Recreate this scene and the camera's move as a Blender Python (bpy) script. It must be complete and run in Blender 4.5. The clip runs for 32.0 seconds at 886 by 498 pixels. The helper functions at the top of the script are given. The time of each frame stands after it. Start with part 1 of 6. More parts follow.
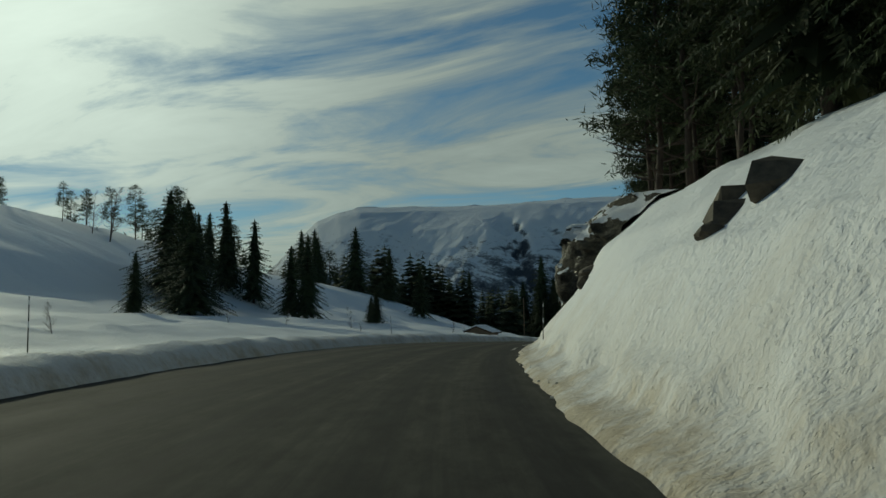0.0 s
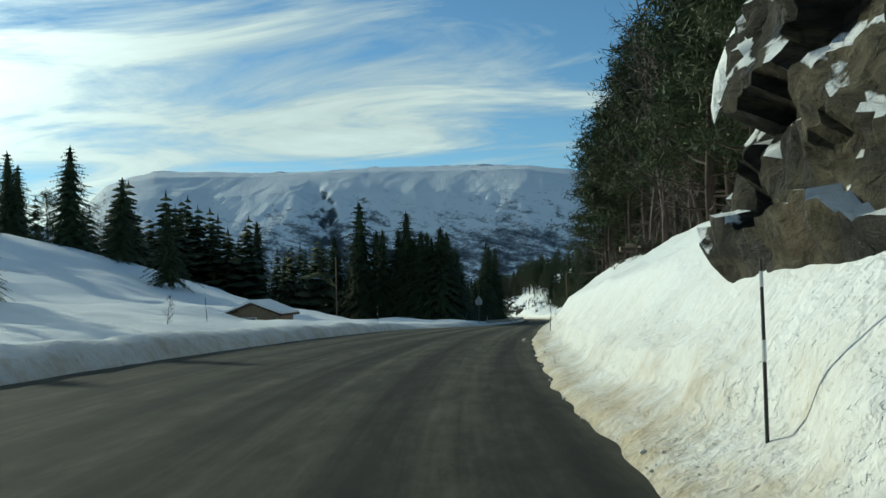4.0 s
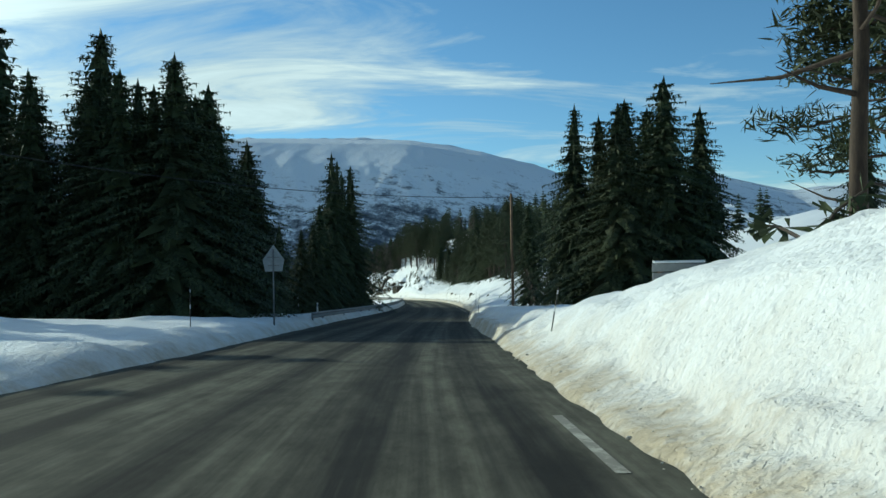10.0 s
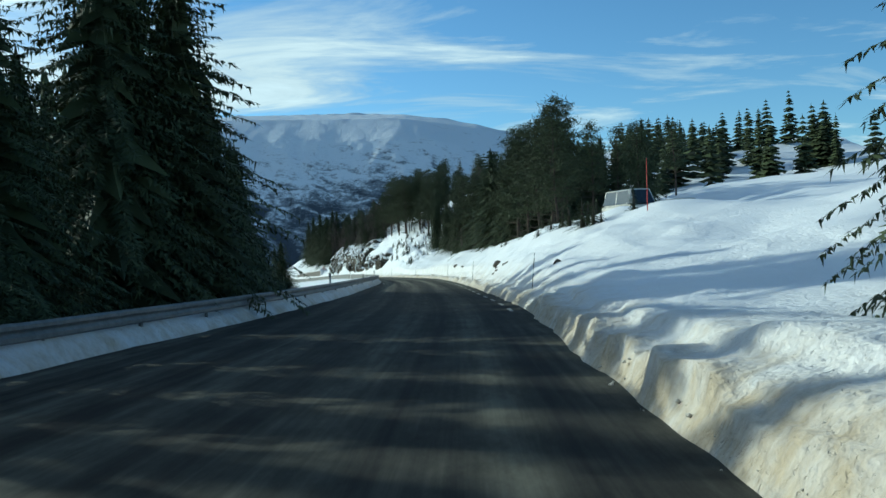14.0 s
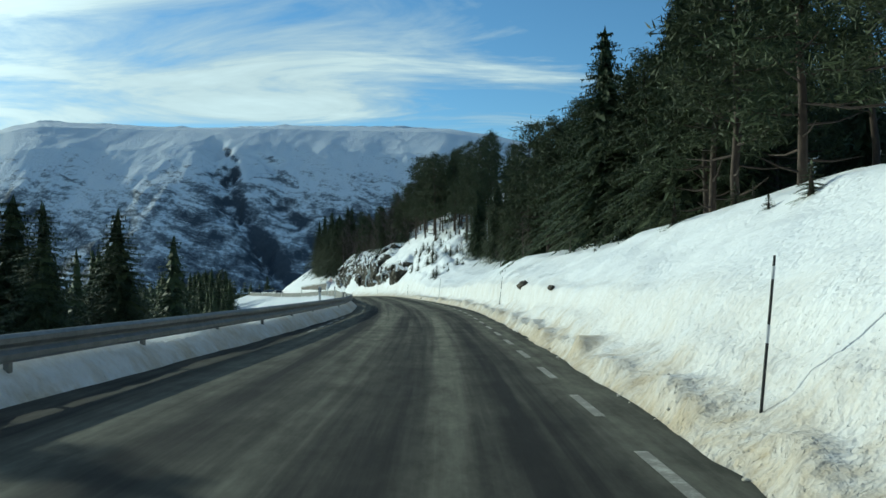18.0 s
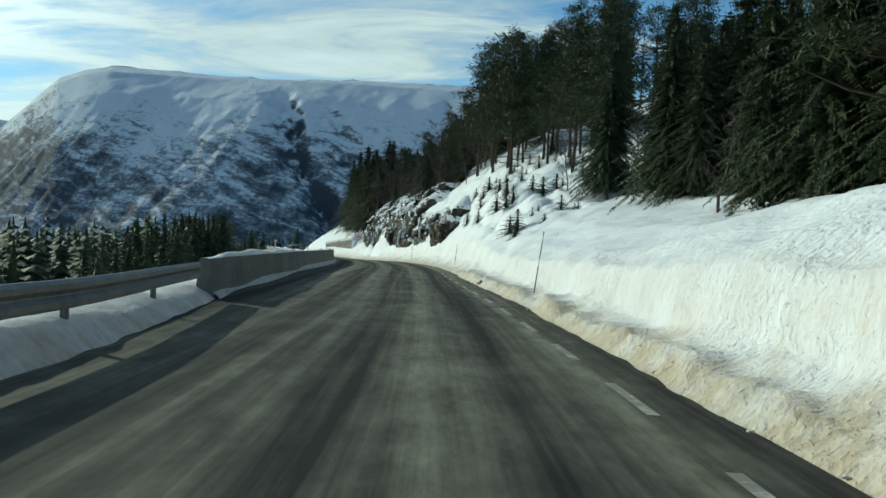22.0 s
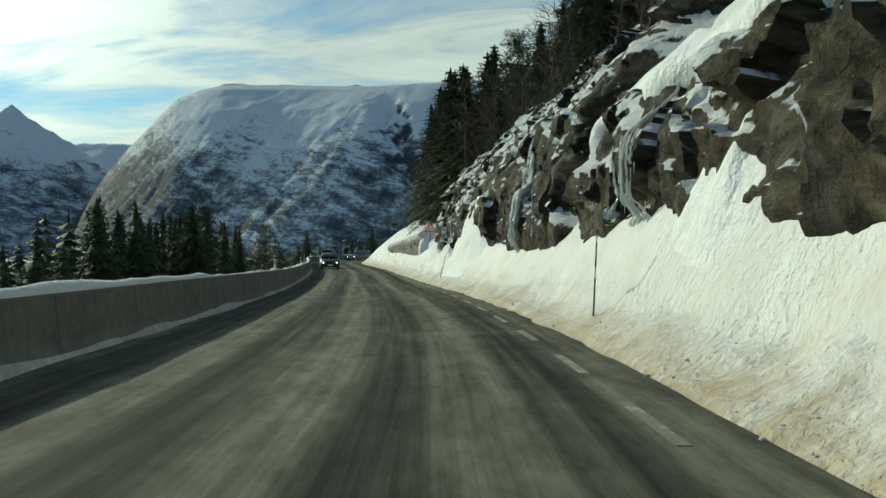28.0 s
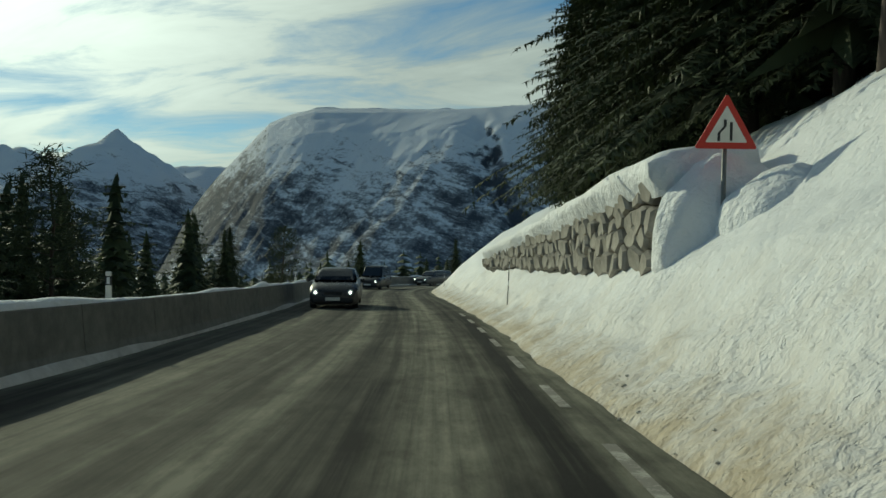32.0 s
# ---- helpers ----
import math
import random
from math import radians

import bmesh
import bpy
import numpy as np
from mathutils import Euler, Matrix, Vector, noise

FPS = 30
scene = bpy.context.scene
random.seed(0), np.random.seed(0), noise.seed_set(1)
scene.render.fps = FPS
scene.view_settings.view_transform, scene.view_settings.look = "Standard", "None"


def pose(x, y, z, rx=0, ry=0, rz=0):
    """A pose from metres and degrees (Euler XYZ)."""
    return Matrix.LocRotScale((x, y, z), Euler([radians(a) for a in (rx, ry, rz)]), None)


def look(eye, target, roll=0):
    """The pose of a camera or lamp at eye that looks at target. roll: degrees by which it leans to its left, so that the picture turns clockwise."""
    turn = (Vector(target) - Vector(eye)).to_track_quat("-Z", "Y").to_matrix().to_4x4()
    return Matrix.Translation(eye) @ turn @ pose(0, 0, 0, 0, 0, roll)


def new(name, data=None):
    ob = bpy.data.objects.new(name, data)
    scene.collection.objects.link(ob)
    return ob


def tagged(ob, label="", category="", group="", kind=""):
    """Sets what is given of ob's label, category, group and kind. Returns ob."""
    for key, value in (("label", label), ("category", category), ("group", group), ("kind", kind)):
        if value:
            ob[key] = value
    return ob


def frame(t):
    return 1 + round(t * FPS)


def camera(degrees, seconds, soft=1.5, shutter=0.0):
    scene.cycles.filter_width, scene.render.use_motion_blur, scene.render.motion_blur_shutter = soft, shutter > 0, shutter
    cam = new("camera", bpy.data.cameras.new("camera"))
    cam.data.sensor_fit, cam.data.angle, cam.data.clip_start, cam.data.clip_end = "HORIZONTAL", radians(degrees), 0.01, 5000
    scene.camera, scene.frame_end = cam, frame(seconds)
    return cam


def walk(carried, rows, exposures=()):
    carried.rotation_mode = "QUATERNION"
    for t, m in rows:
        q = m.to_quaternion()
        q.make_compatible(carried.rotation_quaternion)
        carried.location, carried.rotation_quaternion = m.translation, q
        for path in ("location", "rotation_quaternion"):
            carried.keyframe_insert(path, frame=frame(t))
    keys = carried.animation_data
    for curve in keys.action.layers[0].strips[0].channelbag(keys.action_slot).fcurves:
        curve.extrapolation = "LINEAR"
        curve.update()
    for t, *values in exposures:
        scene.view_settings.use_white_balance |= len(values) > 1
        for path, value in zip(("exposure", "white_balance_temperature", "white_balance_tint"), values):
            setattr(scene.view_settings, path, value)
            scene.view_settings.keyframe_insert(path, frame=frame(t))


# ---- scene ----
import functools

cam = camera(56, 32.0)
PATH = [
    (0.0, pose(13.292, -60.629, 1.623, 94.930, 0.848, 19.720)),
    (0.5, pose(11.309, -55.321, 1.686, 94.290, 0.876, 18.701)),
    (1.0, pose(9.401, -49.994, 1.746, 94.456, 1.613, 17.202)),
    (1.5, pose(7.638, -44.638, 1.792, 93.849, -1.050, 15.030)),
    (2.0, pose(6.098, -39.264, 1.813, 93.602, 0.404, 13.598)),
    (2.5, pose(4.754, -33.859, 1.805, 93.313, 1.505, 11.735)),
    (3.0, pose(3.557, -28.376, 1.766, 93.264, 1.765, 9.883)),
    (3.5, pose(2.520, -22.787, 1.702, 92.627, 1.469, 7.724)),
    (4.0, pose(1.629, -17.145, 1.627, 92.610, 1.366, 6.520)),
    (5.0, pose(0.355, -5.742, 1.430, 92.539, 0.911, 1.220)),
    (5.5, pose(0.000, 0.000, 1.300, 92.522, 0.807, 0.016)),
    (6.0, pose(-0.176, 5.754, 1.145, 92.054, 1.149, -1.289)),
    (6.5, pose(-0.224, 11.470, 0.989, 91.997, 1.398, -2.124)),
    (7.0, pose(-0.190, 17.109, 0.825, 91.696, 1.283, -2.465)),
    (7.5, pose(-0.158, 22.667, 0.653, 91.723, 2.028, -2.500)),
    (8.0, pose(-0.098, 28.198, 0.470, 91.565, 1.754, -2.570)),
    (8.5, pose(-0.029, 33.792, 0.274, 91.347, 0.938, -2.369)),
    (9.0, pose(0.050, 39.475, 0.059, 91.341, 0.867, -2.119)),
    (9.5, pose(0.180, 45.287, -0.179, 91.099, 0.811, -1.786)),
    (10.0, pose(0.299, 51.252, -0.438, 90.910, 1.045, -1.760)),
    (10.5, pose(0.392, 57.376, -0.718, 90.613, 1.529, -1.700)),
    (11.0, pose(0.448, 63.632, -1.004, 90.471, 2.108, -1.584)),
    (11.5, pose(0.472, 69.859, -1.281, 90.127, 1.710, -1.625)),
    (12.0, pose(0.577, 75.975, -1.547, 89.009, 2.165, -1.844)),
    (12.5, pose(0.791, 81.915, -1.816, 89.689, 2.625, -1.618)),
    (13.0, pose(1.050, 87.733, -2.089, 89.781, 2.561, -1.467)),
    (13.5, pose(1.347, 93.525, -2.357, 89.076, 2.513, -1.924)),
    (14.0, pose(1.687, 99.405, -2.613, 89.266, 2.439, -1.965)),
    (15.0, pose(2.534, 111.400, -3.086, 90.101, 2.114, -2.152)),
    (15.5, pose(2.806, 117.519, -3.300, 90.290, 2.040, -2.196)),
    (16.0, pose(2.895, 123.718, -3.494, 90.811, 1.903, -1.963)),
    (16.5, pose(2.984, 129.860, -3.687, 90.611, 1.159, -0.974)),
    (17.0, pose(3.079, 135.895, -3.872, 90.521, 1.463, -0.237)),
    (17.5, pose(3.108, 141.800, -4.056, 90.918, 1.012, 0.591)),
    (18.0, pose(3.005, 147.626, -4.235, 90.510, 0.014, 0.906)),
    (18.5, pose(2.861, 153.343, -4.424, 90.354, -0.047, 1.182)),
    (19.0, pose(2.728, 158.981, -4.620, 90.263, -0.814, 1.497)),
    (19.5, pose(2.582, 164.564, -4.818, 90.513, -0.491, 1.793)),
    (20.0, pose(2.410, 170.109, -5.016, 89.820, -0.923, 1.693)),
    (20.5, pose(2.196, 175.622, -5.213, 88.193, -0.852, 2.855)),
    (21.0, pose(1.944, 181.093, -5.402, 88.059, -1.769, 2.328)),
    (21.5, pose(1.574, 186.528, -5.585, 87.141, -1.814, 3.248)),
    (22.0, pose(1.099, 191.936, -5.768, 87.893, -3.036, 5.131)),
    (22.5, pose(0.547, 197.246, -5.950, 87.657, -3.614, 5.600)),
    (23.0, pose(-0.092, 202.466, -6.130, 87.775, -2.961, 5.975)),
    (23.5, pose(-0.714, 207.563, -6.307, 87.757, -2.905, 6.750)),
    (24.0, pose(-1.398, 212.488, -6.486, 87.777, -2.620, 7.161)),
    (24.5, pose(-2.099, 217.236, -6.658, 87.597, -2.367, 7.492)),
    (25.0, pose(-2.588, 221.852, -6.820, 87.546, -2.225, 7.718)),
    (26.0, pose(-3.320, 231.102, -7.144, 87.322, -1.601, 8.709)),
    (26.5, pose(-3.963, 235.916, -7.320, 87.271, -1.459, 8.934)),
    (27.0, pose(-4.976, 240.989, -7.514, 87.468, -0.632, 9.703)),
    (27.5, pose(-6.173, 246.365, -7.728, 87.426, -0.371, 11.665)),
    (28.0, pose(-7.508, 251.923, -7.961, 87.732, 0.071, 12.812)),
    (28.5, pose(-8.817, 257.392, -8.205, 87.235, 0.638, 13.802)),
    (29.0, pose(-10.129, 262.760, -8.450, 88.241, 1.163, 14.159)),
    (29.5, pose(-11.601, 268.190, -8.719, 88.142, 1.348, 14.795)),
    (30.0, pose(-13.272, 273.708, -9.005, 87.697, 1.002, 15.840)),
    (30.5, pose(-15.164, 279.316, -9.304, 88.094, -0.006, 17.355)),
    (31.0, pose(-17.179, 285.033, -9.620, 88.198, -0.809, 18.159)),
    (31.5, pose(-19.215, 290.875, -9.953, 88.541, -0.837, 19.043)),
    (32.0, pose(-21.205, 296.823, -10.299, 89.385, -0.665, 18.853)),
]
EXPOSURES = [(0, -1.32, 6200, -16), (1.5, -0.9, 6050, -16), (3.5, -0.25, 5800, -15), (6, -0.1, 5600, -14), (8, -0.1, 5450, -14), (10, 0.0, 5400, -14), (11.2, 0.15, 5300, -14), (12, 0.18, 4850, -14),
             (13.5, 0.1, 5050, -13), (16, -0.12, 5250, -14), (19, -0.08, 5350, -14), (24, -0.24, 5750, -15), (28, -0.30, 6150, -16), (30, -0.38, 6200, -16), (31, -0.48, 6300, -16), (32, -0.7, 6250, -16)]
walk(cam, PATH, EXPOSURES)

# ---- daylight ----
SUN_AZ, SUN_EL = radians(56), radians(19.5)          # azimuth to the left of +y
SUN_DIR = Vector((-math.sin(SUN_AZ) * math.cos(SUN_EL), math.cos(SUN_AZ) * math.cos(SUN_EL), math.sin(SUN_EL)))
world = bpy.data.worlds.new("sky")
scene.world = world
world.use_nodes = True


def sky_nodes():
    nt = world.node_tree
    n, l = nt.nodes, nt.links
    out, bg = n["World Output"], n["Background"]
    sky = n.new("ShaderNodeTexSky")
    sky.sky_type, sky.sun_disc = "NISHITA", False
    sky.sun_elevation, sky.sun_rotation = SUN_EL, -SUN_AZ
    sky.altitude, sky.air_density, sky.dust_density, sky.ozone_density = 900, 1.0, 0.15, 3.0
    co = n.new("ShaderNodeTexCoord")
    sep = n.new("ShaderNodeSeparateXYZ")
    l.new(co.outputs["Generated"], sep.inputs[0])

    def m(op, a, b=None, clamp=False):
        k = n.new("ShaderNodeMath")
        k.operation, k.use_clamp = op, clamp
        for i, v in enumerate((a, b)):
            if v is None:
                continue
            if isinstance(v, (int, float)):
                k.inputs[i].default_value = v
            else:
                l.new(v, k.inputs[i])
        return k.outputs[0]
    z = m("ADD", m("MAXIMUM", sep.outputs[2], 0.0), 0.12)
    com = n.new("ShaderNodeCombineXYZ")
    l.new(m("DIVIDE", sep.outputs[0], z), com.inputs[0])
    l.new(m("DIVIDE", sep.outputs[1], z), com.inputs[1])
    mp = n.new("ShaderNodeMapping")
    mp.inputs["Rotation"].default_value = (0, 0, radians(12))
    mp.inputs["Scale"].default_value = (0.55, 1.15, 1)
    mp.inputs["Location"].default_value = (3.1, 1.4, 0)
    l.new(com.outputs[0], mp.inputs[0])
    wisps = n.new("ShaderNodeTexNoise")
    wisps.inputs["Scale"].default_value, wisps.inputs["Detail"].default_value = 1.6, 9
    wisps.inputs["Roughness"].default_value, wisps.inputs["Distortion"].default_value = 0.60, 0.7
    l.new(mp.outputs[0], wisps.inputs["Vector"])
    big = n.new("ShaderNodeTexNoise")
    big.inputs["Scale"].default_value, big.inputs["Detail"].default_value = 0.45, 3
    l.new(mp.outputs[0], big.inputs["Vector"])
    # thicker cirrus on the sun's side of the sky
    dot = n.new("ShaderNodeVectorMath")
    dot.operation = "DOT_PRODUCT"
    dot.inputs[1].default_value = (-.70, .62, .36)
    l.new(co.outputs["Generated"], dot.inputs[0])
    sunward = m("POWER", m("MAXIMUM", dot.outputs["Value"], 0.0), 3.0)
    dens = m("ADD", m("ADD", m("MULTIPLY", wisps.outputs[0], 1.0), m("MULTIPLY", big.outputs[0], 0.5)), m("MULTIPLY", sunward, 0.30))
    ramp = n.new("ShaderNodeValToRGB")
    ramp.color_ramp.elements[0].position, ramp.color_ramp.elements[1].position = 0.80, 1.16
    ramp.color_ramp.elements[1].color = (0.85, 0.85, 0.85, 1)
    l.new(dens, ramp.inputs[0])
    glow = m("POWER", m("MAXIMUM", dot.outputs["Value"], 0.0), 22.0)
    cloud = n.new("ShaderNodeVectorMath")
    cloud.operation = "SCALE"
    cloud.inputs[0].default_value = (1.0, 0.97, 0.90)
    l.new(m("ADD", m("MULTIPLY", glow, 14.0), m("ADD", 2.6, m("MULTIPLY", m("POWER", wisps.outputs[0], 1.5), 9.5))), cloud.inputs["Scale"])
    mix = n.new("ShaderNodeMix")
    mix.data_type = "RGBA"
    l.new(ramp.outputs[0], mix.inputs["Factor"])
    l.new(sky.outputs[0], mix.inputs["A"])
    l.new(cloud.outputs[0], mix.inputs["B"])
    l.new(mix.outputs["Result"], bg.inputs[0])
    bg.inputs[1].default_value = 0.115


sky_nodes()
sun = new("sun", bpy.data.lights.new("sun", "SUN"))
sun.data.energy, sun.data.angle, sun.data.color = 3.65, radians(0.6), (1.0, 0.87, 0.68)
sun.matrix_world = look((0, 0, 200), Vector((0, 0, 200)) - SUN_DIR)


# ---- materials ----
def material(name, build, **principled):
    mat = bpy.data.materials.new(name)
    mat.use_nodes = True
    nt = mat.node_tree
    bsdf = nt.nodes["Principled BSDF"]
    for k, v in principled.items():
        bsdf.inputs[k.replace("_", " ")].default_value = v
    if build:
        build(nt, bsdf)
    return mat


class N:
    """Short forms for shader nodes."""

    def __init__(self, nt):
        self.nt, self.n, self.l = nt, nt.nodes, nt.links

    def put(self, socket, v):
        if hasattr(v, "is_output") or hasattr(v, "links"):
            self.l.new(v, socket)
        else:
            socket.default_value = v

    def coord(self, which="Object"):
        return self.n.new("ShaderNodeTexCoord").outputs[which]

    def pos(self):
        return self.n.new("ShaderNodeNewGeometry").outputs["Position"]

    def uv(self, name):
        k = self.n.new("ShaderNodeUVMap")
        k.uv_map = name
        return k.outputs[0]

    def sep(self, v):
        k = self.n.new("ShaderNodeSeparateXYZ")
        self.l.new(v, k.inputs[0])
        return k.outputs

    def noise(self, vec, scale, detail=4, rough=.5, distort=0.0):
        k = self.n.new("ShaderNodeTexNoise")
        self.l.new(vec, k.inputs["Vector"])
        k.inputs["Scale"].default_value, k.inputs["Detail"].default_value = scale, detail
        k.inputs["Roughness"].default_value, k.inputs["Distortion"].default_value = rough, distort
        return k.outputs[0]

    def voronoi(self, vec, scale, feature="F1"):
        k = self.n.new("ShaderNodeTexVoronoi")
        k.feature = feature
        self.l.new(vec, k.inputs["Vector"])
        k.inputs["Scale"].default_value = scale
        return k.outputs[0]

    def stretch(self, vec, sc, rot=(0, 0, 0)):
        k = self.n.new("ShaderNodeMapping")
        self.l.new(vec, k.inputs[0])
        k.inputs["Scale"].default_value, k.inputs["Rotation"].default_value = sc, rot
        return k.outputs[0]

    def math(self, op, a, b=0.0, clamp=False):
        k = self.n.new("ShaderNodeMath")
        k.operation, k.use_clamp = op, clamp
        self.put(k.inputs[0], a)
        self.put(k.inputs[1], b)
        return k.outputs[0]

    def ramp(self, fac, *stops):
        k = self.n.new("ShaderNodeValToRGB")
        r = k.color_ramp
        while len(r.elements) < len(stops):
            r.elements.new(0.5)
        for e, (p, c) in zip(r.elements, stops):
            e.position = p
            e.color = (c, c, c, 1) if isinstance(c, (int, float)) else (*c, 1)
        self.l.new(fac, k.inputs[0])
        return k.outputs[0]

    def mix(self, fac, a, b):
        k = self.n.new("ShaderNodeMix")
        k.data_type = "RGBA"
        self.put(k.inputs["Factor"], fac)
        for s, v in (("A", a), ("B", b)):
            self.put(k.inputs[s], (*v, 1) if isinstance(v, tuple) else v)
        return k.outputs["Result"]

    def bump(self, height, strength, dist, normal=None):
        k = self.n.new("ShaderNodeBump")
        self.l.new(height, k.inputs["Height"])
        k.inputs["Strength"].default_value, k.inputs["Distance"].default_value = strength, dist
        if normal is not None:
            self.l.new(normal, k.inputs["Normal"])
        return k.outputs[0]


def snow_build(nt, b):
    k = N(nt)
    p = k.pos()
    u, v = k.sep(k.uv("road"))[:2]
    warp = k.n.new("ShaderNodeVectorMath")
    warp.operation = "MULTIPLY_ADD"
    jitter = k.n.new("ShaderNodeTexNoise")
    jitter.inputs["Scale"].default_value = 3.0
    k.l.new(p, jitter.inputs["Vector"])
    k.l.new(jitter.outputs["Color"], warp.inputs[0])
    warp.inputs[1].default_value = (.10, .10, .10)
    k.l.new(p, warp.inputs[2])
    q = warp.outputs[0]
    lumps = k.noise(p, 1.1, 3, .5)
    chunks = k.noise(q, 8.0, 3, .55)
    clods = k.math("SUBTRACT", 1.0, k.voronoi(q, 9.0))
    pits = k.ramp(k.noise(q, 12.0, 3, .55), (.32, 1.0), (.40, 0.0))
    grains = k.noise(p, 22, 2, .5)
    dirt = k.math("ADD", k.noise(p, .9, 4, .6), k.math("MULTIPLY", k.noise(k.stretch(p, (1, 1, .4)), 4, 4, .7), .7))
    edge = k.ramp(k.math("ADD", k.math("MULTIPLY", u, 1 / 2.2), k.math("MULTIPLY", k.math("SUBTRACT", dirt, .85), .9)), (0.0, 1.0), (0.10, .80), (0.34, .36), (0.75, .05), (1.0, 0.0))
    clean = k.mix(k.noise(p, .35, 3), (.80, .82, .85), (.88, .88, .88))
    brown = k.mix(chunks, (.27, .205, .12), (.66, .55, .37))
    col = k.mix(k.math("MULTIPLY", edge, .92), clean, brown)
    # brown specks of road dirt that also stand in for shadow in small pits
    spots = k.ramp(k.noise(p, 11, 2, .5), (.73, 0.0), (.77, 1.0))
    nearby = k.ramp(k.math("MULTIPLY", u, .1), (0.0, .6), (.4, .10), (.9, 0.0))
    col = k.mix(k.math("MULTIPLY", spots, nearby), col, (.30, .25, .18))
    k.l.new(col, b.inputs["Base Color"])
    close = k.ramp(k.math("MULTIPLY", u, .05), (0.0, 1.0), (.35, .8), (1.0, .25))
    patchy = k.ramp(k.noise(p, .45, 3, .5), (.34, .45), (.60, 1.0))
    rough = k.math("MULTIPLY", k.math("ADD", k.math("MULTIPLY", chunks, .85), k.math("SUBTRACT", k.math("MULTIPLY", clods, .14), k.math("MULTIPLY", pits, .16))), k.math("MULTIPLY", close, patchy))
    hgt = k.math("ADD", k.math("ADD", k.math("MULTIPLY", lumps, .9), rough), k.math("MULTIPLY", grains, .10))
    k.l.new(k.bump(hgt, 1.0, .066), b.inputs["Normal"])


SNOW = material("snow", snow_build, Roughness=.62, Specular_IOR_Level=.25)


def plain_snow_build(nt, b):
    k = N(nt)
    p = k.pos()
    k.l.new(k.mix(k.noise(p, .8, 3), (.80, .82, .85), (.88, .88, .88)), b.inputs["Base Color"])
    k.l.new(k.bump(k.math("ADD", k.noise(p, 2.5, 5, .6), k.math("MULTIPLY", k.noise(p, 8, 3, .55), .5)), 1.0, .09), b.inputs["Normal"])


SNOW_PLAIN = material("settled_snow", plain_snow_build, Roughness=.62, Specular_IOR_Level=.25)


def asphalt_build(nt, b):
    k = N(nt)
    p = k.pos()
    d, s = k.sep(k.uv("road"))[:2]
    wav = k.math("MULTIPLY", k.math("SUBTRACT", k.noise(k.stretch(k.uv("road"), (.05, .03, 1)), 1.0, 3), .5), .5)
    dd = k.math("ADD", d, wav)
    lane = k.n.new("ShaderNodeCombineXYZ")
    k.l.new(k.math("MULTIPLY", dd, 2.4), lane.inputs[0])
    k.l.new(k.math("MULTIPLY", s, .035), lane.inputs[1])
    streak = k.noise(lane.outputs[0], 1.0, 5, .62, .3)
    fine = k.n.new("ShaderNodeCombineXYZ")
    k.l.new(k.math("MULTIPLY", dd, 7.0), fine.inputs[0])
    k.l.new(k.math("MULTIPLY", s, .12), fine.inputs[1])
    scratch = k.noise(fine.outputs[0], 1.0, 4, .7)
    patch = k.noise(p, .5, 4, .6)
    grit = k.noise(p, 60, 3, .7)
    # dusty bands between the wheel tracks, darker polished tracks
    track = k.math("SINE", k.math("MULTIPLY", k.math("ADD", dd, .25), 3.9))
    salt = k.math("ADD", k.math("ADD", k.math("MULTIPLY", streak, .9), k.math("MULTIPLY", scratch, .35)), k.math("ADD", k.math("MULTIPLY", track, .13), k.math("MULTIPLY", patch, .3)))
    # the dip near s 200 darkens the road in place of missing tree shade
    along = k.ramp(k.math("MULTIPLY", s, 1 / 400), (0.0, .22), (.12, .24), (.20, .38), (.27, .52), (.44, .40), (.50, .24), (.6, .75), (.85, 1.0))
    dust_and_shade = k.math("MULTIPLY", k.ramp(salt, (.58, 0.0), (.78, .40), (1.05, 1.0)), along)
    mott = k.ramp(k.noise(k.stretch(k.uv("road"), (1.2, .35, 1)), 2.2, 6, .72), (.36, 0.0), (.66, 1.0))
    dust_and_shade = k.math("MULTIPLY", dust_and_shade, k.math("ADD", .55, k.math("MULTIPLY", mott, .7)))
    grit = k.math("ADD", k.math("MULTIPLY", grit, .6), k.math("MULTIPLY", mott, .4))
    base = k.mix(grit, (.014, .014, .0135), (.040, .039, .036))
    col = k.mix(k.math("MULTIPLY", dust_and_shade, 1.0, True), base, (.27, .262, .205))
    k.l.new(col, b.inputs["Base Color"])
    k.l.new(k.ramp(salt, (.5, .80), (1.0, .95)), b.inputs["Roughness"])
    k.l.new(k.bump(grit, .35, .01), b.inputs["Normal"])


ASPHALT = material("asphalt", asphalt_build, Roughness=.85, Specular_IOR_Level=.07)


def line_build(nt, b):
    k = N(nt)
    p = k.pos()
    worn = k.ramp(k.math("ADD", k.noise(p, 3.0, 5, .7), k.math("MULTIPLY", k.noise(p, 26, 3, .7), .4)), (.52, 0.0), (.72, 1.0))
    k.l.new(k.mix(k.math("MULTIPLY", worn, .7), (.47, .45, .39), (.12, .11, .09)), b.inputs["Base Color"])


PAINT = material("worn_road_paint", line_build, Roughness=.75)


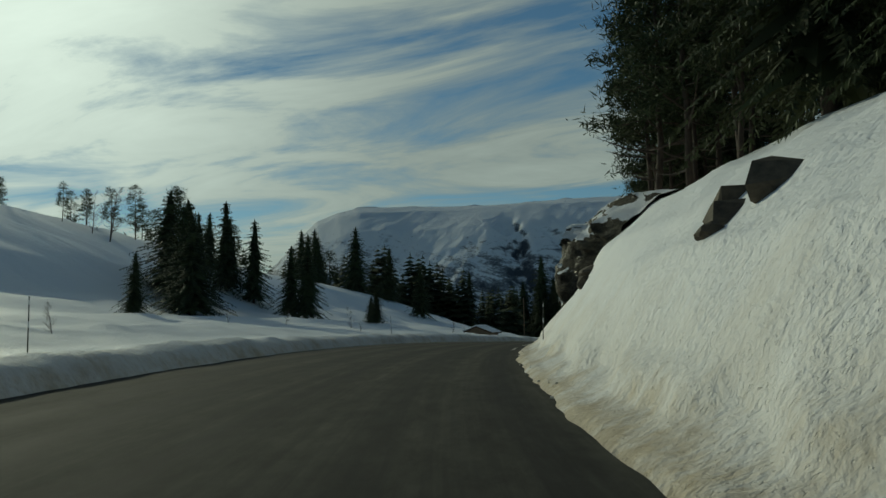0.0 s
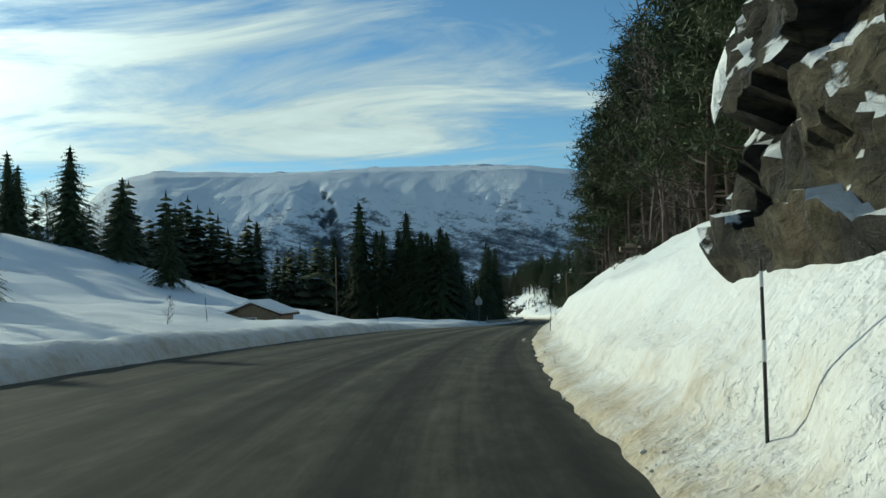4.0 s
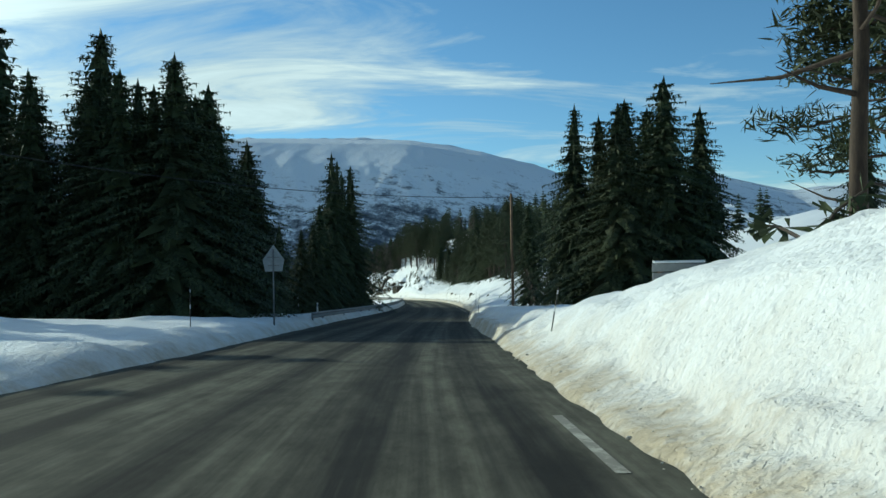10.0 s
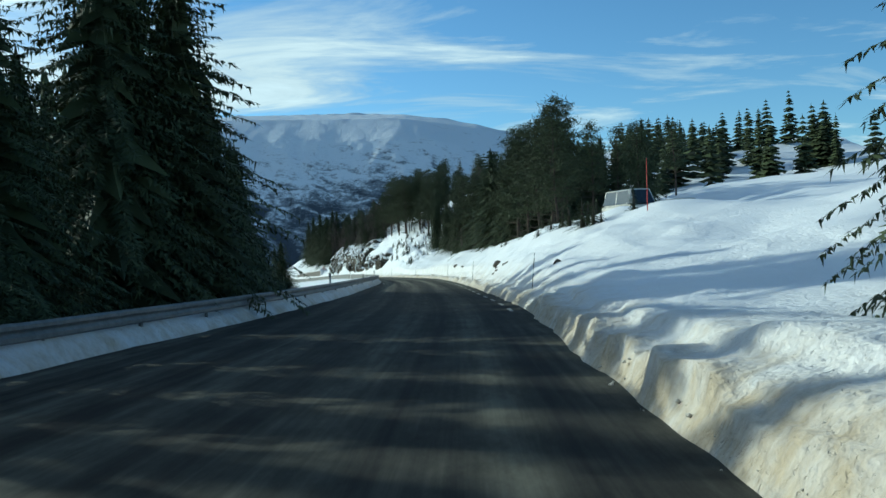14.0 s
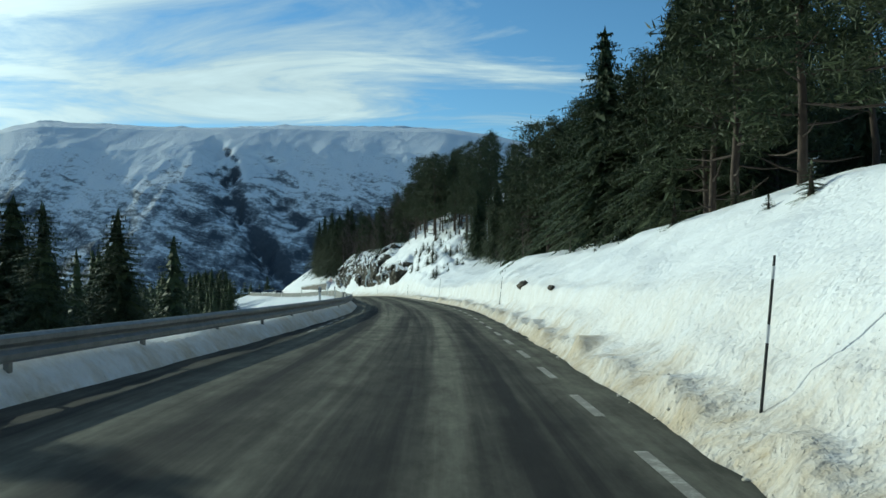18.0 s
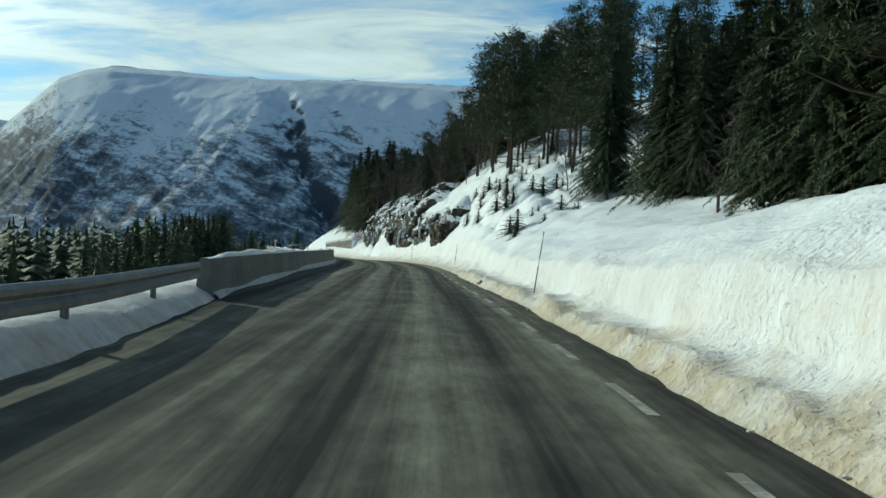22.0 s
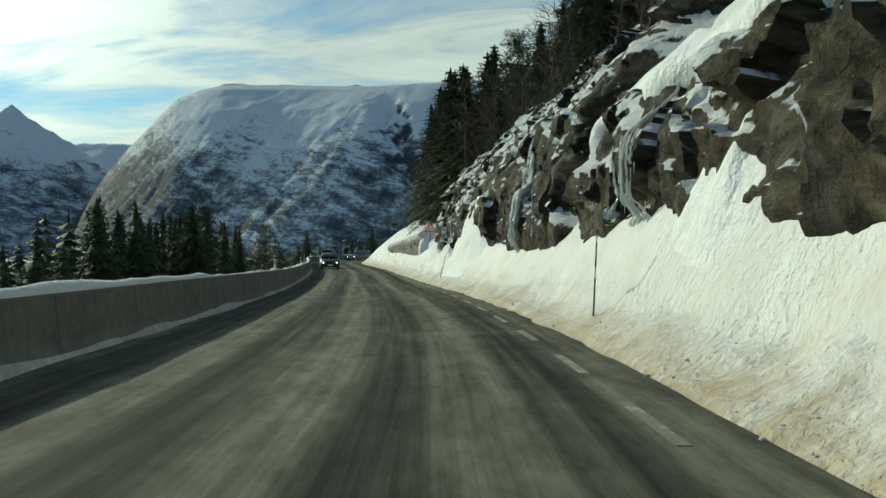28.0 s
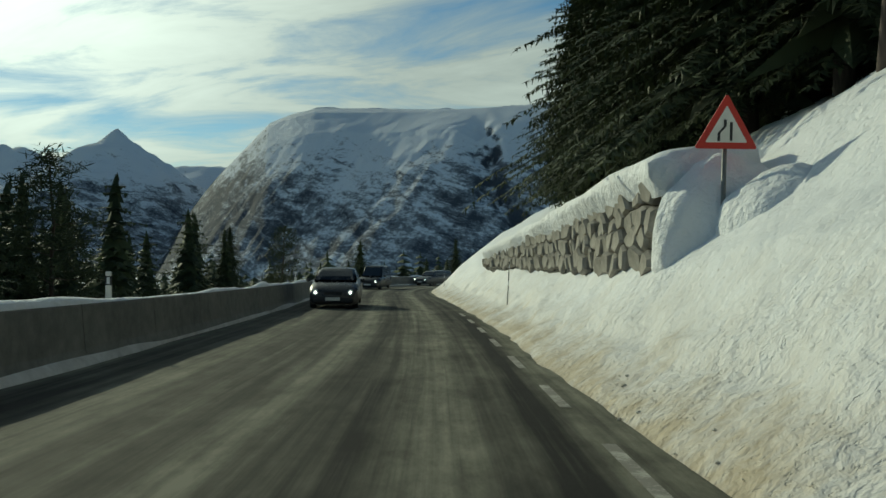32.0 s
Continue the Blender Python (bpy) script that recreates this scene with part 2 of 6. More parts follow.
def rock_build(nt, b):
    k = N(nt)
    p = k.pos()
    tilt = k.stretch(p, (1.0, 1.0, 2.4), (.5, .25, .2))
    a = k.noise(tilt, 1.3, 8, .68, .5)
    grain = k.noise(p, 9, 6, .72)
    slab = k.noise(p, .38, 3, .5)
    col = k.ramp(k.math("ADD", a, k.math("MULTIPLY", k.math("SUBTRACT", slab, .5), .55)), (.32, (.016, .015, .012)), (.45, (.034, .030, .022)), (.56, (.072, .062, .042)), (.72, (.17, .15, .105)))
    rust = k.ramp(k.noise(p, .55, 5, .65), (.54, 0.0), (.68, 1.0))
    col = k.mix(k.math("MULTIPLY", rust, .65), col, k.mix(grain, (.04, .026, .012), (.12, .078, .038)))
    moss = k.ramp(k.noise(p, 1.7, 5, .7), (.60, 0.0), (.70, 1.0))
    col = k.mix(k.math("MULTIPLY", moss, .5), col, (.045, .045, .016))
    cracks = k.voronoi(k.stretch(p, (1.0, 1.0, 1.5), (.4, .3, 0)), 1.5, "DISTANCE_TO_EDGE")
    crack = k.ramp(k.math("ADD", cracks, k.math("MULTIPLY", k.math("SUBTRACT", a, .5), .5)), (.0, 1.0), (.03, 0.0))
    col = k.mix(k.math("MULTIPLY", crack, .35), col, (.008, .007, .006))
    wet = k.ramp(k.noise(k.stretch(p, (2.2, 2.2, .35)), 1.0, 5, .6), (.54, 0.0), (.63, 1.0))
    col = k.mix(k.math("MULTIPLY", wet, .4), col, (.012, .011, .010))
    nz = k.sep(k.n.new("ShaderNodeNewGeometry").outputs["Normal"])[2]
    drift = k.math("ADD", k.math("MULTIPLY", k.math("SUBTRACT", k.noise(p, .5, 3, .5), .5), 1.5), k.math("MULTIPLY", k.math("SUBTRACT", k.noise(p, 4, 5, .65), .5), .5))
    lie = k.ramp(k.math("ADD", nz, drift), (.60, 0.0), (.67, 1.0))
    k.l.new(k.mix(lie, col, (.84, .85, .87)), b.inputs["Base Color"])
    k.l.new(k.mix(lie, k.mix(wet, (.8, .8, .8), (.32, .32, .32)), (.65, .65, .65)), b.inputs["Roughness"])
    relief = k.math("SUBTRACT", k.math("ADD", a, k.math("MULTIPLY", grain, .45)), k.math("MULTIPLY", crack, .15))
    k.l.new(k.bump(k.math("ADD", relief, k.math("MULTIPLY", lie, .25)), .9, .16), b.inputs["Normal"])


ROCK = material("dark_gneiss", rock_build, Roughness=.75, Specular_IOR_Level=.15)


def mountain_build(nt, b):
    k = N(nt)
    p = k.pos()
    nz = k.sep(k.n.new("ShaderNodeNewGeometry").outputs["Normal"])[2]
    x, y, z = k.sep(p)[:3]
    # beds that dip to the right, thin against their length
    dip = k.math("ADD", k.math("ADD", z, k.math("MULTIPLY", x, .27)), k.math("MULTIPLY", k.noise(p, .006, 5, .6), 90))
    com = k.n.new("ShaderNodeCombineXYZ")
    k.l.new(k.math("MULTIPLY", x, .0085), com.inputs[0])
    k.l.new(k.math("MULTIPLY", y, .0085), com.inputs[1])
    k.l.new(k.math("MULTIPLY", dip, .046), com.inputs[2])
    strata = k.noise(com.outputs[0], 1.0, 10, .66, .6)
    fine = k.noise(p, .080, 6, .70)
    chutes = k.noise(k.stretch(p, (.020, .006, .006), (0, .12, 0)), 1.0, 7, .68, .4)
    patch = k.noise(p, .0042, 4, .6)
    bias = k.ramp(k.math("MULTIPLY", k.math("ADD", z, 170), 1 / 680), (.0, .58), (.25, .55), (.42, .525), (.52, .49), (.62, .43), (.74, .37), (1.0, .33))
    steep = k.ramp(nz, (.40, .26), (.62, .11), (.78, .01), (.9, 0.0))
    f = k.math("ADD", k.math("ADD", k.math("MULTIPLY", strata, .64), k.math("MULTIPLY", fine, .38)), k.math("ADD", k.math("MULTIPLY", chutes, .18), k.math("MULTIPLY", patch, .30)))
    f = k.math("ADD", k.math("SUBTRACT", f, .75), k.math("ADD", bias, steep))
    rockf = k.ramp(f, (.465, 0.0), (.51, .28), (.56, .72), (.66, 1.0))
    # both tones lean blue in place of haze and blue shade on the far face
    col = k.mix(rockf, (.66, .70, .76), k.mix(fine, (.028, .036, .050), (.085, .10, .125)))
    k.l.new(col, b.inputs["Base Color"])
    k.l.new(k.bump(k.math("ADD", k.math("MULTIPLY", fine, 1.2), k.math("ADD", strata, k.math("MULTIPLY", chutes, .4))), .55, 8.0), b.inputs["Normal"])


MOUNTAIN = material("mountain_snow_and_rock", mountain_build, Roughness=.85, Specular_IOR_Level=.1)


def needles_build(dark, light):
    def f(nt, b):
        k = N(nt)
        r = k.n.new("ShaderNodeNewGeometry").outputs["Random Per Island"]
        ob = k.n.new("ShaderNodeObjectInfo").outputs["Random"]
        c = k.mix(r, dark, light)
        k.l.new(k.mix(k.math("MULTIPLY", ob, .35), c, (.055, .052, .022)), b.inputs["Base Color"])
    return f


SPRUCE = material("spruce_needles", needles_build((.030, .043, .023), (.085, .108, .048)), Roughness=.7, Specular_IOR_Level=.2)
PINE = material("pine_needles", needles_build((.027, .040, .021), (.082, .100, .044)), Roughness=.7, Specular_IOR_Level=.2)


def bark_build(a, c):
    def f(nt, b):
        k = N(nt)
        p = k.coord("Object")
        n = k.noise(k.stretch(p, (6, 6, 1.6)), 1.5, 6, .65)
        k.l.new(k.ramp(n, (.3, a), (.7, c)), b.inputs["Base Color"])
        k.l.new(k.bump(n, .8, .03), b.inputs["Normal"])
    return f


BARK = material("spruce_bark", bark_build((.035, .028, .022), (.12, .095, .075)), Roughness=.9)
PINE_BARK = material("pine_bark", bark_build((.030, .022, .017), (.095, .066, .045)), Roughness=.9)
TWIG = material("bare_birch_twigs", bark_build((.05, .036, .03), (.17, .13, .11)), Roughness=.9)


def speckle(a, c, scale=12.0, rough=.7, bump=.3, metal=0.0):
    def f(nt, b):
        k = N(nt)
        p = k.coord("Object")
        n = k.math("ADD", k.math("MULTIPLY", k.noise(p, scale, 5, .65), .65), k.math("MULTIPLY", k.noise(p, scale * .15, 3), .35))
        k.l.new(k.ramp(n, (.32, a), (.68, c)), b.inputs["Base Color"])
        k.l.new(k.bump(n, bump, .01), b.inputs["Normal"])
    return lambda name: material(name, f, Roughness=rough, Metallic=metal)


STEEL = speckle((.12, .125, .125), (.25, .25, .24), 5, .55, .15, .4)("galvanised_steel")
# grey tone holds both dirt and the shade at the barrier's foot
DIRTY_SHADED_SNOW = speckle((.36, .34, .30), (.72, .70, .66), 3, .8, .5)("dirty_shaded_snow")
CONCRETE = speckle((.11, .11, .10), (.24, .235, .21), 4, .85, .4)("dirty_concrete")
BLACK = speckle((.012, .012, .013), (.03, .03, .03), 20, .6)("black_plastic")
REFLEX = speckle((.55, .56, .58), (.75, .76, .78), 10, .35)("reflective_tape")
RED = speckle((.42, .02, .015), (.55, .035, .02), 8, .45, .1)("red_sign_paint")
SIGN_WHITE = speckle((.66, .64, .58), (.78, .76, .70), 8, .45, .1)("white_sign_face")
SIGN_BACK = speckle((.22, .23, .23), (.33, .34, .34), 6, .5, .15, .4)("grey_aluminium_sign_back")
POLE_WOOD = speckle((.14, .085, .05), (.34, .21, .12), 7, .85, .5)("tarred_pole_wood")
CABIN_WOOD = speckle((.05, .032, .02), (.12, .075, .045), 9, .85, .5)("dark_stained_boards")
HUT_WOOD = speckle((.20, .14, .085), (.34, .25, .16), 9, .85, .4)("tan_boards")
STONE = speckle((.15, .14, .12), (.44, .40, .34), 3, .85, .6)("grey_wall_stone")


def ice_build(nt, b):
    k = N(nt)
    n = k.noise(k.stretch(k.pos(), (3, 3, .8)), 2.0, 5, .6)
    k.l.new(k.mix(n, (.62, .66, .64), (.88, .89, .86)), b.inputs["Base Color"])
    k.l.new(k.bump(n, .7, .08), b.inputs["Normal"])


ICE = material("frozen_seep_ice", ice_build, Roughness=.14, Specular_IOR_Level=.6, Transmission_Weight=.12, IOR=1.31)
GLASS = material("dark_car_glass", None, Base_Color=(.02, .025, .03, 1), Roughness=.05, Specular_IOR_Level=.8)
LAMP = material("lit_headlamp", None, Base_Color=(.9, .9, .85, 1), Roughness=.1, Emission_Color=(1.0, .95, .82, 1), Emission_Strength=6.0)
DULL_LAMP = material("clear_lamp_lens", None, Base_Color=(.6, .62, .64, 1), Roughness=.08)
RUBBER = speckle((.015, .015, .015), (.035, .034, .033), 14, .85)("tyre_rubber")


def car_paint(name, rgb):
    def f(nt, b):
        k = N(nt)
        p = k.coord("Object")
        salt = k.ramp(k.math("SUBTRACT", k.noise(p, 2.5, 5, .6), k.math("MULTIPLY", k.sep(p)[2], .45)), (.05, 0.0), (.42, 1.0))
        k.l.new(k.mix(k.math("MULTIPLY", salt, .5), rgb, (.22, .20, .17)), b.inputs["Base Color"])
        k.l.new(k.ramp(salt, (0.0, .22), (1.0, .7)), b.inputs["Roughness"])
    return material(name, f)


CAR_BLACK = car_paint("black_car_paint", (.012, .013, .015))
CAR_GREY = car_paint("grey_car_paint", (.10, .105, .11))
CAR_WHITE = car_paint("white_car_paint", (.62, .60, .54))


# ---- the road's line and the lie of the land ----
LINE = [
    (40.48, -114.00, 0.32),
    (27.99, -92.83, 0.32),
    (17.37, -70.67, 0.32),
    (8.65, -47.70, 0.47),
    (2.72, -23.87, 0.41),
    (-0.02, 0.54, -0.01),
    (-0.13, 25.12, -0.73),
    (0.27, 49.69, -1.67),
    (0.55, 74.27, -2.77),
    (1.65, 98.82, -3.89),
    (2.89, 123.37, -4.78),
    (3.00, 147.94, -5.55),
    (2.32, 172.52, -6.40),
    (0.57, 197.03, -7.24),
    (-2.54, 221.41, -8.10),
    (-6.02, 245.70, -9.00),
    (-12.01, 269.53, -10.09),
    (-19.87, 292.82, -11.37),
    (-28.21, 315.94, -12.39),
    (-37.52, 338.68, -13.35),
    (-44.89, 362.02, -14.31),
    (-43.13, 386.38, -15.27),
    (-32.14, 408.18, -16.23),
    (-13.62, 424.08, -17.19),
    (9.59, 431.64, -18.14),
]
STEP = 24.58
S0 = -60.0


def spline(vals, step):
    """Natural cubic spline through evenly spaced values; returns a function."""
    y = np.array(vals, float)
    n = len(y)
    a = np.zeros((n, n))
    b = np.zeros(n)
    a[0, 0] = a[-1, -1] = 1
    for i in range(1, n - 1):
        a[i, i - 1:i + 2] = (1, 4, 1)
        b[i] = 6 * (y[i + 1] - 2 * y[i] + y[i - 1]) / step ** 2
    m = np.linalg.solve(a, b)

    def f(s):
        u = np.clip((np.asarray(s, float) - S0) / step, 0, n - 1.000001)
        i = u.astype(int)
        t = u - i
        return (y[i] * (1 - t) + y[i + 1] * t + step ** 2 / 6 * (((1 - t) ** 3 - (1 - t)) * m[i] + (t ** 3 - t) * m[i + 1]))
    return f


LX, LY, LZ = (spline(c, STEP) for c in zip(*LINE))


def place(s, d, h):
    """World place of road coordinates: s along the road, d to its right, h above its surface."""
    s, d, h = np.broadcast_arrays(np.asarray(s, float), d, h)
    tx, ty = LX(s + .5) - LX(s - .5), LY(s + .5) - LY(s - .5)
    n = np.hypot(tx, ty)
    return np.stack([LX(s) + d * ty / n, LY(s) - d * tx / n, LZ(s) + h], -1)


def heading(s):
    """Turn about z of the road's direction at s, from +y, in radians."""
    return float(np.arctan2(-(LX(s + .5) - LX(s - .5)), LY(s + .5) - LY(s - .5)))


def hash2(i, j, seed):
    v = np.sin(i * 127.1 + j * 311.7 + seed * 74.7) * 43758.5453
    return v - np.floor(v)


def vnoise(x, y, seed=0):
    """Smooth value noise in -1..1."""
    x, y = np.broadcast_arrays(np.asarray(x, float), np.asarray(y, float))
    i, j = np.floor(x), np.floor(y)
    u, v = x - i, y - j
    u, v = u * u * (3 - 2 * u), v * v * (3 - 2 * v)
    a, b = hash2(i, j, seed), hash2(i + 1, j, seed)
    c, e = hash2(i, j + 1, seed), hash2(i + 1, j + 1, seed)
    return 2 * ((a * (1 - u) + b * u) * (1 - v) + (c * (1 - u) + e * u) * v) - 1


def fbm(x, y, seed=0, octaves=4):
    out, amp = 0, 1.0
    for k in range(octaves):
        out = out + amp * vnoise(x * 2 ** k, y * 2 ** k, seed + k)
        amp *= .5
    return out


# distance of the asphalt's edges from the camera's lane line, along the road
RIGHT_EDGE = ((-60, 1.65), (0, 1.65), (34, 1.4), (50, 1.4), (68, 1.65), (110, 1.65), (125, 1.8), (140, 2.0), (155, 1.6), (170, 1.5), (186, 1.9),
              (200, 1.8), (225, 2.1), (250, 2.55), (275, 2.45), (290, 2.15), (315, 2.0), (340, 2.0), (360, 1.85), (375, 1.6), (400, 1.6), (530, 1.6))
LEFT_EDGE = ((-60, -7), (13, -7), (48, -8), (84, -7.8), (98, -8), (113, -6.5), (135, -6), (150, -6.4), (165, -6.9), (178, -6.6), (197, -5.4),
             (206, -4.9), (223, -4.4), (230, -4.1), (250, -3.4), (264, -3.5), (274, -4.3), (284, -4.5), (292, -4.8), (324, -4.6), (350, -4.4), (370, -4.55), (530, -4.6))
# heights above the road at edge, +0.45, +1.0, then at 3.4, 4.2, 6, 9, 15, 30 and 70 m to the right
RIGHT_COLS = (3.4, 4.2, 6, 9, 15, 30, 70)
RIGHT = ((-60, .3, .75, 2.1, 2.8, 4.1, 5.6, 7.5, 10, 15), (10, .3, .75, 2.1, 2.8, 4.1, 5.6, 7.5, 10, 15), (23, .35, .8, 2.1, 3.2, 4.5, 5.7, 7.6, 10.4, 15),
         (30, .35, .85, 1.9, 3.4, 5.3, 6.6, 8, 11, 15), (48, .35, .85, 1.9, 3.4, 5.3, 6.6, 8, 11, 15), (62, .3, .75, 1.7, 2.1, 3.2, 4.4, 6, 9, 14),
         (80, .3, .6, 1.6, 1.95, 3.0, 3.7, 5, 8, 12), (94, .3, .65, 1.8, 2.4, 3.8, 4.8, 6, 8, 12), (105, .3, .6, 1.7, 2.2, 3.2, 4.0, 5, 7, 11),
         (113, .3, .6, 1.6, 2.1, 2.8, 3.2, 4, 5, 8), (121, .3, .6, 1.5, 2.0, 2.55, 2.8, 3, 3.5, 5), (131, .3, .6, 1.0, 1.3, 1.65, 1.7, 1.7, 2, 4),
         (142, .45, .7, .85, .9, .95, 1.0, 1.2, 2, 5), (158, .6, .82, .88, .9, .85, .8, 1.2, 3, 7), (172, .5, .65, .6, .6, .55, .5, 2.0, 6, 10),
         (185, .5, .65, .8, 1.0, 1.4, 1.9, 3.5, 8, 12), (196, .45, .7, 1.2, 1.7, 2.6, 3.3, 3.4, 5, 10), (212, .3, .7, 1.2, 1.8, 3.1, 4.1, 3.6, 5, 10),
         (228, .3, .7, 1.2, 1.7, 2.8, 3.7, 5, 8, 13), (240, .3, .7, 1.2, 1.7, 2.6, 3.2, 4.5, 8, 13), (257, .25, .6, 1.2, 1.8, 2.9, 3.5, 5, 8, 14),
         (272, .25, .5, 1.0, 1.4, 2.1, 2.5, 4, 9, 16), (282, .25, .5, 1.0, 1.5, 2.2, 2.8, 5, 11, 20), (295, .3, .6, 1.3, 1.9, 3.2, 4.4, 7.5, 12, 18),
         (308, .3, .7, 1.9, 2.9, 5.0, 6.8, 9.8, 14, 20), (318, .3, .7, 1.7, 2.5, 5.0, 7.4, 11, 16, 22), (326, .35, .75, 1.6, 2.4, 5.6, 8.6, 12.5, 18, 24),
         (345, .35, .75, 1.5, 2.4, 5.6, 8.6, 12.5, 18, 24), (364, .35, .75, 1.5, 2.2, 4.6, 7.5, 11, 16, 22), (371, .35, .8, 1.75, 2.3, 3.9, 6.0, 8.5, 13, 20), (376, .3, .7, 1.45, 2.3, 3.9, 5.5, 8.5, 13, 20),
         (404, .3, .65, 1.5, 2.2, 3.6, 5.5, 8.5, 13, 20), (530, .35, .8, 1.8, 2.4, 3.6, 5.5, 8.5, 13, 20))
# the same to the left: at edge, +0.4, +1.0, then at 9.5, 15, 25, 40, 70 and 150 m
LEFT_COLS = (9.5, 15, 25, 40, 70, 150)
LEFT = ((-60, .45, .62, .55, 1.2, 2.0, 4.5, 16.5, 22), (60, .45, .62, .55, 1.2, 2.0, 4.5, 16.5, 22), (78, .45, .62, .55, 1.2, 2.2, 4.7, 16, 20), (89, .45, .6, .5, 1.0, 2.2, 5.0, 15.6, 18),
        (100, .3, .5, .5, .9, 2.2, 5.6, 15, 16), (110, .2, .3, .45, .8, 2.2, 6.2, 14.5, 12), (124, .2, .35, .5, .8, 2.0, 7.2, 13.8, 6), (140, .4, .6, .75, .7, 1.4, 5.8, 11, -4),
        (160, .35, .5, .6, .3, .2, 3.0, 5, -25), (180, .42, .5, .3, -1, -3, -4.5, -9, -35), (205, .42, .45, -.8, -3.0, -6.5, -9.5, -16, -40), (262, .42, .45, -1.2, -3.5, -7, -10, -17, -42),
        (280, .08, .1, -1.4, -3.5, -7, -10, -17, -42), (530, .08, .1, -1.4, -3.5, -7, -10, -17, -42))


def table(rows, s):
    k = np.array(rows, float)
    return [np.interp(s, k[:, 0], k[:, i]) for i in range(1, k.shape[1])]


def profile(s, d):
    """Plain height of the ground above the road surface at one s, for an array of d."""
    e, l = table(RIGHT_EDGE, s)[0], table(LEFT_EDGE, s)[0]
    r, q = table(RIGHT, s), table(LEFT, s)
    ds = [-c for c in LEFT_COLS[::-1]] + [l - 1.0, l - .4, l, e, e + .45, e + 1.0] + list(RIGHT_COLS)
    hs = q[:1:-1] + [q[1], q[0], 0, 0, r[0], r[1]] + r[2:]
    return np.interp(d, ds, hs)


def ground(s, d):
    """Height of the snow above the road surface, with drifts and lumps."""
    s, d = float(s), np.asarray(d, float)
    e, l = table(RIGHT_EDGE, s)[0], table(LEFT_EDGE, s)[0]
    h = sum(w * profile(s + o, d) for o, w in ((-4, .25), (0, .5), (4, .25)))
    out = np.maximum(d - e, l - d)
    near = np.clip(out / .5, 0, 1)
    wide = np.clip((out - 1.5) / 6, 0, 1)
    run = d + np.where(d > 0, h, -h)
    h = h + near * (.09 * vnoise(s / 1.7, run / 1.3, 3) + .03 * vnoise(s / .7, run / .6, 4) + .045 * np.clip(1.2 - out / 2.2, 0, 1) * np.abs(vnoise(s / .5, run / .34, 8) + .4 * vnoise(s / 1.9, run / .7, 9))) + wide * (.35 * vnoise(s / 7, d / 5, 5) + .16 * vnoise(s / 2.6, d / 2.2, 6))
    h = h + np.clip((out - 12) / 20, 0, 1) * 1.3 * vnoise(s / 21, d / 16, 7)
    rough = np.clip(out / .35, 0, 1) * np.clip(1.25 - out / 9, 0, 1) * np.clip(.55 + .8 * vnoise(s / 4.1, run / 2.3, 19), .1, 1)
    h = h + rough * (.045 * np.abs(vnoise(s / .43, run / .40, 17)) + .045 * np.abs(vnoise(s / .24, run / .22, 18)) - .03)
    # crusted step where the plough has cut the bank
    cut = .78 + .2 * vnoise(s / 1.3, 0, 15) + .07 * vnoise(s / .37, 0, 16)
    low = (.36 if s < 125 else .2) * np.clip((out - .12) / .2, 0, 1) * (1 - np.clip((out - cut) / .13, 0, 1))
    h = np.where(d > 0, h * (1 - low), h)
    if 132 < s < 312:
        crust = (np.interp(s, (132, 180, 205), (.42, .40, .26)) + .12 * vnoise(s / 1.1, 0, 55) + .09 * vnoise(s / .35, 0, 56)) * np.clip(min((s - 132) / 8, (312 - s) / 24), 0, 1)
        lie = .07 + .06 * vnoise(s / .5, 0, 57)
        h = np.where(d > 0, np.maximum(h, crust * np.clip((out - lie) / .16, 0, 1) * np.clip((1.6 - out) / .8, 0, 1)), h)
    slope = np.clip(min((s - 286) / 8, (336 - s) / 6), 0, 1) * np.clip((d - 3.0) / 1.5, 0, 1) * np.clip((20 - d) / 6, 0, 1)
    h = h + slope * (.42 * np.abs(vnoise(s / 2.1, d / 1.3, 13)) + .22 * np.abs(vnoise(s / .9, d / .6, 14)) - .2)
    return np.where(out > 0, h, 0)


# ---- making of objects ----
def mesh_of(name, verts, faces, mats, idx=None, smooth=False):
    me = bpy.data.meshes.new(name)
    me.from_pydata([tuple(map(float, v)) for v in verts], [], faces)
    for m in mats if isinstance(mats, (list, tuple)) else [mats]:
        me.materials.append(m)
    if idx is not None:
        me.polygons.foreach_set("material_index", idx)
    if smooth:
        me.polygons.foreach_set("use_smooth", [True] * len(me.polygons))
    me.update()
    return me


def part(name, me, parent=None, label="", m=None):
    ob = new(name, me)
    if parent is not None:
        ob.parent = parent
    if m is not None:
        ob.matrix_basis = m
    if label:
        ob["label"] = label
    return ob


def thing(name, label, category, m=None, group="", kind=""):
    ob = tagged(new(name), label, category, group, kind)
    if m is not None:
        ob.matrix_basis = m
    return ob


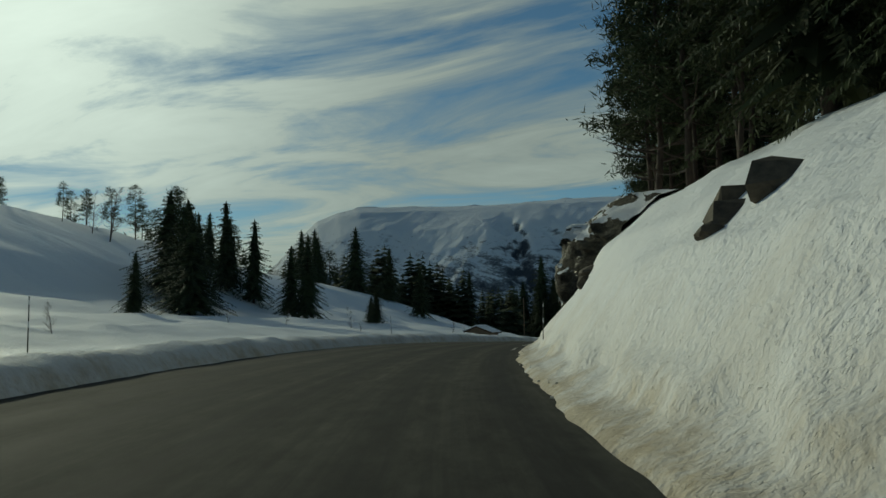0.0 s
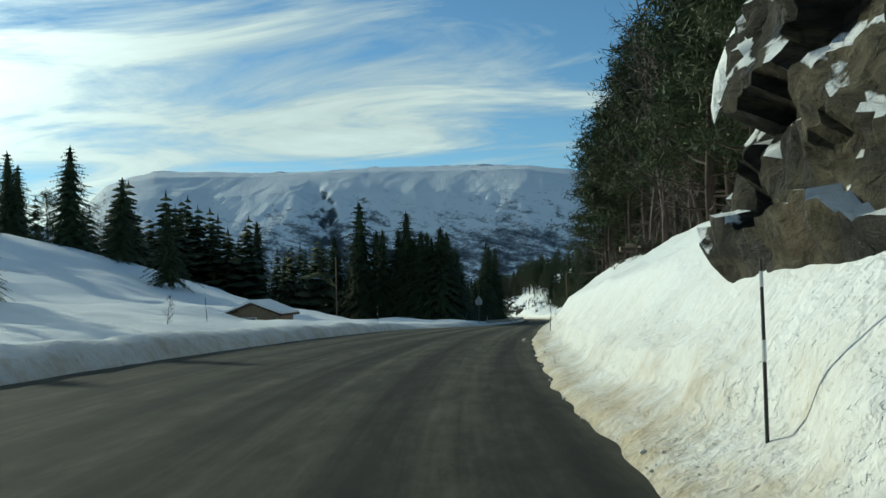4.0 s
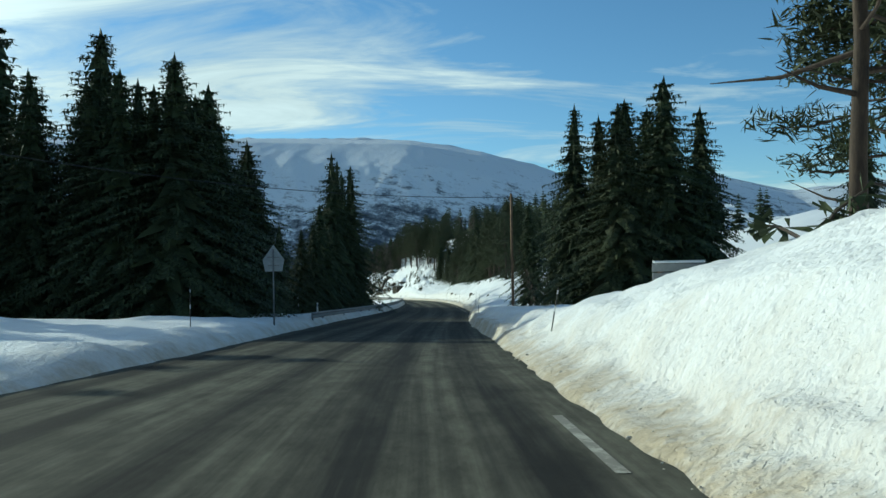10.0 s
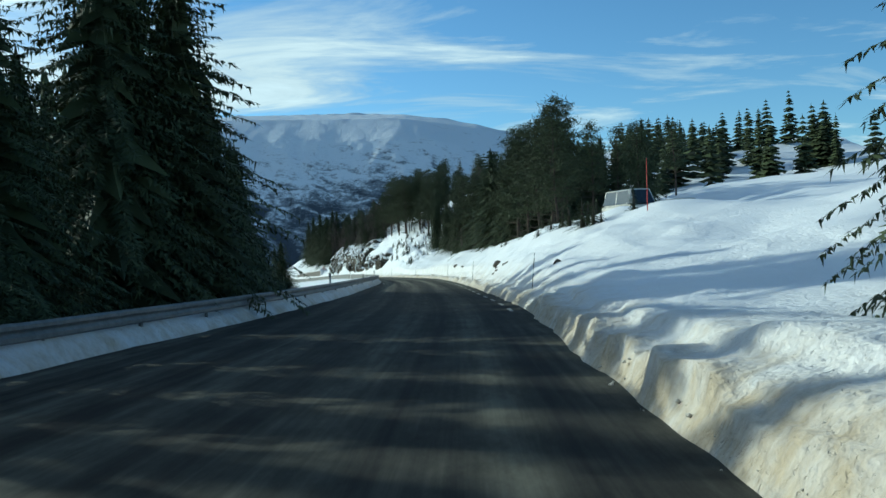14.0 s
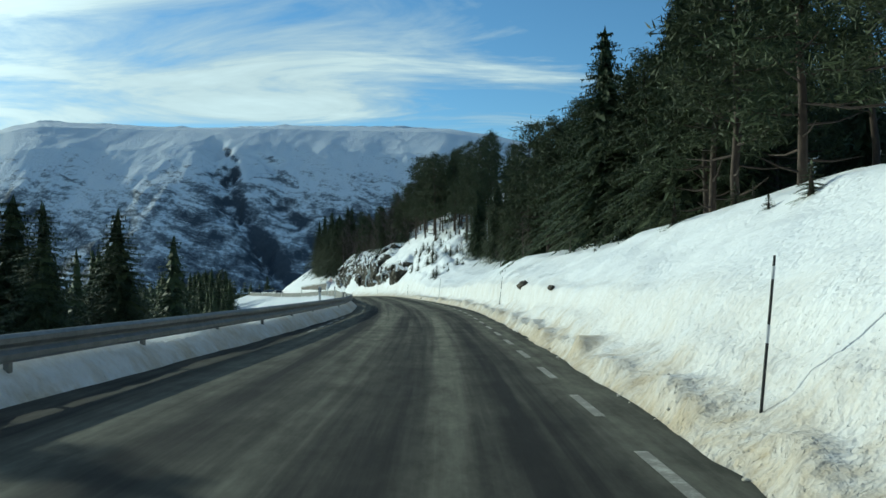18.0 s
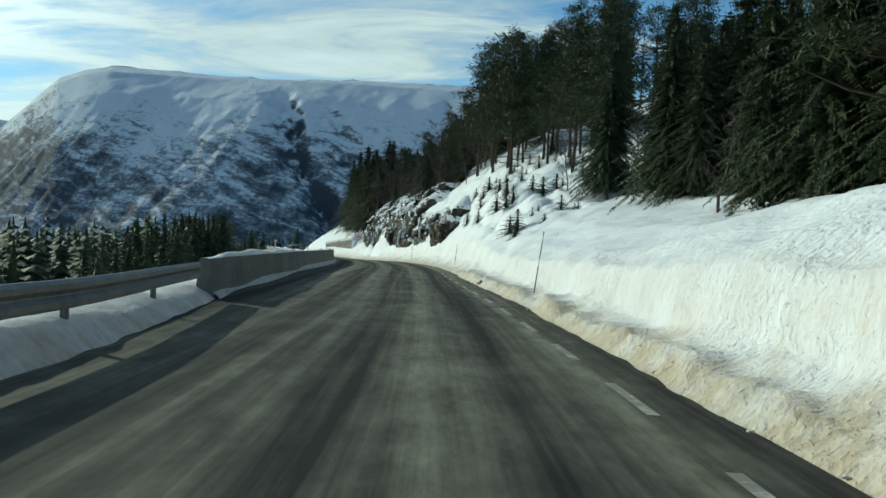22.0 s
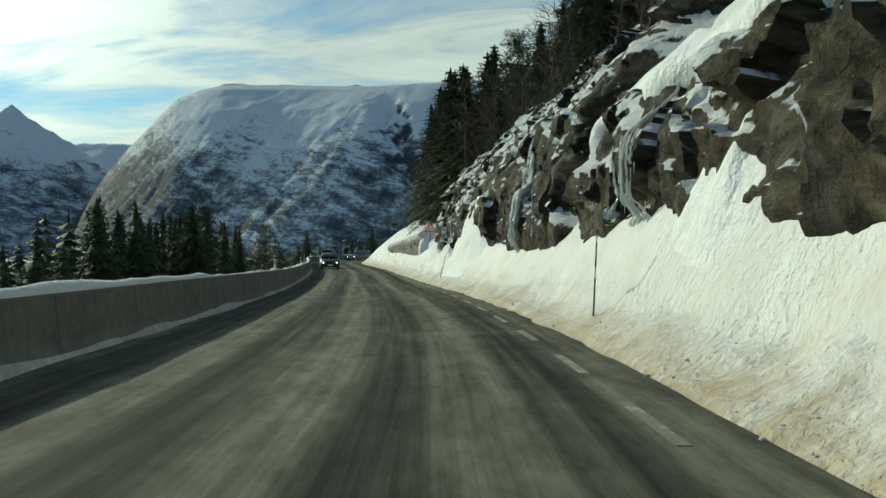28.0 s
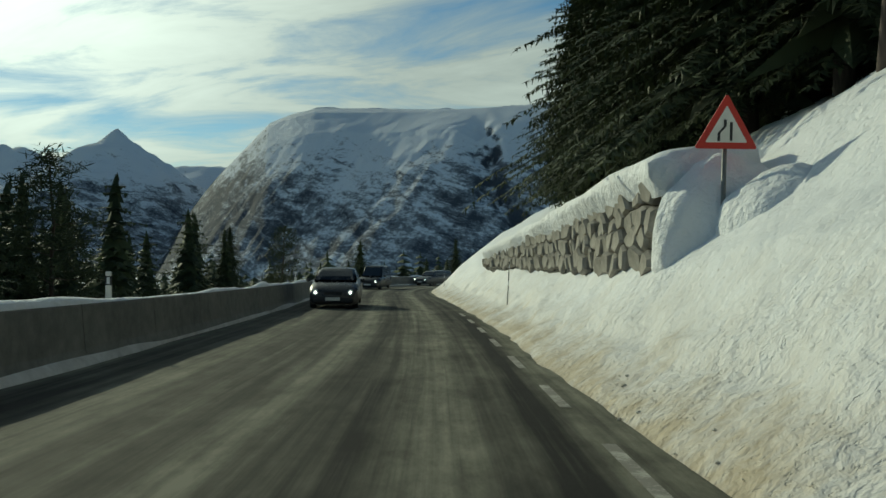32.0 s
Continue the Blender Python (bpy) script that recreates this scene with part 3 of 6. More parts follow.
class Geo:
    """Gathers vertices and faces of one mesh."""

    def __init__(self):
        self.v, self.f, self.i = [], [], []

    def add(self, verts, faces, mat=0):
        o = len(self.v)
        self.v += [tuple(map(float, q)) for q in verts]
        self.f += [tuple(o + j for j in q) for q in faces]
        self.i += [mat] * len(faces)
        return self

    def box(self, c, size, mat=0, bevel=0.0, m=None):
        x, y, z = (q / 2 for q in size)
        b = min(bevel, x * .9, y * .9, z * .9)
        bm = bmesh.new()
        bmesh.ops.create_cube(bm, size=1, matrix=Matrix.Diagonal((2 * x, 2 * y, 2 * z, 1)))
        if b > 0:
            bmesh.ops.bevel(bm, geom=bm.edges[:], offset=b, segments=1, affect="EDGES")
        mm = (m or Matrix()) @ Matrix.Translation(c)
        bm.verts.index_update()
        self.add([mm @ q.co for q in bm.verts], [[q.index for q in f.verts] for f in bm.faces], mat)
        bm.free()
        return self

    def tube(self, pts, radii, n=8, mat=0, cap=True):
        pts = [Vector(p) for p in pts]
        rings = []
        side = None
        for i, p in enumerate(pts):
            t = (pts[min(i + 1, len(pts) - 1)] - pts[max(i - 1, 0)]).normalized()
            if side is None or abs(side.dot(t)) > .95:
                side = t.cross(Vector((1, 0, 0)) if abs(t.x) < .8 else Vector((0, 1, 0))).normalized()
            side = (side - t * side.dot(t)).normalized()
            up = t.cross(side)
            r = radii[i] if isinstance(radii, (list, tuple)) else radii
            rings.append([p + (side * math.cos(a) + up * math.sin(a)) * r for a in (2 * math.pi * k / n for k in range(n))])
        verts = [q for r in rings for q in r]
        faces = [(i * n + k, i * n + (k + 1) % n, (i + 1) * n + (k + 1) % n, (i + 1) * n + k) for i in range(len(pts) - 1) for k in range(n)]
        if cap:
            faces += [tuple(range(n))[::-1], tuple(range((len(pts) - 1) * n, len(pts) * n))]
        return self.add(verts, faces, mat)

    def mesh(self, name, mats, smooth=False):
        mats = mats if isinstance(mats, (list, tuple)) else [mats]
        return mesh_of(name, self.v, self.f, mats, self.i if len(mats) > 1 else None, smooth)


def at(s, d, h, turn=0.0, tilt=0.0, scale=1.0):
    """Pose at road coordinates, facing along the road; turn in degrees to the left."""
    x, y, z = place(s, d, h)
    return Matrix.Translation((x, y, z)) @ Matrix.Rotation(heading(s) + radians(turn), 4, "Z") @ Matrix.Rotation(radians(tilt), 4, "Y") @ Matrix.Scale(scale, 4)


def hg(s, d):
    return float(ground(s, np.array([d]))[0])


def hg_far(s, d):
    """Height of the ground without its small relief, for the far woods."""
    return float(profile(s, np.array([d]))[0] + 1.3 * vnoise(s / 21, d / 16, 7) * min(1, max(0, abs(d) - 18) / 20))


BANK = np.arange(1.0, 8.0, .05)


@functools.lru_cache(maxsize=None)
def bank_row(k):
    return ground(k / 8, BANK)


def hg_bank(s, d):
    """Height of the right-hand bank, from rows an eighth of a metre apart."""
    return float(np.interp(d, BANK, bank_row(round(s * 8))))


# ---- ground: one snow sheet along the road ----
def strip_columns(s):
    e, l = table(RIGHT_EDGE, s)[0], table(LEFT_EDGE, s)[0]
    right = np.concatenate([np.linspace(0, 3.0, 34), np.linspace(3.12, 7.5, 34), np.linspace(7.8, 16, 16), np.linspace(18, 68, 14)])
    left = np.concatenate([np.linspace(0, 2.0, 12), np.linspace(2.4, 9, 12), np.linspace(10.5, 40, 16), np.linspace(46, 150, 14)])
    return np.concatenate([(l - left)[::-1], e + right])


def snow_ground():
    ss = np.concatenate([np.arange(-58, 0, 1.0), np.arange(0, 404, .2), np.arange(404, 528.1, 1.0)])
    rows, uvs = [], []
    for s in ss:
        d = strip_columns(s)
        e, l = table(RIGHT_EDGE, s)[0], table(LEFT_EDGE, s)[0]
        h = ground(s, d)
        out = np.maximum(d - e, l - d)
        # ragged foot of the ploughed edge
        wob = (.05 * vnoise(s / 2.6, 0 * d, 11) + .05 * vnoise(s / .7, 0 * d, 12)) * np.clip(1 - out / .6, 0, 1)
        inner = (d > l - .01) & (d < e + .01)
        h = np.where(inner, -.015, h)
        rows.append(place(s, d + np.where(d > 0, 1, -1) * wob, h))
        uvs.append(np.stack([np.where(d > 0, out, out * 1.0 + .35), np.full_like(d, s)], -1))
    v = np.array(rows)
    n, m = v.shape[:2]
    i = np.arange(n * m).reshape(n, m)
    q = np.stack([i[:-1, :-1], i[:-1, 1:], i[1:, 1:], i[1:, :-1]], -1).reshape(-1, 4)
    me = mesh_of("snow_ground", v.reshape(-1, 3), q.tolist(), SNOW, smooth=True)
    lay = me.uv_layers.new(name="road")
    uv = np.array(uvs).reshape(-1, 2)
    loops = np.zeros(len(me.loops), int)
    me.loops.foreach_get("vertex_index", loops)
    lay.data.foreach_set("uv", uv[loops].ravel())
    return tagged(new("ground", me), "deep white snow over the hillside, dirty along the ploughed road edge", "ground", kind="structure")


def road_sheet():
    ss = np.arange(-58, 528.1, 1.0)
    rows, uvs = [], []
    for s in ss:
        e, l = table(RIGHT_EDGE, s)[0], table(LEFT_EDGE, s)[0]
        d = np.linspace(l - .35, e + .35, 11)
        rows.append(place(s, d, .012 + 0 * d))
        uvs.append(np.stack([d, np.full_like(d, s)], -1))
    v = np.array(rows)
    n, m = v.shape[:2]
    i = np.arange(n * m).reshape(n, m)
    q = np.stack([i[:-1, :-1], i[:-1, 1:], i[1:, 1:], i[1:, :-1]], -1).reshape(-1, 4)
    me = mesh_of("road", v.reshape(-1, 3), q.tolist(), ASPHALT, smooth=True)
    lay = me.uv_layers.new(name="road")
    uv = np.array(uvs).reshape(-1, 2)
    loops = np.zeros(len(me.loops), int)
    me.loops.foreach_get("vertex_index", loops)
    lay.data.foreach_set("uv", uv[loops].ravel())
    return tagged(new("road", me), "grey salt-streaked asphalt road with worn tyre tracks", "road", kind="structure")


snow_ground()
road = road_sheet()


# ---- mountains beyond the valley ----
def mountain_height(x, y):
    xp = (x + 10) * 3150 / np.maximum(y - 150, 400) - 10
    crest = np.interp(xp, (-2350, -2160, -2010, -1900, -1800, -1690, -1590, -1100, -600, -20, 260, 470, 700, 820, 960, 1130, 1500, 1640, 1840, 3600),
                      (-160, 120, 270, 366, 452, 486, 500, 492, 486, 468, 425, 368, 286, 300, 330, 335, 258, 276, 292, 300))
    back = 3300 + 70 * vnoise(x / 500, 0 * x, 31)
    foot = 2150 + 160 * vnoise(x / 420, 0 * x, 32)
    t = np.clip((y - foot) / (back - foot), 0, 1)
    rise = np.interp(t, (0, .12, .42, .60, .78, 1.0), (0, .08, .54, .77, .92, 1.0))
    flow = np.sin(np.pi * np.clip(t * 1.3, 0, 1))
    ribs = fbm(x / 170 + .5 * t, y / 700, 33, 4) * 9 * flow + fbm(x / 60, y / 110, 34, 4) * 8 * np.clip(t * 4, 0, 1) * np.clip(1.0 - t, 0, 1)
    ribs = ribs + 7 * flow * fbm(x / 42, y / 80, 46, 3) * (1 - t)
    # the long gully that slants down across the face, steep rock on its right, and a lesser one beside it
    gully = 0
    for gx0, run, deep, top in ((-1011, 645, 54, .72), (-885, 645, 26, .64)):
        g = x - (gx0 + run * (1 - t) + 26 * fbm(y / 90, 0 * y, 35, 3))
        cut = np.where(g < 0, np.exp(-(g / 58) ** 2), np.exp(-(g / 24) ** 2)) * (1 + .5 * fbm(x / 30, y / 40, 48, 3))
        gully = gully - deep * cut * np.clip((top - t) * 9, 0, 1) * np.clip(t * 6, 0, 1) * (.75 + .35 * vnoise(y / 45, x / 90, 47))
    z = -170 + (crest + 170) * rise + ribs + gully
    crest = crest + 7 * fbm(xp / 130, 0 * xp, 41, 4)
    z = np.where(y > back, crest + (y - back) * .01 + fbm(x / 160, y / 160, 36) * 5 * np.clip((y - back) / 100, 0, 1), z)
    px, py = x + 2989, y - 3800
    rr = np.hypot(px * 1.0, py * .8)
    peak = 545 - np.interp(rr, (0, 60, 200, 420, 700, 1200), (0, 55, 165, 330, 520, 730)) + 26 * fbm(x / 120, y / 120, 37) * np.clip(rr / 120, 0, 1)
    left = np.interp(x, (-5200, -3900, -3700, -3480, -3230, -3050), (520, 500, 455, 440, 400, 100)) - np.abs(y - 3950) * .55 + 25 * fbm(x / 150, y / 150, 38)
    far = np.interp(x, (-5200, -3300, -3080, -2750, -2300, -2000), (420, 380, 405, 398, 380, 200)) - np.maximum(4450 - y, 0) * .6 + 8 * fbm(x / 100, y / 100, 39)
    return np.maximum.reduce([z, peak, left, far, -175 + 8 * vnoise(x / 120, y / 120, 40)])


def mountains():
    xs = np.concatenate([np.linspace(-4400, -2000, 120), np.linspace(-1990, 900, 430), np.linspace(925, 2600, 60)])
    ys = np.concatenate([np.linspace(620, 2000, 24), np.linspace(2020, 3420, 170), np.linspace(3450, 4600, 50)])
    x, y = np.meshgrid(xs, ys)
    z = mountain_height(x, y)
    near = np.clip((y - 620) / 500, 0, 1)
    z = z * near + (1 - near) * np.where(x < 0, -130, -60)
    v = np.stack([x, y, z], -1)
    n, m = x.shape
    i = np.arange(n * m).reshape(n, m)
    q = np.stack([i[:-1, :-1], i[:-1, 1:], i[1:, 1:], i[1:, :-1]], -1).reshape(-1, 4)
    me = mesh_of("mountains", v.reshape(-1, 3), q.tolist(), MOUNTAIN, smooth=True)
    tagged(new("mountain_range", me), "snow-covered mountain plateau with dark rock bands across a valley", "mountain", kind="structure")


mountains()


def valley_floor():
    """Snowy low ground that carries the strip out to the mountains' foot and behind the camera."""
    rs = np.array([0, 60, 120, 200, 320, 480, 640, 900, 1400, 2200, 3400, 4700])
    an = np.linspace(0, 2 * math.pi, 73)[:-1]
    v, f = [], []
    for r in rs:
        for a in an:
            x, y = -20 + r * math.cos(a), 170 + r * math.sin(a)
            side = max(-1, min(1, -(x + 20) / 160))
            z = -18 - 74 * (side + 1) / 2 - min(60, max(0, y - 300) * .1)
            if y < -150:
                z += (min(y, -150) + 150) * -.05
            if x > 60:
                z += min(40, (x - 60) * .12)
            v.append((x, y, max(z, -185)))
    k = len(an)
    for i in range(len(rs) - 1):
        for j in range(k):
            f.append((i * k + j, (i + 1) * k + j, (i + 1) * k + (j + 1) % k, i * k + (j + 1) % k))
    tagged(new("valley_ground", mesh_of("valley_ground", v, f, SNOW_PLAIN, smooth=True)), "snow-covered valley ground under the forest", "ground", kind="structure")


valley_floor()


# ---- trees ----
def spruce_meshes(seed, height=10.0, spread=1.9, levels=62, thin=1.0, gap=.17, fat=.95, fine=True):
    """Trunk and crown of a spruce: drooping whorls of boughs, each hung with sprays."""
    r = random.Random(seed)
    tr = Geo()
    lean = [(r.uniform(-.02, .02), r.uniform(-.02, .02)) for _ in range(6)]
    pts, x, y = [], 0, 0
    for i, (a, b) in enumerate(lean):
        pts.append((x, y, -.4 + (height + .3) * i / 5))
        x, y = x + a * height / 5, y + b * height / 5
    tr.tube(pts, [.15 * (1 - i / 5) + .012 for i in range(6)], 7)
    cr = Geo()
    low = .07 * height
    unit = max(.35, height / 10)
    for k in range(levels):
        u = (k + r.uniform(-.7, .7)) / levels
        z = low + (height * .985 - low) * max(0, u) ** .95
        reach = (1.28 if height > 3 else 1.12) * spread * (1 - u) ** .92 * (.76 + .24 * math.sin(k * 2.1 + seed)) + .22 * unit
        nb = 7 if u < .75 else 6
        a0 = r.uniform(0, 6.28)
        for j in range(nb):
            if r.random() > thin:
                continue
            a = a0 + 6.283 * j / nb + r.uniform(-.35, .35)
            ln = reach * r.uniform(.58, 1.15)
            ca, sa = math.cos(a), math.sin(a)
            droop = (.25 + .40 * (1 - u)) * ln
            n = max(2, int(ln / (gap * unit)))
            base = Vector((0, 0, z))
            side = Vector((-sa, ca, 0))
            prev = base
            for i in range(1, n + 1):
                q = i / n
                p = base + Vector((ca * ln * q, sa * ln * q, .22 * ln * q - droop * q * q * 1.2 + (.10 * ln * (q - .75) * 4 if q > .75 else 0)))
                fwd = (p - prev).normalized()
                wide = unit * (.10 + .20 * min(1, ln / unit) * (1 - abs(q - .4))) * r.uniform(.6, 1.25)
                for sg in (-1, 1):
                    for back in ((-.35, .25, .9) if fine else (.3,)):
                        out = side * sg * wide * r.uniform(.8, 1.15) + fwd * wide * (back + r.uniform(-.15, .35)) + Vector((0, 0, -wide * r.uniform(.1, .6)))
                        half = fwd * unit * fat * (r.uniform(.028, .045) if fine else r.uniform(.06, .10))
                        root = prev.lerp(p, r.random())
                        cr.add([root - half * .4, root.lerp(root + out, .45) - half, root + out, root.lerp(root + out, .45) + half], [(0, 1, 2, 3)])
                if r.random() < .9:
                    hang = Vector((r.uniform(-.05, .05), r.uniform(-.05, .05), -r.uniform(.10, .26))) * unit
                    half = (fwd * .6 + side * r.uniform(-.8, .8)) * unit * .055 * fat
                    cr.add([p - half, p + hang, p + half], [(0, 1, 2)])
                prev = p
            cr.add([prev, prev + side * .05 * unit - fwd * .06, prev + fwd * .14 * unit, prev - side * .05 * unit - fwd * .06], [(0, 1, 2, 3)])
    # dense inner boughs round the trunk
    for k in range(20 if height > 3 else 0):
        u = k / 20
        zb, rad = low + (height - low) * u, spread * (1 - u) ** .95 * .62 + .03 * unit
        a0 = r.uniform(0, 6.28)
        ring = []
        for j in range(10):
            a = a0 + .6283 * (j + r.uniform(-.3, .3))
            q = rad * (r.uniform(.7, 1.3) if j % 2 else r.uniform(.3, .55))
            ring.append((math.cos(a) * q, math.sin(a) * q, zb - rad * (.32 if j % 2 else -.05)))
        cr.add(ring + [(0, 0, min(height, zb + height * .10))], [(j, (j + 1) % 10, 10) for j in range(10)])
    cr.add([(x, y, height - .5), (x + .07, y + .05, height * .97), (x, y, height + .12), (x - .07, y - .05, height * .97)], [(0, 1, 2, 3)])
    return tr.mesh("spruce_trunk", BARK, True), cr.mesh("spruce_crown", SPRUCE)


def pine_meshes(seed, height=12.0, bare=.45, spread=2.3, clumps=17, dense=1.0, fat=1.12):
    """Trunk with limbs and crown of needle tufts of a Scots pine."""
    r = random.Random(seed)
    tr, cr = Geo(), Geo()
    pts, x, y = [], 0.0, 0.0
    for i in range(8):
        pts.append(Vector((x, y, -.5 + (height + .2) * i / 7)))
        x, y = x + r.uniform(-.12, .12), y + r.uniform(-.12, .12)
    tr.tube(pts, [.13 * (1 - i / 7.6) + .018 for i in range(8)], 8)

    def on_trunk(z):
        q = max(0, min(6.99, (z + .5) / (height + .2) * 7))
        return pts[int(q)].lerp(pts[int(q) + 1], q - int(q))

    def tuft(c, size):
        for _ in range(int(34 * dense)):
            o = Vector((r.gauss(0, .5), r.gauss(0, .5), r.gauss(0, .33))) * size
            d = Vector((r.gauss(0, 1), r.gauss(0, 1), r.gauss(.5, .7))).normalized()
            s = d.cross(Vector((r.gauss(0, 1), r.gauss(0, 1), r.gauss(0, 1)))).normalized()
            k = size * r.uniform(.30, .52) * fat
            p = c + o
            cr.add([p - s * k * .105, p + d * k, p + s * k * .105, p - d * k * .5], [(0, 1, 2, 3)])
    n = 38
    for j in range(n):
        u = (j + .5) / n
        z = height * (bare * .75 + (1 - bare * .75) * u ** .9)
        a = j * 2.4 + r.uniform(-.5, .5)
        prof = (1 - u) ** .45 * min(1, u * 5 + .45)
        ln = spread * prof * r.uniform(.55, 1.1) + .25
        dead = u < .14
        base = on_trunk(z)
        end = base + Vector((math.cos(a) * ln, math.sin(a) * ln, ln * r.uniform(-.1, .45)))
        mid = base.lerp(end, .5) + Vector((0, 0, -.06 * ln))
        tr.tube([base, mid, end], [.045 * (1.2 - u), .03 * (1.2 - u), .008], 4, cap=False)
        if dead:
            continue
        for i in range(max(2, int(clumps * ln / spread * .55))):
            q = r.uniform(.4, 1.05)
            tuft(base.lerp(end, q) + Vector((r.gauss(0, .25), r.gauss(0, .25), r.gauss(.08, .15))), r.uniform(.42, .72))
    tuft(on_trunk(height * .97), .7)
    return tr.mesh("pine_trunk", PINE_BARK, True), cr.mesh("pine_crown", PINE)


def birch_meshes(seed, height=6.0):
    """Bare birch: stem, limbs and many fine twigs."""
    r = random.Random(seed)
    tr, tw = Geo(), Geo()
    for _stem in range(1):
        a = r.uniform(0, 6.28)
        lean = r.uniform(.05, .28)
        pts = [Vector((math.cos(a) * lean * height * q ** 1.3 + r.uniform(-.06, .06), math.sin(a) * lean * height * q ** 1.3 + r.uniform(-.06, .06), -.3 + (height * r.uniform(.92, 1)) * q)) for q in (0, .2, .4, .6, .8, 1)]
        tr.tube(pts, [.075, .06, .045, .035, .022, .008], 6)
        for j in range(26):
            q = .16 + .84 * (j + r.random()) / 26
            i = min(4, int(q * 5))
            b = pts[i].lerp(pts[i + 1], q * 5 - i)
            an, ln = r.uniform(0, 6.28), height * .22 * (1.15 - q) + .25
            d = Vector((math.cos(an), math.sin(an), r.uniform(.4, 1.1))).normalized()
            e = b + d * ln
            tw.tube([b, b.lerp(e, .5) + Vector((0, 0, -.03)), e], [.018, .012, .005], 4, cap=False)
            for _ in range(7):
                w = r.uniform(.25, 1)
                p = b.lerp(e, w)
                dd = (d + Vector((r.gauss(0, .7), r.gauss(0, .7), r.gauss(0, .5)))).normalized()
                tip = p + dd * r.uniform(.25, .6)
                s = dd.cross(Vector((.3, .7, .2))).normalized() * .012
                tw.add([p - s, p + s, tip], [(0, 1, 2)])
                for _ in range(2):
                    p2 = p.lerp(tip, r.uniform(.3, .9))
                    t2 = p2 + (dd + Vector((r.gauss(0, .8), r.gauss(0, .8), r.gauss(0, .6)))).normalized() * r.uniform(.12, .3)
                    tw.add([p2 - s * .7, p2 + s * .7, t2], [(0, 1, 2)])
    return tr.mesh("birch_stem", TWIG, True), tw.mesh("birch_twigs", TWIG)


KINDS = {}
for kind_name, makers in (("spruce", [lambda i=i: spruce_meshes(10 + i, spread=(2.4, 2.7, 3.0, 2.1)[i], thin=(1, 1, .95, .86)[i]) for i in range(4)]),
                          ("pine", [lambda i=i: pine_meshes(40 + i, bare=(.14, .25, .40, .08)[i], spread=(2.4, 2.2, 2.0, 2.7)[i]) for i in range(4)]),
                          ("full_pine", [lambda i=i: pine_meshes(80 + i, bare=.03, spread=(2.5, 2.1, 2.8)[i], clumps=20, dense=1.1) for i in range(3)]),
                          ("broad_pine", [lambda i=i: pine_meshes(60 + i, bare=.22, spread=3.3, clumps=8, dense=.8) for i in range(2)]),
                          ("birch", [lambda i=i: birch_meshes(70 + i) for i in range(3)]),
                          ("sapling", [lambda i=i: spruce_meshes(90 + i, height=2.0, spread=.75, levels=17) for i in range(3)])):
    KINDS[kind_name] = [mk() for mk in makers]
FAR = {"spruce": [spruce_meshes(20 + i, spread=(2.7, 3.1, 2.4)[i], levels=46, gap=.24, fat=1.5) for i in range(3)],
       "pine": [pine_meshes(50 + i, bare=(.14, .30)[i], spread=2.4, clumps=9, dense=.55, fat=1.6) for i in range(2)]}
SIZE = {"spruce": 10.0, "pine": 12.0, "full_pine": 12.0, "broad_pine": 12.0, "birch": 6.0, "sapling": 2.0}
LABELS = {"spruce": ("spruce_tree", "dark green spruce standing in deep snow", "spruce tree", "spruces by the road"),
          "pine": ("pine_tree", "tall Scots pine with a reddish-brown trunk in snow", "pine tree", "pines by the road"),
          "full_pine": ("pine_tree", "dense dark Scots pine branched down to the snow", "pine tree", "pines by the road"),
          "broad_pine": ("pine_tree", "broad old Scots pine with open crooked limbs", "pine tree", "pines by the road"),
          "birch": ("bare_birch", "leafless brown birch on the snowy slope", "birch tree", "bare birches by the road"),
          "sapling": ("young_spruce", "small young spruce poking out of the snow", "young spruce", "young spruces on the bank")}
PARTS = {"spruce": ("trunk", "crown"), "broad_pine": ("trunk", "crown"), "full_pine": ("trunk", "crown"), "pine": ("trunk", "crown"), "birch": ("stem", "twig_spray"), "sapling": ("trunk", "crown")}
rt = random.Random(5)


def tree(kind, s, d, height, wide=1.0, sink=.15, label=""):
    name, lab, cat, grp = LABELS[kind]
    pool = FAR[kind] if kind in FAR and (d > 17 or d < -24) else KINDS[kind]
    v = rt.randrange(len(pool))
    k = height / SIZE[kind]
    turn, lean = rt.uniform(0, 360), rt.uniform(-1.5, 1.5)
    m = at(s, d, hg(s, d) - sink, turn, lean) @ Matrix.Diagonal((k * wide, k * wide, k, 1))
    t = thing(name, label or lab, cat, m, grp)
    for pn, me in zip(PARTS[kind], pool[v]):
        p = part(pn, me, t)
        if pn == "twig_spray":
            p["kind"] = "stuff"
    return t


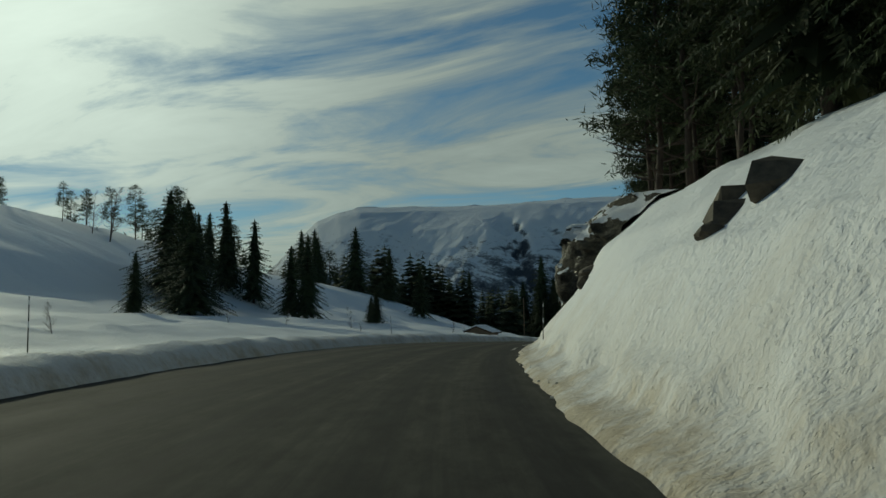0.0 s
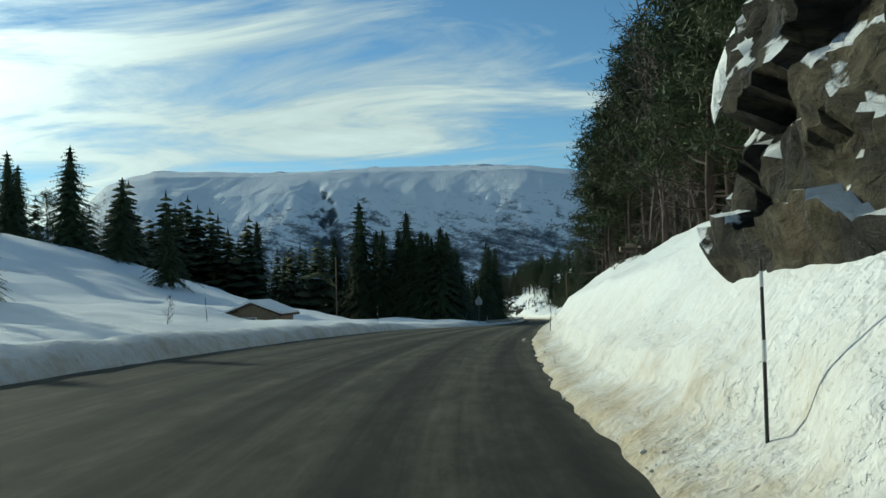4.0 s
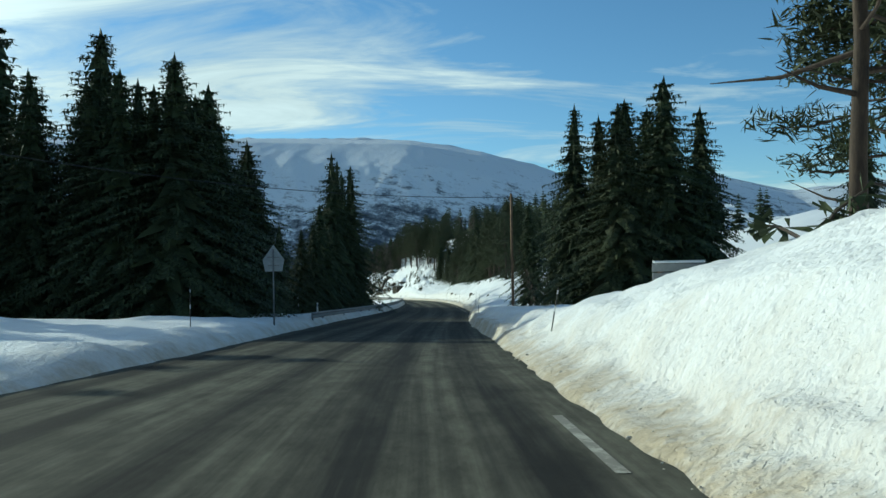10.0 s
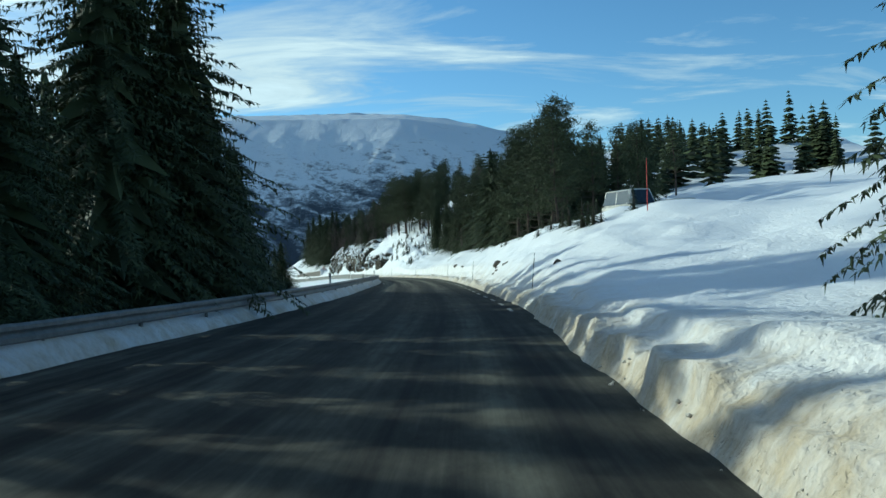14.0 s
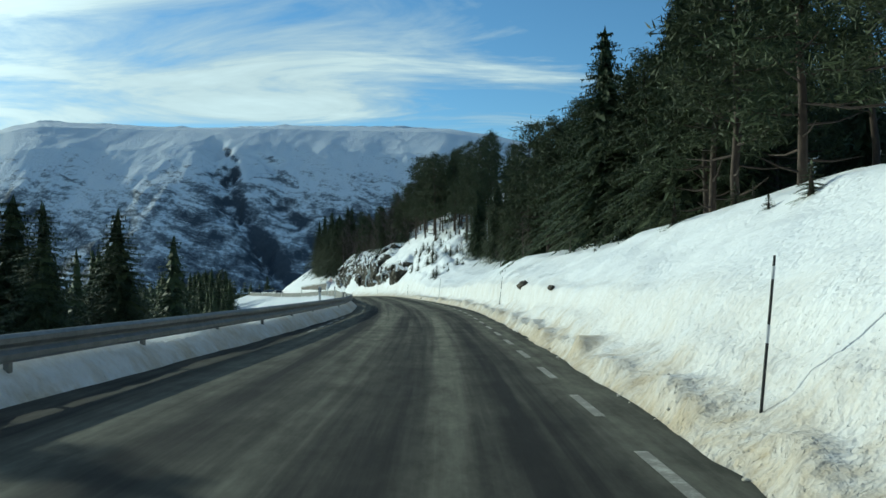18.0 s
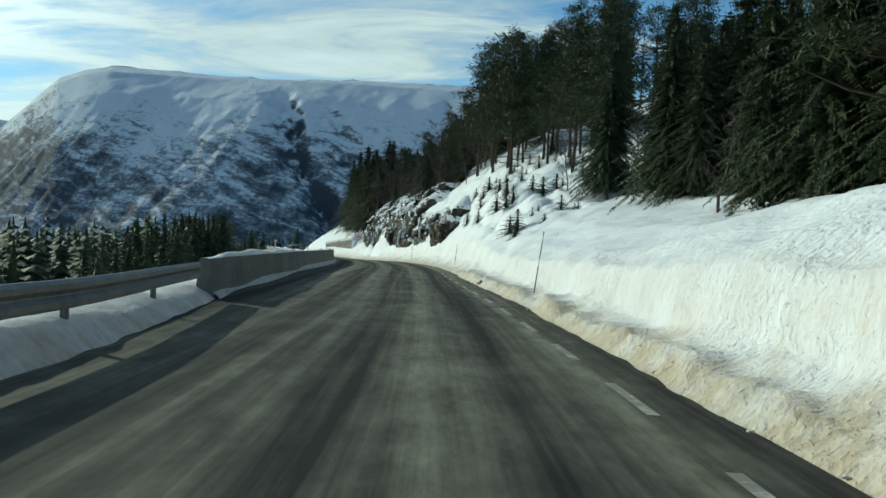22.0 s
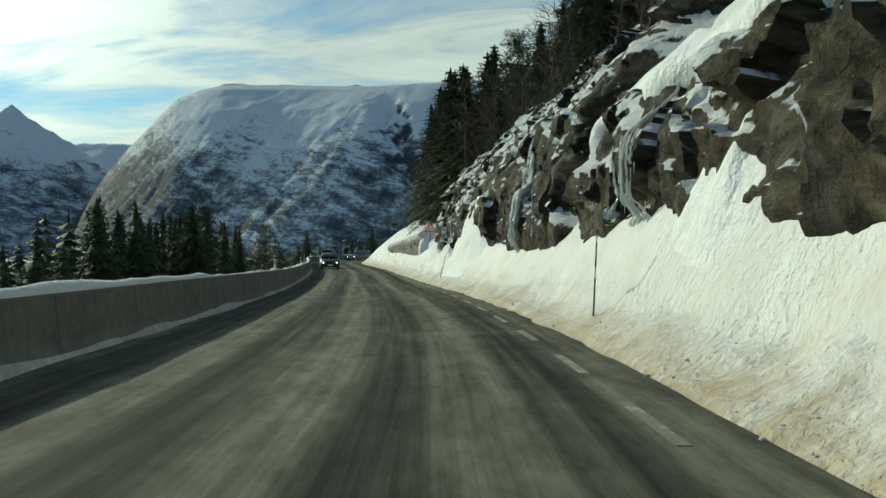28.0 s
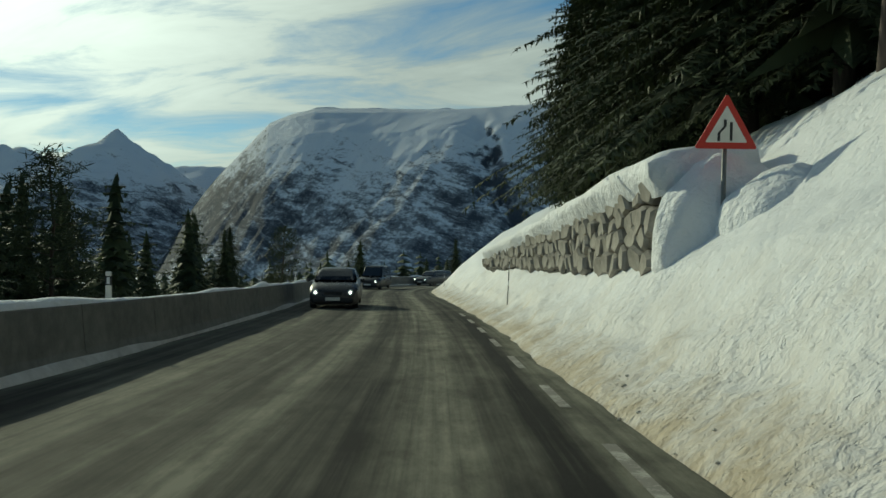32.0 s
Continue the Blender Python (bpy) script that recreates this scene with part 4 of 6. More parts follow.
# single trees that stand out: kind, s, d, height, width
for row in [
    ('spruce', 82.5, -42.0, 10.5, 1.10),
    ('spruce', 83.6, -39.0, 9.8, 1.10),
    ('spruce', 86.0, -44.0, 8.4, 1.10),
    ('spruce', 132.0, -58.0, 10.6, 1.10),
    ('spruce', 120.0, -53.6, 8.4, 1.10),
    ('spruce', 128.0, -48.0, 11.2, 1.10),
    ('spruce', 125.0, -40.5, 8.8, 1.10),
    ('spruce', 75.0, -19.5, 3.6, 1.10),
    ('spruce', 51.0, -26.7, 4.4, 1.10),
    ('spruce', 80.0, -30.0, 9.2, 1.10),
    ('spruce', 82.0, -33.0, 8.0, 1.10),
    ('spruce', 117.5, -32.0, 7.5, 1.10),
    ('spruce', 149.0, -35.8, 10.8, 1.10),
    ('spruce', 84.0, -47.0, 7.4, 1.10),
    ('spruce', 90.0, -50.0, 7.7, 1.10),
    ('spruce', 88.0, -46.0, 6.5, 1.10),
    ('spruce', 136.0, -60.0, 10.5, 1.10),
    ('spruce', 77.0, -21.0, 2.8, 1.10),
    ('spruce', 66.0, -34.0, 9.7, 1.30),
    ('spruce', 70.0, -37.0, 10.6, 1.30),
    ('spruce', 63.0, -31.0, 8.4, 1.30),
    ('spruce', 72.0, -41.0, 10.5, 1.30),
    ('pine', 102.0, -64.5, 9.7, 1.10),
    ('pine', 99.0, -62.0, 9.2, 1.10),
    ('pine', 148.0, -65.0, 11.8, 1.10),
    ('pine', 117.0, -80.0, 9.2, 1.10),
    ('pine', 95.0, -66.0, 8.0, 1.10),
    ('pine', 90.0, -70.0, 5.0, 1.10),
    ('pine', 107.0, -75.0, 7.3, 1.10),
    ('pine', 84.0, -68.0, 5.2, 1.10),
    ('pine', 80.0, -74.0, 4.0, 1.10),
    ('pine', 104.0, 8.0, 14.6, 1.00),
    ('pine', 108.0, 8.0, 13.7, 1.00),
    ('pine', 111.5, 8.4, 12.2, 1.00),
    ('pine', 101.0, 8.6, 15.3, 1.00),
    ('pine', 98.0, 9.0, 15.3, 1.00),
    ('pine', 106.0, 10.0, 14.5, 1.00),
    ('pine', 114.0, 9.5, 10.8, 1.00),
    ('pine', 109.0, 11.0, 12.1, 1.00),
    ('spruce', 195.0, -9.3, 9.5, 1.00),
    ('spruce', 198.5, -10.0, 9.4, 1.00),
    ('spruce', 201.5, -9.6, 8.3, 1.00),
    ('spruce', 204.5, -10.5, 9.3, 1.00),
    ('spruce', 208.0, -12.0, 10.0, 1.00),
    ('spruce', 212.0, -14.0, 11.2, 1.00),
    ('spruce', 158.0, -12.2, 11.6, 1.00),
    ('spruce', 161.0, -13.2, 11.7, 1.00),
    ('spruce', 166.0, -12.3, 11.5, 1.00),
    ('spruce', 163.0, -14.0, 11.8, 1.00),
    ('spruce', 172.0, -12.5, 5.6, 1.00),
    ('spruce', 174.5, -10.6, 6.4, 1.00),
    ('spruce', 176.5, -10.2, 7.2, 1.00),
    ('spruce', 179.5, -10.0, 8.8, 1.00),
    ('spruce', 182.0, -10.5, 7.4, 1.00),
    ('spruce', 176.0, -16.0, 8.4, 1.00),
    ('spruce', 184.0, -17.0, 9.9, 1.00),
    ('spruce', 190.0, -17.0, 11.5, 1.00),
    ('spruce', 194.0, -19.0, 12.5, 1.00),
    ('spruce', 200.0, -17.0, 12.5, 1.00),
    ('spruce', 185.5, -9.8, 14.1, 0.85),
    ('spruce', 187.0, -9.5, 13.7, 0.85),
    ('spruce', 192.0, -10.0, 13.6, 0.85),
    ('spruce', 190.0, -11.0, 11.6, 0.85),
    ('spruce', 288.0, 10.0, 7.6, 0.85),
    ('spruce', 290.5, 10.8, 6.7, 0.85),
    ('spruce', 286.0, 9.6, 7.6, 0.85),
    ('spruce', 292.0, 12.0, 7.1, 0.85),
    ('spruce', 284.0, 11.5, 8.1, 0.85),
    ('pine', 303.0, 11.0, 11.1, 0.95),
    ('pine', 306.0, 12.5, 10.4, 0.95),
    ('pine', 309.0, 10.5, 9.6, 0.95),
    ('pine', 313.0, 12.0, 10.5, 0.95),
    ('pine', 316.0, 10.5, 9.7, 0.95),
    ('pine', 319.0, 12.0, 10.1, 0.95),
    ('pine', 322.0, 10.0, 9.6, 0.95),
    ('pine', 325.0, 11.5, 9.6, 0.95),
    ('pine', 329.0, 10.0, 9.5, 0.95),
    ('pine', 311.0, 14.0, 10.6, 0.95),
    ('pine', 327.0, 13.5, 9.3, 0.95),
    ('pine', 333.0, 11.0, 8.3, 0.95),
    ('spruce', 152.0, 8.5, 9.6, 1.25),
    ('spruce', 154.5, 11.0, 11.3, 1.25),
    ('spruce', 158.0, 8.8, 10.3, 1.25),
    ('spruce', 161.0, 10.5, 11.6, 1.25),
    ('pine', 40.0, 7.6, 14.3, 1.05),
    ('pine', 44.0, 7.4, 13.3, 1.05),
    ('pine', 48.0, 7.8, 13.0, 1.05),
    ('pine', 37.0, 8.6, 14.7, 1.05),
    ('pine', 52.0, 8.0, 11.6, 1.05),
    ('pine', 33.0, 10.0, 10.2, 1.05),
    ('pine', 38.0, 9.0, 9.5, 1.05),
    ('pine', 42.0, 9.5, 8.6, 1.05),
    ('pine', 46.0, 8.5, 9.1, 1.05),
    ('pine', 50.0, 9.0, 7.3, 1.05),
    ('pine', 54.0, 9.0, 6.5, 1.05),
    ('pine', 58.0, 9.5, 6.0, 1.05),
    ('spruce', 268.0, 9.5, 6.5, 0.85),
    ('spruce', 272.0, 10.5, 7.5, 0.85),
    ('spruce', 276.0, 9.0, 7.0, 0.85),
    ('spruce', 279.0, 11.0, 6.8, 0.85),
    ('spruce', 284.0, 10.0, 6.2, 0.85),
    ('spruce', 287.0, 11.5, 5.7, 0.85),
    ('birch', 64.0, -16.6, 2.0, 1.00),
    ('birch', 74.0, -11.4, 1.3, 1.00),
    ('birch', 54.2, -11.6, 0.8, 1.00),
    ('spruce', 221.4, -13.6, 6.7, 1.26),
    ('spruce', 214.7, -16.7, 9.0, 1.52),
    ('spruce', 242.6, -14.8, 8.2, 1.31),
    ('spruce', 218.9, -13.6, 6.2, 1.57),
    ('spruce', 245.2, -21.0, 11.2, 1.28),
    ('spruce', 224.4, -19.1, 9.9, 1.54),
    ('spruce', 247.2, -13.4, 7.7, 1.47),
    ('spruce', 232.2, -14.4, 7.4, 1.24),
    ('spruce', 249.4, -21.6, 10.5, 1.32),
    ('spruce', 248.4, -18.5, 10.3, 1.54),
    ('spruce', 232.3, -16.8, 8.5, 1.37),
    ('spruce', 218.5, -15.7, 8.5, 1.22),
    ('spruce', 213.9, -19.1, 8.5, 1.41),
    ('spruce', 230.8, -16.1, 9.2, 1.28),
    ('spruce', 228.5, -14.6, 7.8, 1.31),
    ('spruce', 226.2, -20.3, 9.1, 1.42),
    ('spruce', 248.2, -13.6, 6.2, 1.29),
    ('spruce', 242.6, -19.0, 9.0, 1.33),
    ('spruce', 219.1, -17.3, 7.2, 1.48),
    ('spruce', 247.8, -22.5, 11.4, 1.58),
    ('spruce', 212.7, -15.5, 8.8, 1.51),
    ('spruce', 228.4, -22.4, 10.6, 1.53),
    ('spruce', 223.7, -14.5, 7.3, 1.25),
    ('spruce', 227.3, -22.6, 10.1, 1.20),
    ('spruce', 213.8, -14.3, 8.0, 1.35),
    ('spruce', 223.6, -13.5, 8.2, 1.37),
    ('full_pine', 218.0, 8.6, 7.6, 1.15),
    ('full_pine', 221.5, 8.9, 8.0, 1.15),
    ('full_pine', 225.0, 8.6, 8.6, 1.15),
    ('full_pine', 229.0, 8.4, 8.9, 1.15),
    ('full_pine', 232.5, 8.2, 9.5, 1.15),
    ('full_pine', 236.0, 8.8, 8.9, 1.15),
    ('pine', 228.0, 10.2, 9.9, 1.15),
    ('birch', 338.0, 6.6, 4.9, 1.20),
    ('birch', 341.0, 7.2, 5.3, 1.20),
    ('birch', 344.0, 6.4, 5.8, 1.20),
    ('birch', 347.0, 7.0, 6.2, 1.20),
    ('birch', 350.0, 6.6, 5.7, 1.20),
    ('birch', 353.0, 7.4, 6.2, 1.20),
    ('birch', 356.0, 6.4, 5.8, 1.20),
    ('spruce', 340.0, 8.2, 6.3, 1.10),
    ('spruce', 346.0, 8.6, 6.6, 1.10),
    ('spruce', 351.0, 8.4, 6.8, 1.10),
    ('spruce', 343.0, 9.5, 6.3, 1.10),
    ('spruce', 358.0, 8.2, 6.7, 1.10),
    ('spruce', 336.0, 8.5, 6.0, 1.10),
    ('broad_pine', 126.5, 6.8, 12.5, 1.00),
    ('broad_pine', 121.0, 7.4, 12.7, 1.00),
    ('pine', 117.0, 7.0, 12.9, 1.20),
    ('pine', 113.0, 7.0, 13.0, 1.20),
    ('pine', 109.5, 6.9, 13.4, 1.20),
    ('spruce', 168.0, -13.0, 11.2, 1.10),
    ('spruce', 170.0, -15.0, 11.5, 1.10),
    ('spruce', 165.0, -12.2, 8.7, 1.10),
    ('spruce', 172.5, -17.0, 12.0, 1.10),
    ('pine', 262.0, 9.5, 8.5, 1.15),
    ('pine', 266.0, 9.5, 9.5, 1.15),
    ('pine', 264.0, 11.5, 9.4, 1.15),
    ('pine', 270.0, 9.0, 10.5, 1.15),
    ('spruce', 268.0, 9.4, 8.1, 0.85),
    ('spruce', 274.0, 9.8, 8.6, 0.85),
    ('spruce', 295.0, 9.4, 8.1, 0.85),
    ('spruce', 293.6, 9.0, 7.0, 0.85),
    ('pine', 300.0, 10.5, 8.5, 1.20),
    ('pine', 304.0, 9.5, 8.0, 1.20),
    ('pine', 308.0, 11.0, 7.4, 1.20),
    ('pine', 312.0, 9.8, 7.2, 1.20),
    ('pine', 316.0, 11.5, 7.2, 1.20),
    ('pine', 320.0, 10.0, 7.4, 1.20),
    ('pine', 318.0, 8.6, 11.0, 1.10),
    ('pine', 321.0, 9.0, 10.9, 1.10),
    ('pine', 324.0, 8.5, 10.6, 1.10),
    ('pine', 327.0, 9.2, 11.1, 1.10),
    ('pine', 331.0, 8.8, 10.9, 1.10),
    ('pine', 221.0, 15.2, 7.1, 1.10),
    ('spruce', 170.2, 5.8, 7.2, 0.95),
    ('spruce', 171.6, 7.5, 5.4, 0.95),
    ('spruce', 376.0, 7.0, 10.8, 1.10),
    ('spruce', 379.0, 6.6, 11.6, 1.10),
    ('spruce', 383.0, 8.0, 12.2, 1.10),
    ('spruce', 386.0, 6.8, 11.4, 1.10),
    ('spruce', 390.0, 8.0, 13.2, 1.10),
    ('spruce', 394.0, 7.0, 10.8, 1.10),
    ('spruce', 398.0, 8.5, 13.1, 1.10),
    ('spruce', 403.0, 8.0, 12.3, 1.10),
    ('spruce', 381.0, 10.0, 12.4, 1.10),
    ('spruce', 388.0, 11.0, 12.4, 1.10),
    ('birch', 360.0, 6.6, 6.2, 1.00),
    ('birch', 363.0, 7.5, 7.1, 1.00),
    ('birch', 367.0, 7.2, 8.3, 1.00),
    ('birch', 370.0, 7.8, 8.7, 1.00),
    ('birch', 374.0, 6.6, 10.0, 1.00),
    ('birch', 378.0, 7.6, 11.5, 1.00),
    ('birch', 357.0, 7.2, 6.2, 1.00),
    ('birch', 365.0, 9.0, 6.9, 1.00),
    ('birch', 372.0, 9.0, 9.0, 1.00),
    ('birch', 26.4, -13.9, 1.3, 1.00),
    ('birch', 61.4, -21.1, 1.5, 1.00),
    ('birch', 42.4, -15.0, 1.0, 1.00),
    ('spruce', 160.0, -25.0, 17.5, 1.10),
    ('spruce', 156.6, -17.5, 15.5, 1.10),
    ('spruce', 155.0, -12.0, 11.5, 1.20),
    ('spruce', 152.5, -14.5, 12.0, 1.20),
    ('spruce', 152.0, -12.0, 12.6, 1.25),
    ('spruce', 157.0, -13.2, 12.0, 1.25),
    ('spruce', 162.5, -13.3, 11.8, 0.95),
    ('spruce', 156.0, 6.9, 10.2, 0.90),
    ('spruce', 158.0, 9.5, 10.0, 1.10),
    ('spruce', 160.0, 11.5, 11.0, 1.20),
    ('spruce', 163.0, 13.0, 10.5, 1.10),
    ('spruce', 157.0, 13.5, 10.0, 1.10),
    ('birch', 164.0, 5.6, 2.8, 1.00),
    ('pine', 229.0, 11.3, 10.5, 1.10),
    ('pine', 229.7, 14.1, 8.0, 1.00),
    ('pine', 318.5, 13.7, 9.0, 1.00),
    ('spruce', 188.4, -8.6, 13.2, 1.00),
    ('spruce', 153.0, -13.4, 11.5, 1.15),
    ('spruce', 156.0, -15.2, 12.5, 1.15),
    ('spruce', 154.0, -16.8, 12.0, 1.15),
    ('spruce', 158.0, -18.8, 13.5, 1.15),
    ('spruce', 155.0, -20.5, 13.0, 1.15),
    ('spruce', 159.0, -22.2, 13.5, 1.15),
    ('spruce', 154.0, -23.5, 12.5, 1.15),
    ('spruce', 161.0, -15.5, 13.0, 1.15),
    ('spruce', 164.0, -18.0, 13.5, 1.15),
    ('spruce', 158.0, -28.0, 12.0, 1.15),
    ('sapling', 200.5, 6.5, 1.5, 1.60),
    ('sapling', 201.2, 6.9, 1.2, 1.60),
    ('sapling', 199.6, 6.8, 1.1, 1.50),
    ('sapling', 204.6, 6.3, 1.0, 1.70),
    ('sapling', 203.8, 6.5, 1.2, 1.60),
    ('sapling', 207.5, 6.2, 0.8, 1.60),
    ('sapling', 209.5, 6.1, 0.6, 1.60),
    ('full_pine', 64.0, 6.9, 9.5, 0.90),
    ('full_pine', 67.0, 7.4, 11.5, 0.90),
    ('full_pine', 70.0, 6.9, 11.0, 0.90),
    ('full_pine', 73.0, 7.6, 12.0, 0.90),
    ('spruce', 157.5, -11.9, 12.6, 1.10),
    ('spruce', 168.5, -13.1, 11.6, 1.15),
    ('spruce', 164.0, -11.7, 10.6, 1.15),
    ('spruce', 160.0, -13.0, 12.6, 1.20),
]:
    tree(*row)


def wood(n, kinds, s0, s1, d0, d1, h0, h1, gap=1.6, wide=(.85, 1.2)):
    """Trees scattered over a stretch of the hillside."""
    done, tries = [], 0
    while len(done) < n and tries < n * 12:
        tries += 1
        s, d = rt.uniform(s0, s1), rt.uniform(d0, d1)
        if any((s - a) ** 2 + (d - b) ** 2 < gap * gap for a, b in done):
            continue
        done.append((s, d))
        tree(rt.choice(kinds), s, d, rt.uniform(h0, h1), rt.uniform(*wide))


def sketch_mesh(seed, spread, levels):
    """Light spruce for the far woods: one drooping spray a bough."""
    r = random.Random(seed)
    g = Geo()
    for k in range(levels):
        u = (k + r.uniform(-.4, .4)) / levels
        z = .3 + 9.5 * max(0, u)
        reach = spread * (1 - u) ** .8 * r.uniform(.8, 1.1) + .22
        a0 = r.uniform(0, 6.28)
        for j in range(6):
            a = a0 + 1.047 * j + r.uniform(-.4, .4)
            ln = reach * r.uniform(.6, 1.2)
            ca, sa = math.cos(a), math.sin(a)
            w = .16 + .30 * ln
            g.add([(0, 0, z + .25), (ca * ln * .6 - sa * w, sa * ln * .6 + ca * w, z - .34 * ln), (ca * ln, sa * ln, z - .20 * ln), (ca * ln * .6 + sa * w, sa * ln * .6 - ca * w, z - .34 * ln)], [(0, 1, 2, 3)])
    g.add([(-.12, 0, 9.2), (.12, .05, 9.2), (0, 0, 10.1)], [(0, 1, 2)])
    return g.mesh("far_spruce", SPRUCE)


SKETCH = [sketch_mesh(30 + i, (2.1, 1.7, 2.5, 1.9)[i], (17, 19, 15, 18)[i]) for i in range(4)]
GROVE = [spruce_meshes(34 + i, spread=(2.5, 2.2)[i], levels=26, gap=.40, fat=2.1, fine=False)[1] for i in range(2)]


def mesh_arrays(me):
    v = np.zeros(len(me.vertices) * 3)
    me.vertices.foreach_get("co", v)
    tot = np.zeros(len(me.polygons), int)
    me.polygons.foreach_get("loop_total", tot)
    li = np.zeros(len(me.loops), int)
    me.loops.foreach_get("vertex_index", li)
    return v.reshape(-1, 3), tot, li


def joined(name, meshes, rows, label, category):
    """Many trees in one mesh. rows: variant, x, y, z, turn, width, height."""
    arr = [mesh_arrays(m) for m in meshes]
    vs, ts, ls, o = [], [], [], 0
    for k, x, y, z, a, w, h in rows:
        v, t, l = arr[k]
        c, s = math.cos(a), math.sin(a)
        vs.append(np.stack([x + w * (c * v[:, 0] - s * v[:, 1]), y + w * (s * v[:, 0] + c * v[:, 1]), z + h * v[:, 2]], -1))
        ts.append(t)
        ls.append(l + o)
        o += len(v)
    v, t, l = np.concatenate(vs), np.concatenate(ts), np.concatenate(ls)
    me = bpy.data.meshes.new(name)
    me.vertices.add(len(v))
    me.vertices.foreach_set("co", v.ravel())
    me.loops.add(len(l))
    me.loops.foreach_set("vertex_index", l)
    me.polygons.add(len(t))
    me.polygons.foreach_set("loop_start", np.r_[0, np.cumsum(t)[:-1]])
    me.update(calc_edges=True)
    me.validate()
    me.materials.append(SPRUCE)
    return tagged(new(name, me), label, category, kind="stuff")


def grove(n, name, label, s0, s1, d0, d1, h0, h1, gap=1.8):
    rows, done, tries = [], [], 0
    while len(done) < n and tries < n * 12:
        tries += 1
        s, d = rt.uniform(s0, s1), rt.uniform(d0, d1)
        if any((s - a) ** 2 + (d - b) ** 2 < gap * gap for a, b in done):
            continue
        done.append((s, d))
        x, y, z = place(s, d, hg(s, d) - .2)
        h = rt.uniform(h0, h1) / 10
        rows.append((rt.randrange(len(GROVE)), x, y, z, rt.uniform(0, 6.28), h * rt.uniform(1.0, 1.35), h))
    joined(name, GROVE, rows, label, "forest")


def belt(name, label, runs, gap=1.5):
    """Dense spruces on the falling slope. runs: count, s and d from and to, height of the tops over the road from and to."""
    rows, done = [], []
    for n, s0, s1, d0, d1, t0, t1 in runs:
        for _ in range(n):
            s, d = rt.uniform(s0, s1), rt.uniform(d0, d1)
            if any((s - a) ** 2 + (d - b) ** 2 < gap * gap for a, b in done):
                continue
            done.append((s, d))
            g = hg(s, d) - .2
            x, y, z = place(s, d, g)
            h = max(5.0, rt.uniform(t0, t1) + 1.3 * float(vnoise(s / 8, d / 11, 52)) - g) / 10
            rows.append((rt.randrange(2) if d > -24 else 2 + rt.randrange(4), x, y, z, rt.uniform(0, 6.28), h * rt.uniform(1.0, 1.4), h))
    joined(name, GROVE + SKETCH, rows, label, "forest")


wood(50, ("pine", "pine", "spruce"), -10, 58, 9.5, 22, 10, 15)
wood(44, ("pine", "pine", "pine", "birch"), 60, 98, 7.4, 18, 9, 14)
wood(18, ("pine", "spruce"), 98, 116, 10, 22, 8, 12)
wood(14, ("pine",), 114, 132, 8.5, 20, 9, 13)
wood(26, ("spruce",), 60, 116, 8.8, 14, 3.5, 7, 1.4, (.85, 1.1))
wood(8, ("spruce", "pine"), 138, 172, 20, 38, 7, 11)
wood(26, ("pine", "pine", "spruce"), 232, 262, 11.5, 22, 6.5, 9.5)
wood(20, ("spruce",), 236, 290, 9.2, 12.5, 3, 6.5, 1.6, (.8, 1.05))
wood(30, ("pine", "spruce"), 256, 298, 11, 26, 6, 9.5)
wood(16, ("pine", "birch"), 300, 345, 15, 28, 7, 10)
wood(30, ("pine", "spruce", "birch"), 335, 372, 9, 20, 5, 9)
wood(26, ("spruce", "birch", "birch"), 330, 372, 6.8, 9.5, 2.5, 5, 1.0)
wood(36, ("pine", "spruce", "spruce"), 374, 408, 7.5, 20, 6, 10)
wood(22, ("birch",), 76, 116, 5.4, 7.2, .5, 1.5, .6)
wood(14, ("sapling",), 206, 236, 5.4, 8.0, .3, .8, .7, (1.4, 2.0))
wood(12, ("birch", "sapling"), 84, 112, 6.2, 7.6, .8, 1.8, .8)
wood(18, ("pine", "pine", "birch"), 82, 122, -86, -60, 4.5, 8.0, 2.5)
wood(30, ("full_pine", "full_pine", "spruce"), 236, 264, 8.6, 14, 6.5, 10.5, 1.7)
grove(16, "spruce_grove", "dark spruces standing below the guard rail", 164, 204, -27, -14, 5.5, 8.0)
belt("spruce_belt", "dark spruces on the slope below the road", (
    (110, 204, 250, -42, -15, .5, 4.0), (38, 207, 225, -29, -21, 12.0, 15.0), (10, 257, 268, -20, -15, 3.5, 5.5), (170, 250, 330, -48, -17, -1.5, 2.0)))
belt("spruce_row", "dark spruces on the slope below the concrete barrier", (
    (14, 332, 348, -25, -18, 1.5, 3.0), (170, 330, 372, -52, -17, -.8, 2.6), (50, 372, 424, -27, -15, 3.6, 6.4), (190, 372, 500, -56, -20, 0.0, 3.4)))
wood(10, ("spruce", "pine"), 366, 470, -20, -13.5, 7.5, 9.5, 3.0)
wood(70, ("sapling",), 290, 322, 4.2, 13, .4, 1.25, .7, (1.3, 1.9))
wood(12, ("sapling",), 198, 226, 6.5, 9.0, .4, 1.3, .8)
wood(14, ("birch",), 60, 110, 7, 10, 2.5, 4.5, 1.0)
wood(14, ("birch",), 250, 300, 7.5, 11, 2.5, 4.5, 1.0)
wood(30, ("birch", "birch", "pine"), 336, 374, 7.5, 12, 5, 8.5, 1.1)
wood(24, ("birch", "spruce", "birch"), 337, 362, 5.6, 7.6, 3, 6, .9)


